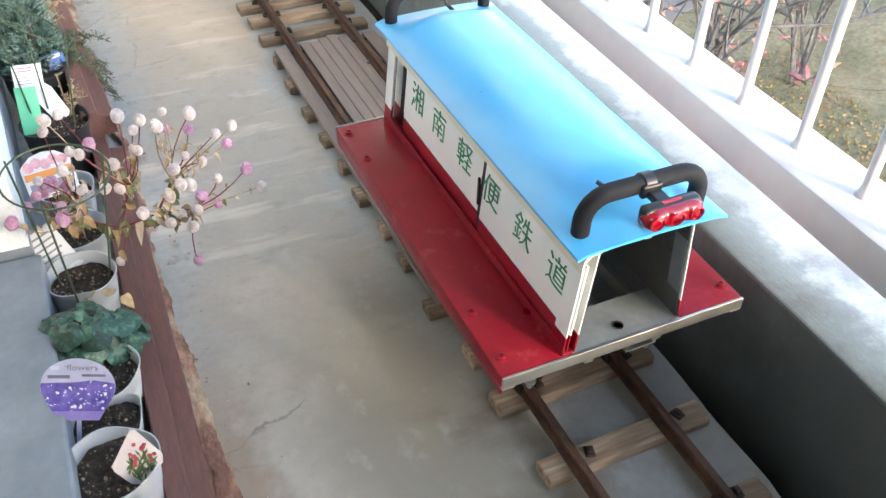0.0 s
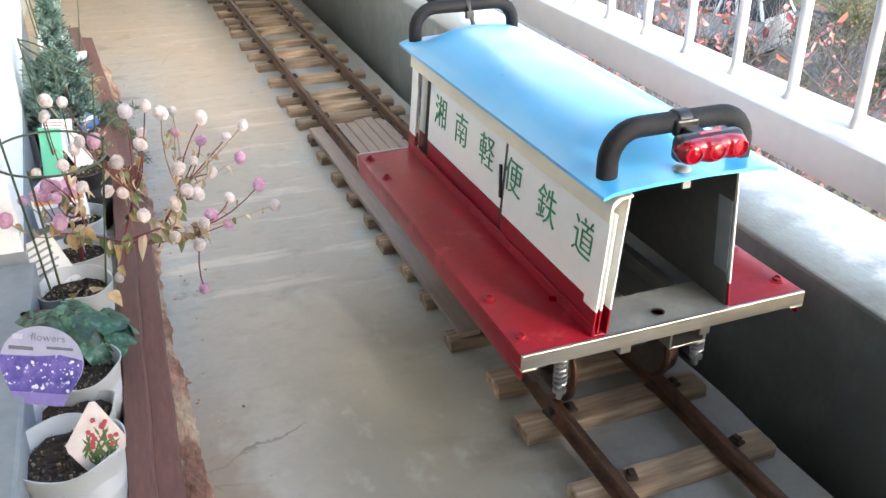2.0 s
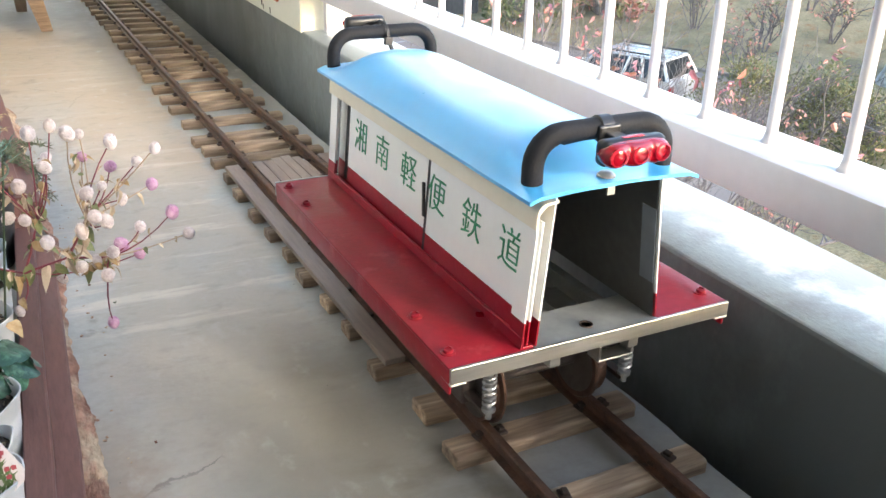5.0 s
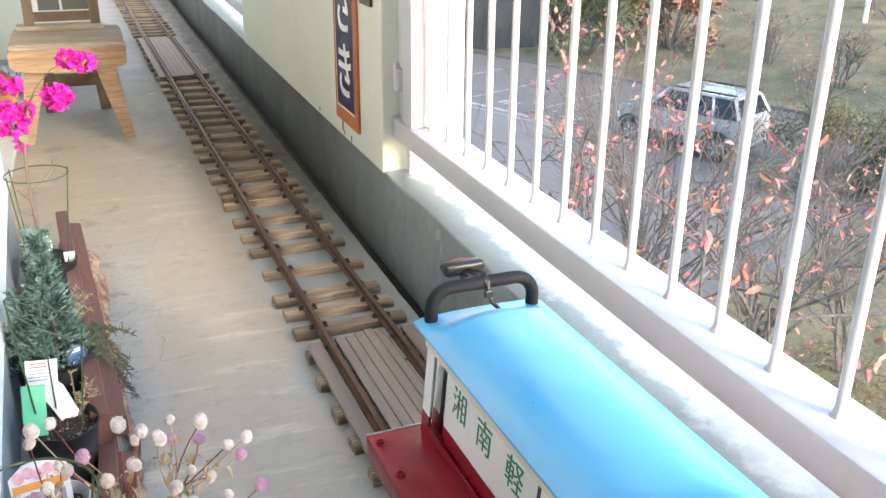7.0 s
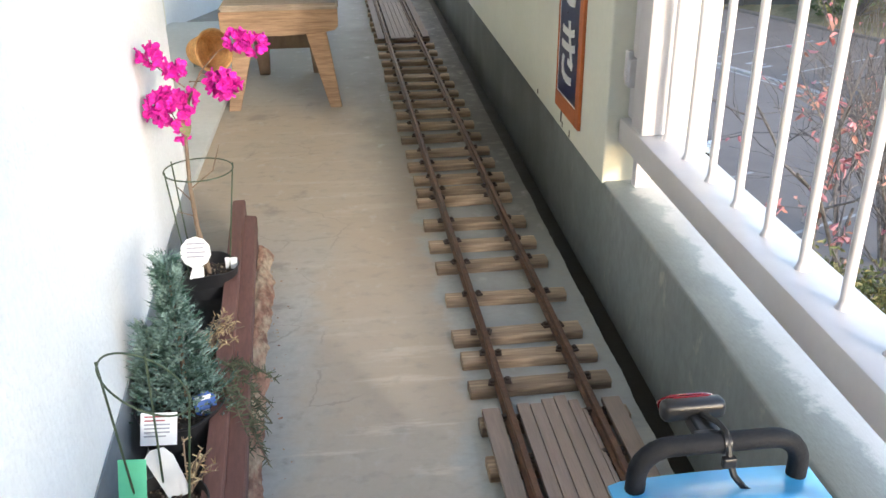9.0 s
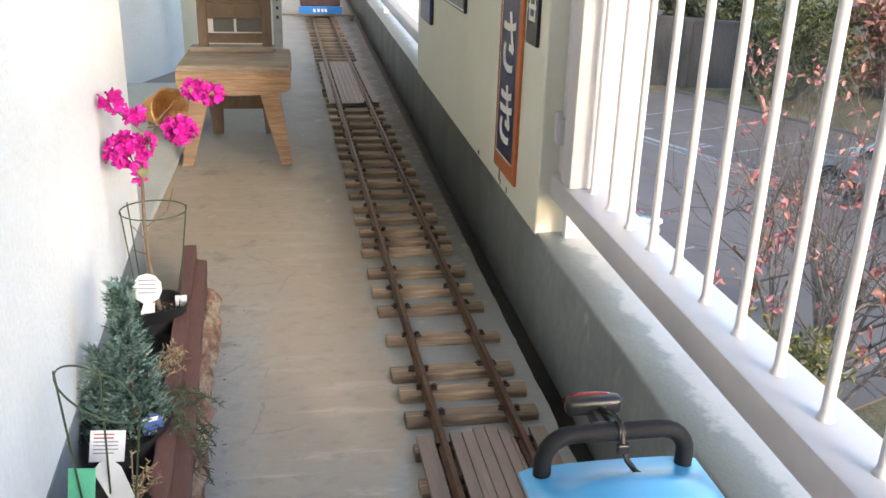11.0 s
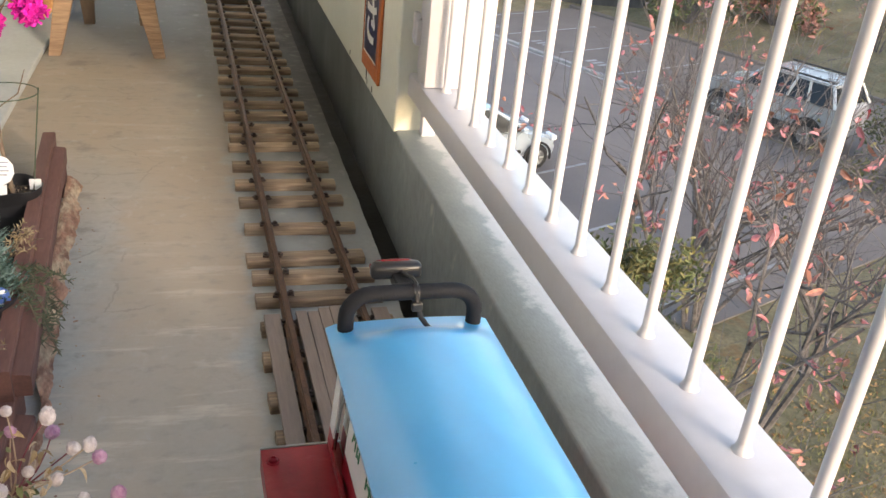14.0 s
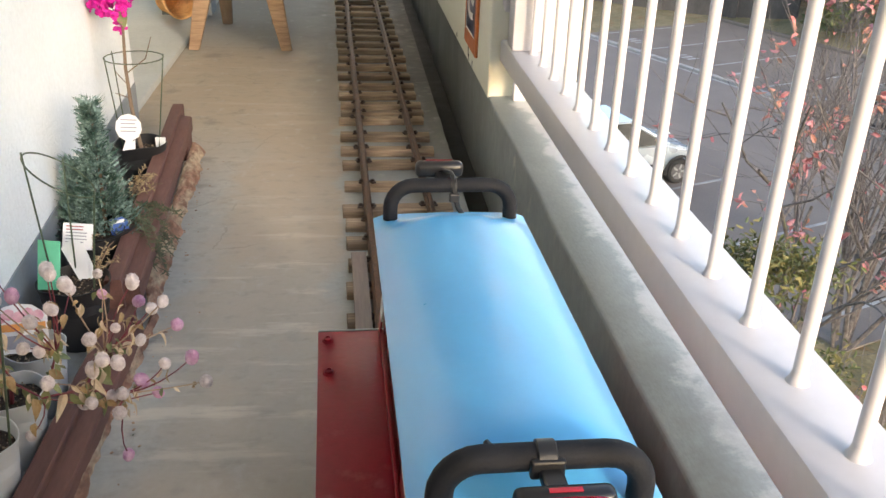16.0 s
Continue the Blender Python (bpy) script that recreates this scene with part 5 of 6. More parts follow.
bm = bmesh.new()
for a, b in links:
    p, q = Vector((0.024, -0.03, 0.132)) if a is None else joints[a], joints[b]
    mid = (p + q) / 2 + Vector((rp.uniform(-.006, .006), rp.uniform(-.006, .006), rp.uniform(-.006, .004)))
    tube(bm, [p.lerp(mid, f).lerp(mid.lerp(q, f), f) for f in (0, .2, .4, .6, .8, 1)], [0.0017, 0.0016, 0.0015, 0.0014, 0.0013, 0.0012], 6)
part("branch", bm, M["stem_red"], ama, "red branching stems", smooth=True)
for k in range(4):
    bm = bmesh.new()
    r = 0.0105
    ball(bm, (0, 0, 0), r, 16, 12, 1.08)
    for v in bm.verts:
        v.co *= 1 + 0.10 * noise.noise(v.co * 420 + Vector((k * 7, 0, 0)))
    for _ in range(70):
        d = Vector((rp.gauss(0, 1), rp.gauss(0, 1), rp.gauss(0, 1))).normalized()
        s = d.orthogonal().normalized() * 0.0011
        bm.faces.new([bm.verts.new(d * r * 0.97 + s), bm.verts.new(d * r * 0.97 - s), bm.verts.new(d * r * 1.13 + Vector((0, 0, 0.0014)))])
    M["hm%d" % k] = mesh_of("flower_head", bm, M["head_white"] if k < 2 else M["head_pink"])
M["leaf_pale"] = surf("pale_dry_leaf", (0.50, 0.40, 0.28), (0.64, 0.56, 0.45), 40, 0.8, 0.3, grain=160, spread=0.15, rnd=0.2)
M["leaf_oliveg"] = surf("yellow_green_leaf", (0.13, 0.165, 0.06), (0.27, 0.27, 0.14), 40, 0.6, 0.2, grain=160, spread=0.15, rnd=0.2)
amb = leaf_mesh("leaf", 0.015, 0.009, M["leaf_dry"], 0.4, 0.7, 0.8)
M["stem_pale"] = surf("pale_stalk", (0.30, 0.20, 0.14), (0.42, 0.32, 0.22), 30, 0.7, 0.1, grain=90)
aml = leaf_mesh("leaf", 0.017, 0.0070, M["leaf_pale"], 0.9, 0.9, 0.9)
amg = leaf_mesh("leaf", 0.021, 0.0105, M["leaf_oliveg"], 0.3, 0.3, 0.8)
for i, hd in enumerate(HEADS):
    h = Vector(hd) - org
    j = min(joints, key=lambda q: (q - h).length + (0.2 if q.z > h.z else 0))
    mid = j.lerp(h, 0.45) + Vector((rp.uniform(-.014, .014), rp.uniform(-.014, .014), rp.uniform(-.020, .004)))
    part("stalk", tube(bmesh.new(), [j.lerp(mid, f).lerp(mid.lerp(h, f), f) for f in (0, .25, .5, .75, 1)], [0.0011, 0.001, 0.0009, 0.0008, 0.0008], 5), M["stem_pale"] if i % 3 == 0 else M["stem_red"], ama)
    s = rp.uniform(0.52, 0.80)
    part("flower_head", M["hm%d" % ((2 if i in PINK else 0) + i % 2)], None, ama, m=Matrix.Translation(h) @ pose(0, 0, 0, rp.uniform(0, 40), rp.uniform(0, 40), rp.uniform(0, 360)) @ Matrix.Diagonal((s, s, s * rp.uniform(0.95, 1.3), 1)))
    for _ in range(4):
        q = j.lerp(h, rp.uniform(0.0, 0.85)) + Vector((rp.uniform(-.004, .004), rp.uniform(-.004, .004), 0))
        part("leaf", rp.choice((aml, aml, amg, amb, amb)), None, ama, m=Matrix.Translation(q) @ pose(0, 0, 0, rp.uniform(-80, 20), rp.uniform(-40, 40), rp.uniform(0, 360)) @ Matrix.Scale(rp.uniform(0.45, 1.05), 4))


for k in range(46):
    a, b = rp.choice(links)
    p = Vector((0.024, -0.03, 0.132)) if a is None else joints[a]
    q = p.lerp(joints[b], rp.uniform(0.15, 1.0)) + Vector((rp.uniform(-.004, .004), rp.uniform(-.004, .004), rp.uniform(-.004, .002)))
    part("leaf", rp.choice((aml, amg, amg, amb)), None, ama, m=Matrix.Translation(q) @ pose(0, 0, 0, rp.uniform(-95, -10), rp.uniform(-40, 40), rp.uniform(0, 360)) @ Matrix.Scale(rp.uniform(0.7, 1.7), 4))

# small blue conifer: short scaly sprays round a stem
def conifer(p, cx, cy, z0, z1, r0, n, seed):
    rr = random.Random(seed)
    c = part("conifer", tube(bmesh.new(), [(cx, cy, z0 - 0.02), (cx + 0.004, cy, (z0 + z1) / 2), (cx + 0.002, cy, z1)], [0.004, 0.003, 0.0012], 7), M["stem_brown"], p, "small blue-green conifer")
    bm = bmesh.new()
    for _ in range(n):
        f = rr.random() ** 1.25
        z = z0 + (z1 - z0) * f
        a = rr.uniform(0, 6.283)
        env = r0 * (0.34 * (1 - f) ** 0.6 + 0.66 * min(max((0.66 - f) / 0.42, 0), 1)) * rr.uniform(0.5, 1.05) * (1 + 0.75 * noise.noise((2.2 * math.cos(a), 2.2 * math.sin(a), z * 26 + seed))) + 0.005
        d = Vector((math.cos(a), math.sin(a), rr.uniform(0.5, 1.1))).normalized()
        o = Vector((cx, cy, z)) + Vector((math.cos(a), math.sin(a), 0)) * env * rr.uniform(0.25, 0.9)
        ln = rr.uniform(0.012, 0.028)
        for k in range(4):
            s = (d.orthogonal().normalized() * rr.uniform(-1, 1) + d.cross(d.orthogonal()).normalized() * rr.uniform(-1, 1))
            q = o + d * ln * k / 4
            tip = q + (d * 0.7 + s * 0.75).normalized() * rr.uniform(0.005, 0.009)
            w = d.cross(s).normalized() * 0.0019
            bm.faces.new([bm.verts.new(q - w), bm.verts.new(q + w), bm.verts.new(tip)])
        w = d.orthogonal().normalized() * 0.0011
        bm.faces.new([bm.verts.new(o - w), bm.verts.new(o + w), bm.verts.new(o + d * ln * 1.25)])
    part("foliage", bm, M["conifer"], c)


conifer(p8, 0.006, 0.02, 0.092, 0.318, 0.059, 1500, 5)
conifer(p8, -0.034, 0.02, 0.092, 0.215, 0.050, 620, 6)


def herb(p, base, tips, n_leaf, material, seed, leaf_len=0.010):
    rr = random.Random(seed)
    h = part("herb", tube(bmesh.new(), [base, Vector(base) + Vector((0.002, 0, 0.01))], 0.002, 5), M["stem_brown"], p, "straggling dull green plant")
    bm, bl = bmesh.new(), bmesh.new()
    for tp in tips:
        a, b = Vector(base), Vector(tp)
        mid = (a + b) / 2 + Vector((0, 0, 0.025))
        pts = [a.lerp(mid, f).lerp(mid.lerp(b, f), f) for f in (0, .2, .4, .6, .8, 1)]
        tube(bm, pts, [0.0012] * 5 + [0.0006], 4)
        for _ in range(n_leaf):
            f = rr.uniform(0.25, 1)
            q = a.lerp(mid, f).lerp(mid.lerp(b, f), f)
            d = Vector((rr.gauss(0, 1), rr.gauss(0, 1), rr.gauss(0.2, 0.7))).normalized()
            w = d.orthogonal().normalized() * 0.0012
            t = q + d * leaf_len * rr.uniform(0.6, 1.2)
            bl.faces.new([bl.verts.new(q - w), bl.verts.new(q + w), bl.verts.new(t + w * 0.4), bl.verts.new(t - w * 0.4)])
    tagged(part("twig_growth", bm, M["stem_brown"], h), kind="stuff")
    part("foliage", bl, material, h)


herb(p9, (0.006, 0.0, 0.075), [(0.080 + rp.uniform(-.03, .035), -0.14 + rp.uniform(-.10, .08), 0.055 + rp.uniform(-.02, .05)) for _ in range(30)], 60, M["herb"], 7, 0.013)
herb(p9, (-0.004, 0.02, 0.075), [(0.03 + rp.uniform(-.03, .03), 0.04 + rp.uniform(-.06, .06), 0.10 + rp.uniform(-.01, .05)) for _ in range(14)], 14, M["leaf_dry"], 8)
herb(p7, (0.025, 0.03, 0.09), [(0.05 + rp.uniform(-.03, .02), 0.08 + rp.uniform(-.08, .05), 0.12 + rp.uniform(-.02, .05)) for _ in range(9)], 8, M["leaf_dry"], 9)

# bougainvillea
bou = part("bougainvillea", tube(bmesh.new(), [(0.002, 0, 0.095), (-0.010, 0.002, 0.20), (-0.012, 0.0, 0.28), (-0.008, 0, 0.36), (0.006, 0.002, 0.43), (0.030, 0.004, 0.475), (0.062, 0.006, 0.508)],
                                 [0.0046, 0.0042, 0.0036, 0.0029, 0.0021, 0.0014, 0.0009], 8), M["stem_brown"], p10, "bougainvillea with magenta bracts on bare stems", smooth=True)
for pts in ([(-0.008, 0, 0.36), (-0.026, 0, 0.41)], [(0.002, 0.002, 0.45), (-0.03, 0.004, 0.478), (-0.060, 0.0, 0.505)], [(-0.010, 0, 0.27), (0.03, 0.004, 0.30), (0.045, 0.006, 0.345)],
            [(-0.008, 0, 0.24), (-0.035, 0.004, 0.272)], [(-0.008, 0, 0.215), (-0.04, 0.004, 0.225)], [(0.03, 0.004, 0.475), (0.06, 0.0, 0.462)], [(0.01, 0.002, 0.46), (0.04, -0.004, 0.462)]):
    part("twig", tube(bmesh.new(), pts, [0.0014] * (len(pts) - 1) + [0.0008], 5), M["stem_brown"], bou)
def bract_flower(seed):
    """Three crinkled bracts in a cup."""
    rr, bm = random.Random(seed), bmesh.new()
    for k in range(3):
        m = Matrix.Rotation(k * 2.094 + rr.uniform(-.3, .3), 4, "Z") @ Matrix.Rotation(radians(rr.uniform(35, 65)), 4, "X")
        rows = []
        for i in range(5):
            f = i / 4
            w = 0.0068 * math.sin(math.pi * (0.12 + 0.80 * f)) ** 0.8
            rows.append([bm.verts.new(m @ Vector((w * u, 0.015 * f, 0.0020 * math.sin(7 * f + 5 * u + seed + k) + 0.004 * u * u * (1 - f)))) for u in (-1, -0.45, 0.0, 0.45, 1)])
        for a, b in zip(rows, rows[1:]):
            for q in range(4):
                bm.faces.new((a[q], a[q + 1], b[q + 1], b[q]))
    return mesh_of("bract", bm, M["magenta"], True)


brs = [bract_flower(k) for k in range(5)]
for (cx, cy, cz), rad, n in (((-0.030, -0.004, 0.418), 0.034, 58), ((0.002, -0.004, 0.430), 0.017, 12), ((0.066, -0.002, 0.456), 0.026, 36), ((0.098, 0.004, 0.526), 0.017, 17), ((0.124, 0.004, 0.522), 0.015, 13),
                             ((-0.046, 0.0, 0.506), 0.017, 14), ((-0.012, 0.0, 0.482), 0.014, 11), ((-0.016, 0, 0.368), 0.006, 4)):
    for k in range(n):
        up = 1 - 2 * (k + 0.5) / n
        a = k * 2.39996 + rp.uniform(-0.3, 0.3)
        d = Vector((math.sqrt(1 - up * up) * math.cos(a), math.sqrt(1 - up * up) * math.sin(a), up * 0.85))
        q = Vector((cx, cy, cz)) + d * rad * rp.uniform(0.48, 0.98)
        part("bract", brs[k % 5], None, bou, m=Matrix.Translation(q) @ d.to_track_quat("Z", "Y").to_matrix().to_4x4() @ pose(0, 0, 0, rp.uniform(-25, 25), rp.uniform(-25, 25), rp.uniform(0, 360)) @ Matrix.Scale(rp.uniform(0.75, 1.1), 4))
part("twig", tube(bmesh.new(), [(0.062, 0.006, 0.508), (0.088, 0.004, 0.520), (0.115, 0.004, 0.524)], 0.0009, 5), M["stem_brown"], bou)
part("leaf", leaf_mesh("leaf", 0.036, 0.026, M["leaf_oliveg"], 0.2, 0.3, 0.7), None, bou, m=pose(-0.008, -0.006, 0.402, -75, 10, 175), label="single green leaf")

# ---- stool, frame, wicker pot ----
st = thing("stool", "rustic oak stool with thick seat and splayed legs", "stool", pose(0.01, 3.80, 0))
bm = bmesh.new()
box(bm, -0.185, 0.187, -0.20, 0.20, 0.316, 0.334)
bmesh.ops.bevel(bm, geom=list(bm.edges), offset=0.006, segments=2, affect="EDGES")
part("seat", bm, M["weathered"], st, "weathered grey seat boards")
bm = bmesh.new()
extrude_y(bm, [(-0.170, 0.248), (-0.10, 0.240), (0.0, 0.236), (0.11, 0.240), (0.175, 0.250), (0.187, 0.262), (0.187, 0.3155), (-0.187, 0.3155), (-0.187, 0.262)], -0.198, -0.168)
part("apron", bm, M["stool"], st, "oak apron with a curved lower edge")
bm = bmesh.new()
extrude_y(bm, [(-0.187, 0.255), (0.187, 0.255), (0.187, 0.3155), (-0.187, 0.3155)], 0.168, 0.198)
part("apron", bm, M["weathered"], st)
for sx in (-1, 1):
    for sy in (-1, 1):
        bm = bmesh.new()
        a, b = (sx * 0.098, sy * 0.150, 0.316), (sx * (0.166 if sy < 0 else 0.10), sy * 0.205 if sy < 0 else 0.26, 0.0)
        vs = []
        for (x, y, z), w in ((a, 0.038), (b, 0.019)):
            for dx, dy in ((-w, -0.014), (w, -0.014), (w, 0.014), (-w, 0.014)):
                vs.append(bm.verts.new((x + dx, y + dy, z)))
        for q in ((0, 1, 2, 3), (7, 6, 5, 4), (4, 5, 1, 0), (5, 6, 2, 1), (6, 7, 3, 2), (7, 4, 0, 3)):
            bm.faces.new([vs[i] for i in q])
        bmesh.ops.recalc_face_normals(bm, faces=list(bm.faces))
        bmesh.ops.bevel(bm, geom=list(bm.edges), offset=0.002, segments=1, affect="EDGES")
        part("leg", bm, M["stool"] if sy < 0 else M["dark_wood"], st)

# added board whose dark wood stands for the shade under the seat
part("stretcher", boxes((-0.095, 0.095, 0.175, 0.195, 0.112, 0.160), bevel=0.002), M["dark_wood"], st, "added dark board standing for the shade under the seat")

fr = thing("wooden_window_frame", "dark weathered wooden frame with two small panes, standing on the stool", "wooden frame", pose(0.005, 3.945, 0.3345))
part("base", boxes((-0.165, 0.135, -0.03, 0.045, 0, 0.016), bevel=0.002), M["weathered"], fr)
for x in (-0.118, 0.108):
    part("stile", boxes((x - 0.017, x + 0.017, -0.012, 0.014, 0.016, 0.52), bevel=0.002), M["dark_wood"], fr)
for z0, z1 in ((0.028, 0.062), (0.114, 0.168), (0.45, 0.49)):
    part("rail", boxes((-0.101, 0.091, -0.010, 0.012, z0, z1), bevel=0.002), M["dark_wood"], fr)
part("muntin", boxes((-0.008, 0.0, -0.006, 0.006, 0.062, 0.114)), M["white"], fr)
part("pane_frame", boxes((-0.100, -0.082, -0.005, 0.004, 0.0625, 0.1135), (-0.0815, 0.091, -0.005, 0.004, 0.0625, 0.066)), M["white"], fr)
for x0, x1 in ((-0.0815, -0.0085), (0.0005, 0.0905)):
    part("pane", boxes((x0, x1, 0.004, 0.007, 0.0662, 0.1135)), M["kerb"], fr, "dull grey pane")
part("back_panel", boxes((-0.1005, 0.0905, 0.002, 0.008, 0.1685, 0.4495)), M["dark_wood"], fr)

wk = thing("wicker_pot", "orange wicker basket lying on its side with its mouth open", "basket", pose(-0.300, 4.03, 0.100, 80, 0, 40) @ Matrix.Scale(0.86, 4))
outer = [(0.056 + 0.026 * k / 40 + 0.0016 * math.sin(2.4 * k), -0.055 + 0.120 * k / 40) for k in range(41)]
inner_ = [(0.050 + 0.024 * k / 20 + 0.0014 * math.sin(2.4 * k), -0.047 + 0.112 * k / 20) for k in range(21)]
bm = lathe(bmesh.new(), [(0, -0.057)] + outer + [(0.088, 0.068), (0.090, 0.076), (0.085, 0.081), (0.077, 0.074)] + inner_[::-1] + [(0, -0.047)], 36, wobble=0.012)
part("body", bm, M["terracotta"], wk, smooth=True)
rim = [(0.0875 * math.cos(a), 0.0875 * math.sin(a), 0.077) for a in (2 * math.pi * k / 48 for k in range(49))]
part("rim", tube(bmesh.new(), rim, 0.0065, 8, caps=False), M["terracotta"], wk, smooth=True)
cl = thing("plant_tray", "dull grey tray of dried stems beside the stool", "tray", pose(-0.26, 4.17, 0.022))
part("tray", boxes((-0.10, 0.10, -0.06, 0.08, 0, 0.008), (-0.10, -0.094, -0.06, 0.08, 0.008, 0.05), (0.094, 0.10, -0.06, 0.08, 0.008, 0.05), (-0.094, 0.094, -0.06, -0.054, 0.008, 0.05), (-0.094, 0.094, 0.074, 0.08, 0.008, 0.05)), M["skirt"], cl)
herb(cl, (0.04, 0.0, 0.01), [(0.06 + rp.uniform(-.06, .05), rp.uniform(-.05, .05), 0.13 + rp.uniform(-.04, .05)) for _ in range(16)], 10, M["leaf_dry"], 12, 0.014)

# ---- signs on the pier ----
sg = thing("station_sign", "tall navy enamel sign with white characters in a rust-orange frame", "sign", pose(0.7328, 2.674, 0.222, 0, 0, -90))
SW, SH = 0.228, 0.86
B0, B1 = -SW / 2 + 0.009, SW / 2 - 0.034
part("board", boxes((B0 + 0.003, B1 - 0.003, -0.0050, 0, 0.041, SH - 0.03), bevel=0.001), M["navy"], sg)
part("border", boxes((B0, B0 + 0.0028, -0.0056, 0, 0.038, SH - 0.028), (B1 - 0.0028, B1, -0.0056, 0, 0.038, SH - 0.028), (B0 + 0.003, B1 - 0.003, -0.0056, 0, 0.038, 0.0408)), M["sign_white"], sg)
for d in ((-SW / 2, B0 - 0.0002, 0.0, SH), (B1 + 0.0002, SW / 2, 0.0, SH), (B0, B1, 0.0, 0.0378), (B0, B1, SH - 0.0278, SH)):
    part("frame", boxes((d[0], d[1], -0.0075, 0, d[2], d[3]), bevel=0.0015), M["orange"], sg)
for ch, z in (("き", 0.137), ("さ", 0.312), ("が", 0.487), ("ち", 0.662)):
    lettering("letter", ch, 0.165, pose((B0 + B1) / 2, -0.0062, z, 90, 0, 0), M["sign_white"], sg, 0.0008, 0.014)

pl = thing("name_plate", "small black plate with white marks on the pier", "sign", pose(0.7328, 2.475, 0.57, 0, 0, -90))
part("board", boxes((-0.045, 0.045, -0.008, 0, 0, 0.42), bevel=0.001), M["black_plastic"], pl)
for z, w in ((0.05, 0.022), (0.075, 0.03), (0.10, 0.026), (0.125, 0.03), (0.17, 0.02), (0.195, 0.03), (0.22, 0.028), (0.26, 0.03), (0.29, 0.024)):
    part("mark", boxes((-w, w, -0.0095, -0.008, z, z + 0.010)), M["sign_white"], pl)
for x in (-0.024, 0.018):
    part("mark", boxes((x, x + 0.007, -0.0093, -0.008, 0.05, 0.15)), M["sign_white"], pl)
fp = thing("framed_plate", "pale framed plate hanging on the pier", "sign", pose(0.7328, 3.54, 0.545, 0, 0, -90))
part("frame", boxes((-0.25, 0.25, -0.010, 0, 0, 0.34), bevel=0.002), M["black_plastic"], fp)
part("plate", boxes((-0.238, 0.238, -0.012, -0.0102, 0.012, 0.328)), M["kerbtop"], fp)
part("rim", boxes((-0.243, 0.243, -0.0115, -0.0101, 0.006, 0.011)), M["sign_white"], fp)
hb = thing("blue_sign", "navy blue board with rounded corners on the pier", "sign", pose(0.7328, 4.12, 0.425, 0, 0, -90))
part("board", boxes((-0.135, 0.135, -0.016, 0, 0, 0.50), bevel=0.006, seg=3), M["navy"], hb)
part("mark", boxes((-0.03, 0.03, -0.0175, -0.0162, 0.10, 0.30)), M["sign_white"], hb)

# ---- blue engine at the far end of the track ----
M["engine_blue"] = surf("engine_blue", (0.02, 0.18, 0.52), (0.03, 0.22, 0.58), 12, 0.4, 0.05, grain=60)
M["maroon"] = surf("maroon_paint", (0.035, 0.016, 0.018), (0.075, 0.028, 0.03), 12, 0.5, 0.1, grain=60)
en = thing("model_locomotive", "small blue and maroon model locomotive on the rails", "locomotive", TRACK @ pose(0, 7.75, 0))
part("buffer_beam", boxes((-0.165, 0.165, 0, 0.02, 0.042, 0.104), bevel=0.003), M["engine_blue"], en)
for x in (-0.05, -0.018, 0.012, 0.038):
    part("mark", boxes((x - 0.008, x + 0.010, -0.002, -0.0003, 0.062, 0.086)), M["sign_white"], en)
part("body", boxes((-0.155, 0.155, 0.02, 0.62, 0.100, 0.23), bevel=0.012), M["maroon"], en)
part("frame", boxes((-0.05, 0.05, 0.02, 0.62, 0.055, 0.100)), M["dark_metal"], en)
part("cover", lathe(bmesh.new(), [(0, -0.01), (0.075, -0.01), (0.08, 0.0), (0.08, 0.4), (0, 0.41)], 24, pose(0.055, 0.05, 0.245, -90, 0, 0)), M["skirt"], en, "grey round boiler cover", smooth=True)
part("tank", boxes((-0.15, -0.04, 0.03, 0.35, 0.23, 0.33), bevel=0.01), M["maroon"], en)
for y in (0.08, 0.5):
    for s in (-1, 1):
        part("wheel", lathe(bmesh.new(), [(0, -0.008), (0.038, -0.008), (0.042, 0.004), (0.046, 0.006), (0.044, 0.009), (0, 0.009)], 24, pose(s * 0.0655, y, 0.0795, 0, -90 * s, 0)), M["steel"], en, smooth=True)
solid("buffer_plank", boxes((0.02, 0.66, 7.70, 7.72, 0.0385, 0.050), (0.04, 0.07, 7.70, 7.72, 0.0, 0.0385), (0.62, 0.65, 7.70, 7.72, 0, 0.0385)), M["stem_brown"], "thin brown plank laid across the track end", "plank", kind="")

# ---- outside ----
GROUND = -5.6
OUT = pose(10.63, 22.685, GROUND, 0, 0, -37.4)
BAY = OUT @ pose(0, 1.4, 0, 0, 0, -29.5)
INV = BAY.inverted()


def rise(x, y):
    """The ground's height above the parking place."""
    q = INV @ Vector((x, y, 0))
    far = max(q.y - 7.4, 0)
    side = max(q.x - 10.8, 0) * min(max((q.y + 7.0) / 4.0, 0), 1)
    h = 0.20 * far + 0.20 * side
    h = 7 * (1 - math.exp(-h / 7))
    return h + (0.12 * noise.noise((x * 0.25, y * 0.25, 0)) if far + side > 0 or q.y < -10.5 else 0)


bm = bmesh.new()
axis = sorted({round(s * v, 2) for s in (-1, 1) for v in [0.9 * i for i in range(45)] + [40.5 * 1.22 ** i for i in range(14)]})
vs = [[bm.verts.new((8 + u, 12 + v, GROUND + rise(8 + u, 12 + v) - 0.03)) for u in axis] for v in axis]
for a, b in zip(vs, vs[1:]):
    for i in range(len(axis) - 1):
        bm.faces.new((a[i], a[i + 1], b[i + 1], b[i]))
solid("ground", bm, M["grass"], "dry autumn grass ground with leaf litter", "ground", smooth=True)
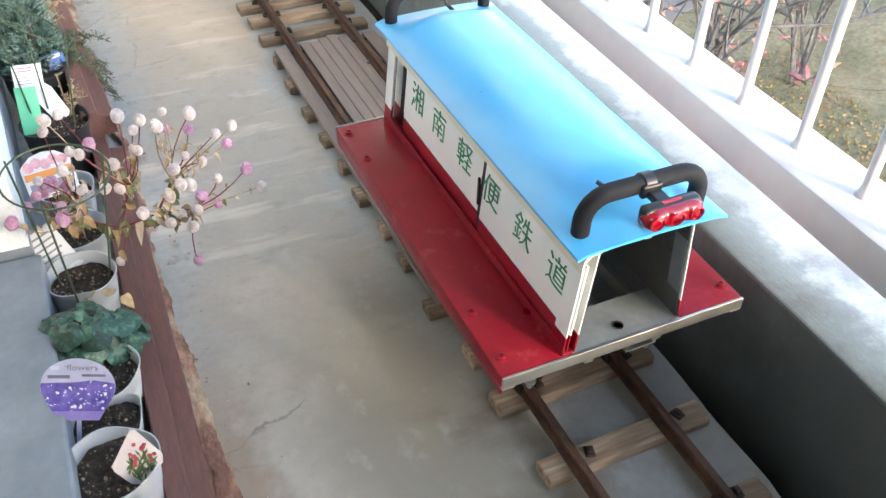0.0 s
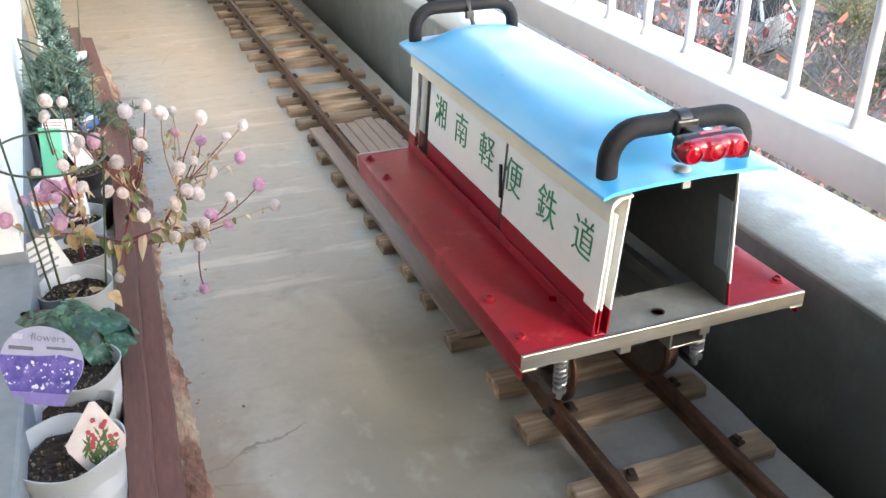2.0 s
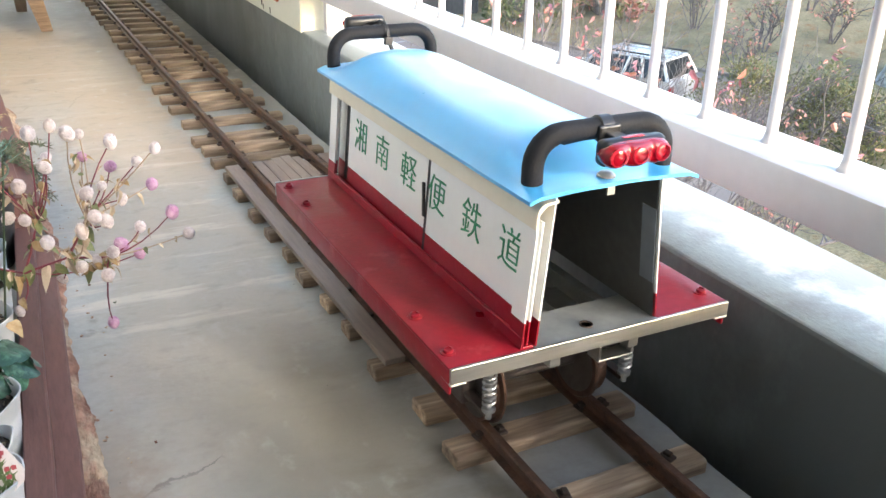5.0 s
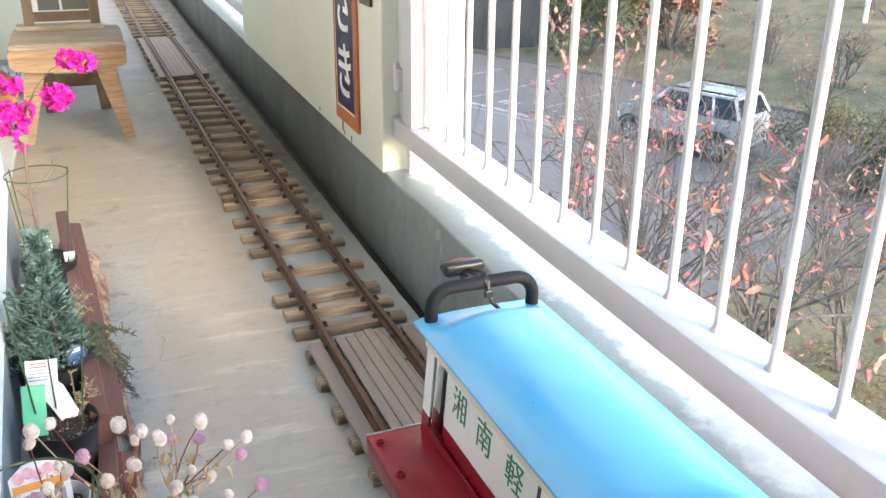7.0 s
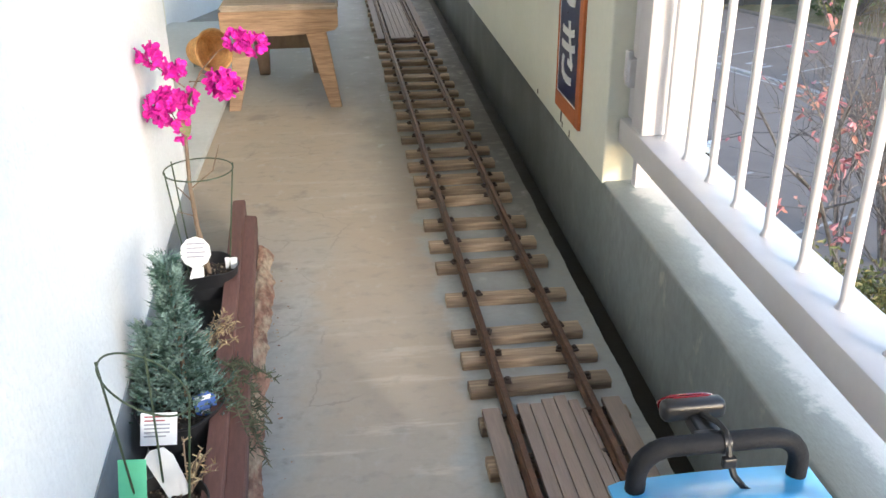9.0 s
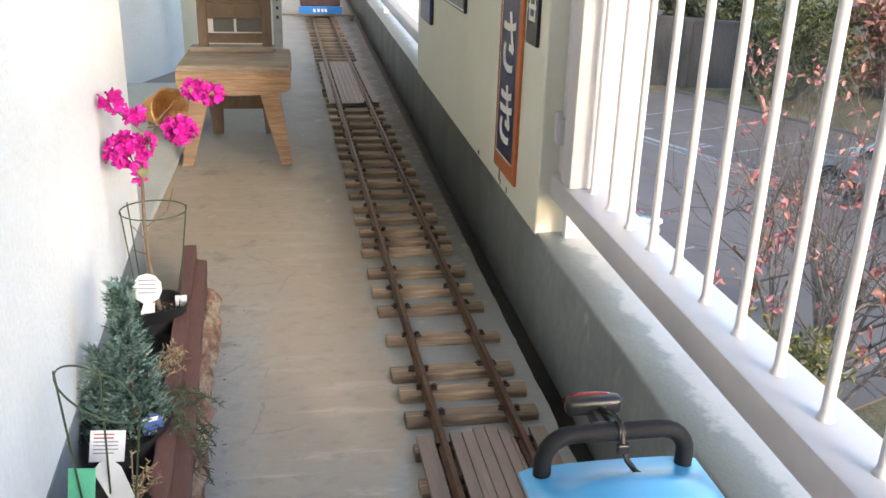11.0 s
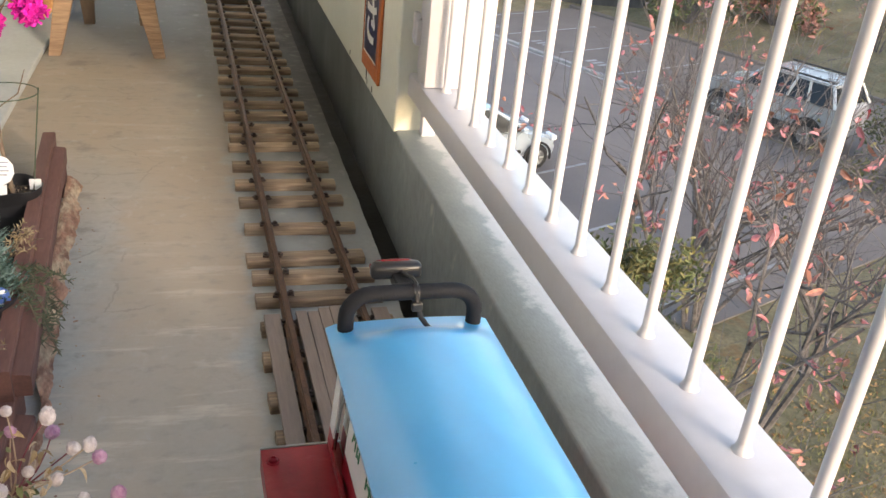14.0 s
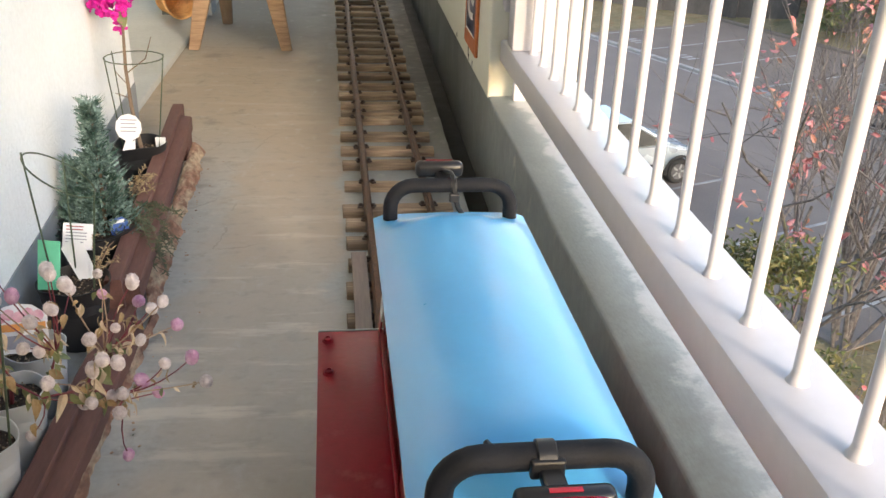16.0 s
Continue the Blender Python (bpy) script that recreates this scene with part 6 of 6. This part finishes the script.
ob = solid("road", boxes((-40, 10.8, -9.3, 0.0, -0.05, 0.0)), M["asphalt"], "grey asphalt lane below the balcony", "asphalt")
ob.matrix_world = BAY
ob = solid("road_2", boxes((-7.8, 9.4, 0.17, 6.6, -0.05, 0.004)), M["asphalt_old"], "dark older asphalt of the parking bays", "asphalt")
ob.matrix_world = BAY
lines = thing("parking_lines", "white painted parking bay lines on the asphalt", "road marking", BAY)
part("line", boxes((-30, 4.2, -0.16, -0.07, 0.0005, 0.004)), M["line"], lines)
for k in range(-3, 2):
    part("line", boxes((2.5 * k - 0.04, 2.5 * k + 0.04, 0.8, 5.0, 0.0045, 0.008)), M["line"], lines)
    for j in range(3):
        part("number_bar", boxes((1.0 + 2.5 * k + 0.26 * j, 1.14 + 2.5 * k + 0.26 * j, 0.9, 1.35, 0.0045, 0.008)), M["line"], lines)
for k in range(-8, 5):
    part("line", boxes((2.5 * k + 0.01, 2.5 * k + 0.09, -9.2, -5.7, 0.0005, 0.004)), M["line"], lines)
M["curb"] = surf("pale_curb_concrete", (0.22, 0.215, 0.205), (0.32, 0.315, 0.30), 2.5, 0.85, 0.3, grain=25, spread=0.15)
stone = mesh_of("curb_stone", boxes((0.0, 0.594, 0.0, 0.16, -0.03, 0.07), bevel=0.015, seg=1), M["curb"])
curb = thing("curb", "low pale concrete kerb stones between lane and bays", "kerb", BAY, kind="structure")
for k in range(64):
    part("curb_stone", stone, None, curb, m=pose(-34 + 0.6 * k, 0.005, 0))
bm = boxes((-8.0, 9.4, 6.6, 6.78, -0.05, 0.10), bevel=0.02)
ob = solid("curb_2", bm, M["asphalt_old"], "concrete kerb at the edge of the grass", "kerb")
ob.matrix_world = BAY
fw = thing("boundary_wall", "long dark grey concrete boundary wall", "wall", OUT)
M["old_concrete"] = surf("dark_stained_concrete", (0.040, 0.038, 0.036), (0.085, 0.078, 0.073), 1.2, 0.9, 0.4, grain=14, spread=0.2, stretch=(1, 1, 0.4))
part("wall", boxes((-40, -1.0, 12.0, 12.3, -0.2, 2.6)), M["old_concrete"], fw)
part("coping", boxes((-40, -1.0, 11.94, 12.36, 2.6, 2.72)), M["old_concrete"], fw)
for k in range(13):
    part("pier", boxes((-39.5 + 3 * k, -39.2 + 3 * k, 11.90, 11.999, -0.2, 2.6)), M["old_concrete"], fw)

M["car_silver"] = surf("silver_car_paint", (0.33, 0.335, 0.335), (0.38, 0.385, 0.385), 1, 0.28, 0.0, metal=0.3, grain=30, spread=0.02, coat=0.5)
M["car_pale"] = surf("pale_blue_car_paint", (0.44, 0.50, 0.54), (0.49, 0.55, 0.59), 1, 0.25, 0.0, metal=0.3, grain=30, spread=0.02, coat=0.5)
M["car_glass"] = glassy("dark_car_glass", (0.012, 0.015, 0.018), 0.08)
M["car_glass"].node_tree.nodes["Principled BSDF"].inputs["Coat Weight"].default_value = 0.0
M["car_glass"].node_tree.nodes["Principled BSDF"].inputs["Specular IOR Level"].default_value = 0.28
M["rim"] = surf("dull_wheel_metal", (0.10, 0.10, 0.105), (0.16, 0.16, 0.165), 8, 0.45, 0.05, metal=0.5, grain=60)
M["tyre"] = surf("tyre_rubber", (0.012, 0.012, 0.012), (0.02, 0.02, 0.02), 10, 0.8, 0.2, grain=40)


def vehicle(name, m, paint, length, width, prof, roofline, label, wheel_r, rack=False):
    """A car: x forward, built from a lower body and a glasshouse, both tapered, with wheels and trim."""
    c = thing(name, label, "car", m, "parked cars")
    bm = bmesh.new()
    hw = width / 2
    lower = [(x * length, z) for x, z in prof]
    side_ = lambda x, z: hw * (0.96 if z > 0.6 else 1.0) * (1 - 0.13 * (2 * abs(x) / length) ** 5)
    a = [bm.verts.new((x, -side_(x, z), z)) for x, z in lower]
    b = [bm.verts.new((x, side_(x, z), z)) for x, z in lower]
    k = len(lower)
    bm.faces.new(a)
    bm.faces.new(b[::-1])
    for i in range(k):
        bm.faces.new((a[(i + 1) % k], a[i], b[i], b[(i + 1) % k]))
    bmesh.ops.recalc_face_normals(bm, faces=list(bm.faces))
    bmesh.ops.bevel(bm, geom=list(bm.edges), offset=0.07, segments=3, affect="EDGES", clamp_overlap=True)
    part("body", bm, paint, c, smooth=True)
    top = [(x * length, z) for x, z in roofline]
    bm = bmesh.new()
    zlo, zhi = min(z for _, z in top), max(z for _, z in top)
    inset = lambda z: hw * (0.95 - 0.17 * (z - zlo) / (zhi - zlo))
    a = [bm.verts.new((x, -inset(z), z)) for x, z in top]
    b = [bm.verts.new((x, inset(z), z)) for x, z in top]
    k = len(top)
    bm.faces.new(a)
    bm.faces.new(b[::-1])
    for i in range(k):
        bm.faces.new((a[(i + 1) % k], a[i], b[i], b[(i + 1) % k]))
    bmesh.ops.recalc_face_normals(bm, faces=list(bm.faces))
    cabin = part("cabin_glass", bm, M["car_glass"], c, "dark car window glass")
    bm = bmesh.new()
    xs = sorted(x for x, z in top if z == zhi)
    box(bm, xs[0] - 0.04, xs[-1] + 0.04, -inset(zhi) - 0.01, inset(zhi) + 0.01, zhi - 0.02, zhi + 0.05)
    bmesh.ops.bevel(bm, geom=list(bm.edges), offset=0.03, segments=2, affect="EDGES")
    part("roof", bm, paint, c, smooth=True)
    lows = sorted(x for x, z in top if z == zlo)
    for s in (-1, 1):
        for xa, xb in ((lows[0], xs[0]), (lows[-1], xs[-1]), ((lows[0] + lows[-1]) / 2, (xs[0] + xs[-1]) / 2), (lows[0] * 0.62 + lows[-1] * 0.05, xs[0] * 0.62 + xs[-1] * 0.05)):
            part("pillar", tube(bmesh.new(), [(xa, s * (inset(zlo) - 0.006), zlo), (xb, s * (inset(zhi) - 0.012), zhi)], 0.042, 8), paint, c, smooth=True)
        for x in (-length * 0.32, length * 0.345):
            w = part("wheel", lathe(bmesh.new(), [(0, -0.10), (wheel_r * 0.9, -0.10), (wheel_r, -0.07), (wheel_r, 0.07), (wheel_r * 0.92, 0.10), (wheel_r * 0.66, 0.10), (wheel_r * 0.62, 0.085), (0, 0.08)], 24, pose(x, s * (hw - 0.09), wheel_r, -90 * s, 0, 0)), M["tyre"], c, smooth=True)
            part("rim", lathe(bmesh.new(), [(0, 0.11), (wheel_r * 0.2, 0.105), (wheel_r * 0.55, 0.088), (wheel_r * 0.63, 0.10), (wheel_r * 0.63, 0.08)], 16, pose(x, s * (hw - 0.09), wheel_r, -90 * s, 0, 0)), M["rim"], w, smooth=True)
            spoke = boxes((wheel_r * 0.16, wheel_r * 0.56, -0.022, 0.022, 0.106, 0.112))
            for k in range(5):
                part("hub_spoke", spoke.copy(), M["spring"], w, m=pose(x, s * (hw - 0.09), wheel_r, -90 * s, 0, 0) @ pose(0, 0, 0, 0, 0, 72 * k))
            ring = [(x + wheel_r * 1.17 * math.cos(u), s * (hw + 0.004), wheel_r + wheel_r * 1.17 * math.sin(u)) for u in (math.pi * (k - 1) / 18 for k in range(21))]
            part("wheel_arch", tube(bmesh.new(), ring, 0.030, 6), M["tyre"], c, "dark wheel arch", smooth=True)
        part("mirror", boxes((length * 0.20, length * 0.24, s * (hw + 0.05) - 0.07, s * (hw + 0.05) + 0.07, zlo + 0.02, zlo + 0.11), bevel=0.03), paint, c, smooth=True)
        part("headlight", boxes((length * 0.455, length * 0.488, s * hw * 0.72 - 0.16, s * hw * 0.72 + 0.16, 0.62, 0.74), bevel=0.03), M["sign_white"], c)
        part("tail_light", boxes((-length * 0.492, -length * 0.47, s * hw * 0.82 - 0.09, s * hw * 0.82 + 0.09, 0.75, 1.0), bevel=0.02), M["red_lens"], c)
        part("sill_trim", boxes((-length * 0.22, length * 0.22, s * hw - 0.02, s * hw + 0.02, 0.42, 0.50), bevel=0.01), M["tyre"], c)
        part("lower_cladding", boxes((-length * 0.20, length * 0.215, s * hw - 0.012, s * hw + 0.012, prof[0][1] + 0.01, prof[0][1] + 0.16), bevel=0.008), M["tyre"], c, "dark lower cladding") if rack else None
        if rack:
            part("roof_rack", tube(bmesh.new(), [(xs[0], s * inset(zhi) * 0.9, zhi + 0.10), (xs[-1], s * inset(zhi) * 0.9, zhi + 0.10)], 0.025, 6), M["tyre"], c)
    return c


suv_prof = [(-0.49, 0.35), (0.49, 0.35), (0.50, 0.78), (0.47, 1.0), (0.22, 1.12), (-0.48, 1.16), (-0.50, 0.80)]
suv_top = [(-0.46, 1.08), (0.21, 1.06), (0.10, 1.62), (-0.40, 1.64)]
suv_top = [(x, 1.12 if z < 1.2 else 1.56) for x, z in suv_top]
vehicle("off_road_car", pose(14.43, 19.28, GROUND, 0, 0, 114), M["car_silver"], 3.75, 1.66, suv_prof, suv_top, "silver off-road car with a roof rack, parked", 0.35, True)
hat_prof = [(-0.49, 0.24), (0.48, 0.24), (0.50, 0.52), (0.47, 0.70), (0.25, 0.93), (-0.46, 0.98), (-0.50, 0.62)]
hat_top = [(-0.47, 0.92), (0.26, 0.92), (0.03, 1.40), (-0.34, 1.40)]
vehicle("hatchback_car", pose(5.63, 17.03, GROUND, 0, 0, 14) @ Matrix.Scale(0.92, 4), M["car_pale"], 3.7, 1.62, hat_prof, hat_top, "pale silver-blue hatchback car, parked", 0.29)

# ---- shrubs and trees ----
M["bark"] = surf("grey_bark", (0.060, 0.052, 0.050), (0.155, 0.138, 0.132), 12, 0.9, 0.6, grain=60, spread=0.2)
M["leaf_red"] = surf("red_autumn_leaf", (0.30, 0.075, 0.09), (0.42, 0.20, 0.205), 12, 0.6, 0.1, grain=30, spread=0.2)
M["leaf_orange"] = surf("orange_autumn_leaf", (0.30, 0.115, 0.085), (0.42, 0.22, 0.17), 12, 0.6, 0.1, grain=30, spread=0.2)
M["leaf_bush"] = surf("bush_leaf", (0.030, 0.050, 0.015), (0.11, 0.125, 0.04), 3, 0.6, 0.1, grain=30, spread=0.25)
M["leaf_olive"] = surf("olive_leaf", (0.075, 0.08, 0.022), (0.18, 0.155, 0.055), 3, 0.6, 0.1, grain=30, spread=0.25)


def leaf_at(bm, q, d, ln, wd, rr):
    """A folded oval leaf."""
    s = d.orthogonal().normalized()
    a = rr.uniform(0, 6.28)
    s = (s * math.cos(a) + d.cross(s) * math.sin(a)).normalized() * wd / 2
    up = d.cross(s).normalized() * wd * 0.22
    p0, p1, p2 = bm.verts.new(q), bm.verts.new(q + d * ln * 0.55 - up * 0.4), bm.verts.new(q + d * ln - up * 1.2)
    for sg in (-1, 1):
        e, f = bm.verts.new(q + d * ln * 0.25 + sg * s * 0.85 + up), bm.verts.new(q + d * ln * 0.68 + sg * s * 0.8 + up * 0.5)
        bm.faces.new((p0, e, f, p1))
        bm.faces.new((p1, f, p2))


def tree(name, x, y, height, spread, stems, leaves, label, seed, twig=0.35, r0=0.03, depth=4, leaf_len=0.07, category="tree", base=None, clump=1.0):
    """Stems that fork into thinner limbs and twigs; leaves: (material, share of twig ends, how many at each)."""
    rr = random.Random(seed)
    z0 = GROUND + rise(x, y) - 0.06 if base is None else base
    t = thing(name, label, category, pose(x, y, z0), "trees and shrubs")
    bm, ends = bmesh.new(), []

    def grow(p, d, ln, r, level, leafy):
        if level == 2:
            leafy = rr.random() < clump
        pts, q, dd = [p], p, d
        for _ in range(3):
            dd = (dd + Vector((rr.gauss(0, 0.16), rr.gauss(0, 0.16), rr.gauss(0.03, 0.10)))).normalized()
            q = q + dd * ln / 3
            pts.append(q)
        tube(bm, pts, [r, r * 0.88, r * 0.76, r * 0.62], 6 if level < 2 else 4, caps=False)
        if level >= depth:
            ends.append((pts[1], pts[3], dd, leafy))
            return
        for _ in range(rr.choice((2, 3, 3)) if level else 3):
            f = rr.uniform(0.35, 1.0)
            k = min(int(f * 3), 2)
            o = pts[k].lerp(pts[k + 1], f * 3 - k)
            side = Vector((rr.gauss(0, 1), rr.gauss(0, 1), rr.gauss(0.25, 0.5))).normalized()
            grow(o, (dd * 0.75 + side * spread).normalized(), ln * rr.uniform(0.55, 0.82), r * rr.uniform(0.42, 0.62), level + 1, leafy)
        ends.append((pts[2], pts[3], dd, leafy))

    for k in range(stems):
        a = rr.uniform(0, 6.283)
        lean_ = rr.uniform(0.05, 0.35) if stems > 1 else 0.05
        grow(Vector((0.12 * math.cos(a) * (stems > 1), 0.12 * math.sin(a) * (stems > 1), 0)), Vector((lean_ * math.cos(a), lean_ * math.sin(a), 1)).normalized(), height * rr.uniform(0.36, 0.46), r0 * rr.uniform(0.7, 1), 0, True)
    part("trunk", bm, M["bark"], t, smooth=True)
    for mat, share, many in leaves:
        bl = bmesh.new()
        for a, b, d, leafy in ends:
            if leafy and rr.random() < share:
                for _ in range(rr.randint(1, many)):
                    q = a.lerp(b, rr.random())
                    leaf_at(bl, q, Vector((rr.gauss(0, 1), rr.gauss(0, 1), rr.gauss(-0.6, 0.7))).normalized(), leaf_len * rr.uniform(0.6, 1.25), leaf_len * 0.5, rr)
        part("crown", bl, mat, t)
    return t


RED, ORG, BSH, OLV = M["leaf_red"], M["leaf_orange"], M["leaf_bush"], M["leaf_olive"]
tree("cherry_tree", 5.1, 8.5, 5.9, 0.7, 3, ((RED, 0.5, 4), (ORG, 0.45, 3)), "small tree with thin grey twigs and reddish leaves", 21, r0=0.055, depth=4, leaf_len=0.12, clump=0.45)
tree("cherry_tree", 3.9, 4.9, 4.3, 0.75, 4, ((RED, 0.4, 4), (ORG, 0.15, 3)), "bare shrub tree with red autumn leaves near the railing", 22, r0=0.045, depth=4, leaf_len=0.10, clump=0.6)
tree("cherry_tree", 3.0, 5.7, 4.0, 0.5, 5, ((RED, 0.4, 2),), "thin shrub with a few red leaves near the railing", 27, r0=0.018, depth=3, leaf_len=0.07, clump=0.5)
tree("cherry_tree", 5.9, 7.4, 5.4, 0.75, 3, ((RED, 0.25, 3), (ORG, 0.25, 3)), "small tree with orange and red leaves", 23, r0=0.06, depth=4, leaf_len=0.125, clump=0.45)
tree("bare_shrub", 7.2, 10.4, 5.2, 0.5, 7, ((RED, 0.5, 3), (ORG, 0.3, 3)), "leafless shrub of many upright grey stems", 24, r0=0.04, depth=4, leaf_len=0.12, category="shrub", clump=0.15)
tree("bare_shrub", 8.3, 9.0, 4.2, 0.55, 4, ((ORG, 0.5, 3), (OLV, 0.3, 2)), "leafless shrub with a few orange leaves", 25, r0=0.04, depth=3, leaf_len=0.11, category="shrub", clump=0.2)
tree("bare_shrub", 8.6, 12.6, 5.2, 0.5, 7, ((RED, 0.5, 3), (ORG, 0.5, 3)), "leafless shrub of many upright grey stems", 28, r0=0.04, depth=4, leaf_len=0.13, category="shrub", clump=0.25)
tree("bare_shrub", 9.6, 8.7, 3.4, 0.6, 6, ((ORG, 0.4, 2), (RED, 0.3, 3)), "leafless shrub of tangled grey-brown stems", 29, r0=0.035, depth=3, leaf_len=0.10, category="shrub", clump=0.12)
tree("bare_shrub", 11.2, 11.0, 3.2, 0.6, 7, ((ORG, 0.4, 3),), "leafless shrub of tangled grey-brown stems", 30, r0=0.03, depth=4, leaf_len=0.10, category="shrub", clump=0.15)


def bush(name, x, y, r, h, n, materials, label, seed, leaf_len, base=None):
    """A leafy bush: short twigs inside and many small leaves in uneven clumps."""
    rr = random.Random(seed)
    z0 = GROUND + rise(x, y) - 0.05 if base is None else base
    t = thing(name, label, "bush", pose(x, y, z0), "trees and shrubs")
    bm, bls = bmesh.new(), [bmesh.new() for _ in materials]
    clumps = []
    for _ in range(26):
        a, f = rr.uniform(0, 6.283), rr.random() ** 0.5
        z = h * rr.uniform(0.08, 0.95)
        w = r * f * math.sqrt(max(1 - ((z / h - 0.4) / 0.65) ** 2, 0.05))
        c = Vector((w * math.cos(a), w * math.sin(a), z))
        clumps.append(c)
        tube(bm, [Vector((0.05 * math.cos(a), 0.05 * math.sin(a), 0)), c * 0.6, c], [0.02, 0.014, 0.006], 5)
    for _ in range(n):
        c, k = rr.choice(clumps), rr.randrange(len(materials))
        q = c + Vector((rr.gauss(0, 1), rr.gauss(0, 1), rr.gauss(0, 0.8))) * r * 0.17
        q.z = max(q.z, 0.03)
        leaf_at(bls[k], q, Vector((rr.gauss(0, 1), rr.gauss(0, 1), rr.gauss(0.5, 0.8))).normalized(), leaf_len * rr.uniform(0.6, 1.3), leaf_len * 0.42, rr)
    part("stem_frame", bm, M["bark"], t)
    for b, mat in zip(bls, materials):
        part("crown", b, mat, t)


bush("evergreen_bush", 2.82, 4.86, 0.62, 4.32, 14000, (BSH, OLV), "green conifer-like bush below the railing", 31, 0.05)
for k, (x, y, r, h) in enumerate(((15.1, 15.3, 1.25, 2.3), (17.0, 15.2, 1.4, 2.2), (16.6, 13.4, 1.2, 1.7))):
    bush("hedge_bush", x, y, r, h * 0.85, 3600, (BSH, OLV, OLV), "low green and brown bush beside the asphalt", 40 + k, 0.10)
    tree("bare_shrub", x - 0.5, y - 0.5, h * 1.15, 0.7, 9, ((ORG, 0.2, 2),), "tangle of bare grey twigs over the low bush", 45 + k, r0=0.022, depth=4, leaf_len=0.09, category="shrub", clump=0.1)
for k, (x, y, h) in enumerate(((19.8, 20.6, 2.4), (22.4, 22.4, 2.8), (24.6, 21.6, 2.6), (22.0, 25.4, 3.0), (26.4, 24.4, 2.6))):
    tree("bare_shrub", x, y, h, 0.7, 8, ((ORG, 0.3, 2), (OLV, 0.2, 2)), "leafless brown shrub on the dry grassy bank", 95 + k, r0=0.03, depth=3, leaf_len=0.16, category="shrub", clump=0.3)
M["post_white"] = surf("white_post_paint", (0.70, 0.70, 0.68), (0.78, 0.78, 0.76), 4, 0.6, 0.05, grain=30, spread=0.05)
for x, y in ((27.78, 27.03), (29.09, 26.87)):
    g = thing("guard_post", "white painted guard post on the grassy bank", "post", pose(x, y, GROUND + rise(x, y) - 0.1), "guard posts")
    part("pole", lathe(bmesh.new(), [(0, 0), (0.09, 0), (0.09, 1.9), (0.07, 1.95), (0, 1.96)], 14), M["post_white"], g, smooth=True)
q = OUT @ Vector((1.0, 10.6, 0))
bush("hedge_bush", q.x, q.y, 1.7, 3.6, 2600, (BSH, BSH, OLV), "dark green hedge bush behind the parking bays", 50, 0.24)
q = OUT @ Vector((3.9, 11.4, 0))
bush("autumn_bush", q.x, q.y, 1.6, 3.4, 2400, (OLV, ORG, ORG), "olive and orange autumn bush behind the parked car", 51, 0.32)
for k in range(9):
    q = OUT @ Vector((-22 + 5.6 * k, 16 + 2.5 * (k % 3), 0))
    tree("bank_tree", q.x, q.y, 6.5 + (k % 3), 0.8, 2, ((ORG, 0.3, 4), (BSH, 0.9, 8), (OLV, 0.4, 5)), "autumn tree on the grassy bank", 60 + k, r0=0.12, depth=4, leaf_len=0.36)

# broad pale trunk on the bank
M["pale_bark"] = surf("mottled_pale_bark", (0.14, 0.13, 0.11), (0.34, 0.32, 0.28), 2.2, 0.9, 0.6, grain=9, spread=0.3, dist=0.03)
tk = thing("old_tree", "broad old tree with pale mottled bark on the bank", "tree", pose(24.0, 17.6, GROUND + rise(24.0, 17.6) - 0.2), "trees and shrubs")
part("trunk", lathe(bmesh.new(), [(1.25, 0.0), (1.0, 0.5), (0.85, 1.4), (0.8, 4.0), (0.7, 7.0), (0.45, 9.0), (0, 9.4)], 28, wobble=0.06), M["pale_bark"], tk, smooth=True)
for k in range(9):
    q = OUT @ Vector((-25 + 3.0 * k, 14.2 + 0.6 * (k % 2), 0))
    bush("hedge_bush", q.x, q.y, 2.1, 4.6, 2200, (BSH, BSH, OLV), "dark evergreen bush behind the boundary wall", 80 + k, 0.30)

# fallen leaves and grass blades on the ground below the balcony
M["grass_blade"] = surf("grass_blade", (0.07, 0.085, 0.02), (0.20, 0.17, 0.06), 1.5, 0.8, 0.1, grain=20, spread=0.3)
M["litter"] = surf("fallen_leaf", (0.22, 0.11, 0.04), (0.42, 0.28, 0.12), 3.0, 0.8, 0.1, grain=20, spread=0.3)
rg = random.Random(77)
for nm, mat, count, lab in (("leaf_litter", M["litter"], 6000, "fallen brown and yellow leaves on the grass"), ("grass", M["grass_blade"], 16000, "thin dry yellow-green grass blades")):
    bm = bmesh.new()
    for _ in range(count):
        x, y = rg.uniform(1.6, 10.0), rg.uniform(-1.0, 9.5)
        q = Vector((x, y, GROUND + rise(x, y) - 0.02))
        if nm == "leaf_litter":
            leaf_at(bm, q, Vector((rg.gauss(0, 1), rg.gauss(0, 1), 0.15)).normalized(), rg.uniform(0.04, 0.09), 0.04, rg)
        else:
            d = Vector((rg.gauss(0, 0.5), rg.gauss(0, 0.5), 1)).normalized()
            w = Vector((rg.uniform(-1, 1), rg.uniform(-1, 1), 0)).normalized() * 0.008
            h = rg.uniform(0.05, 0.14)
            bm.faces.new([bm.verts.new(q - w), bm.verts.new(q + w), bm.verts.new(q + d * h)])
    tagged(new(nm, mesh_of(nm, bm, mat)), lab, "grass" if nm == "grass" else "leaves", kind="stuff")
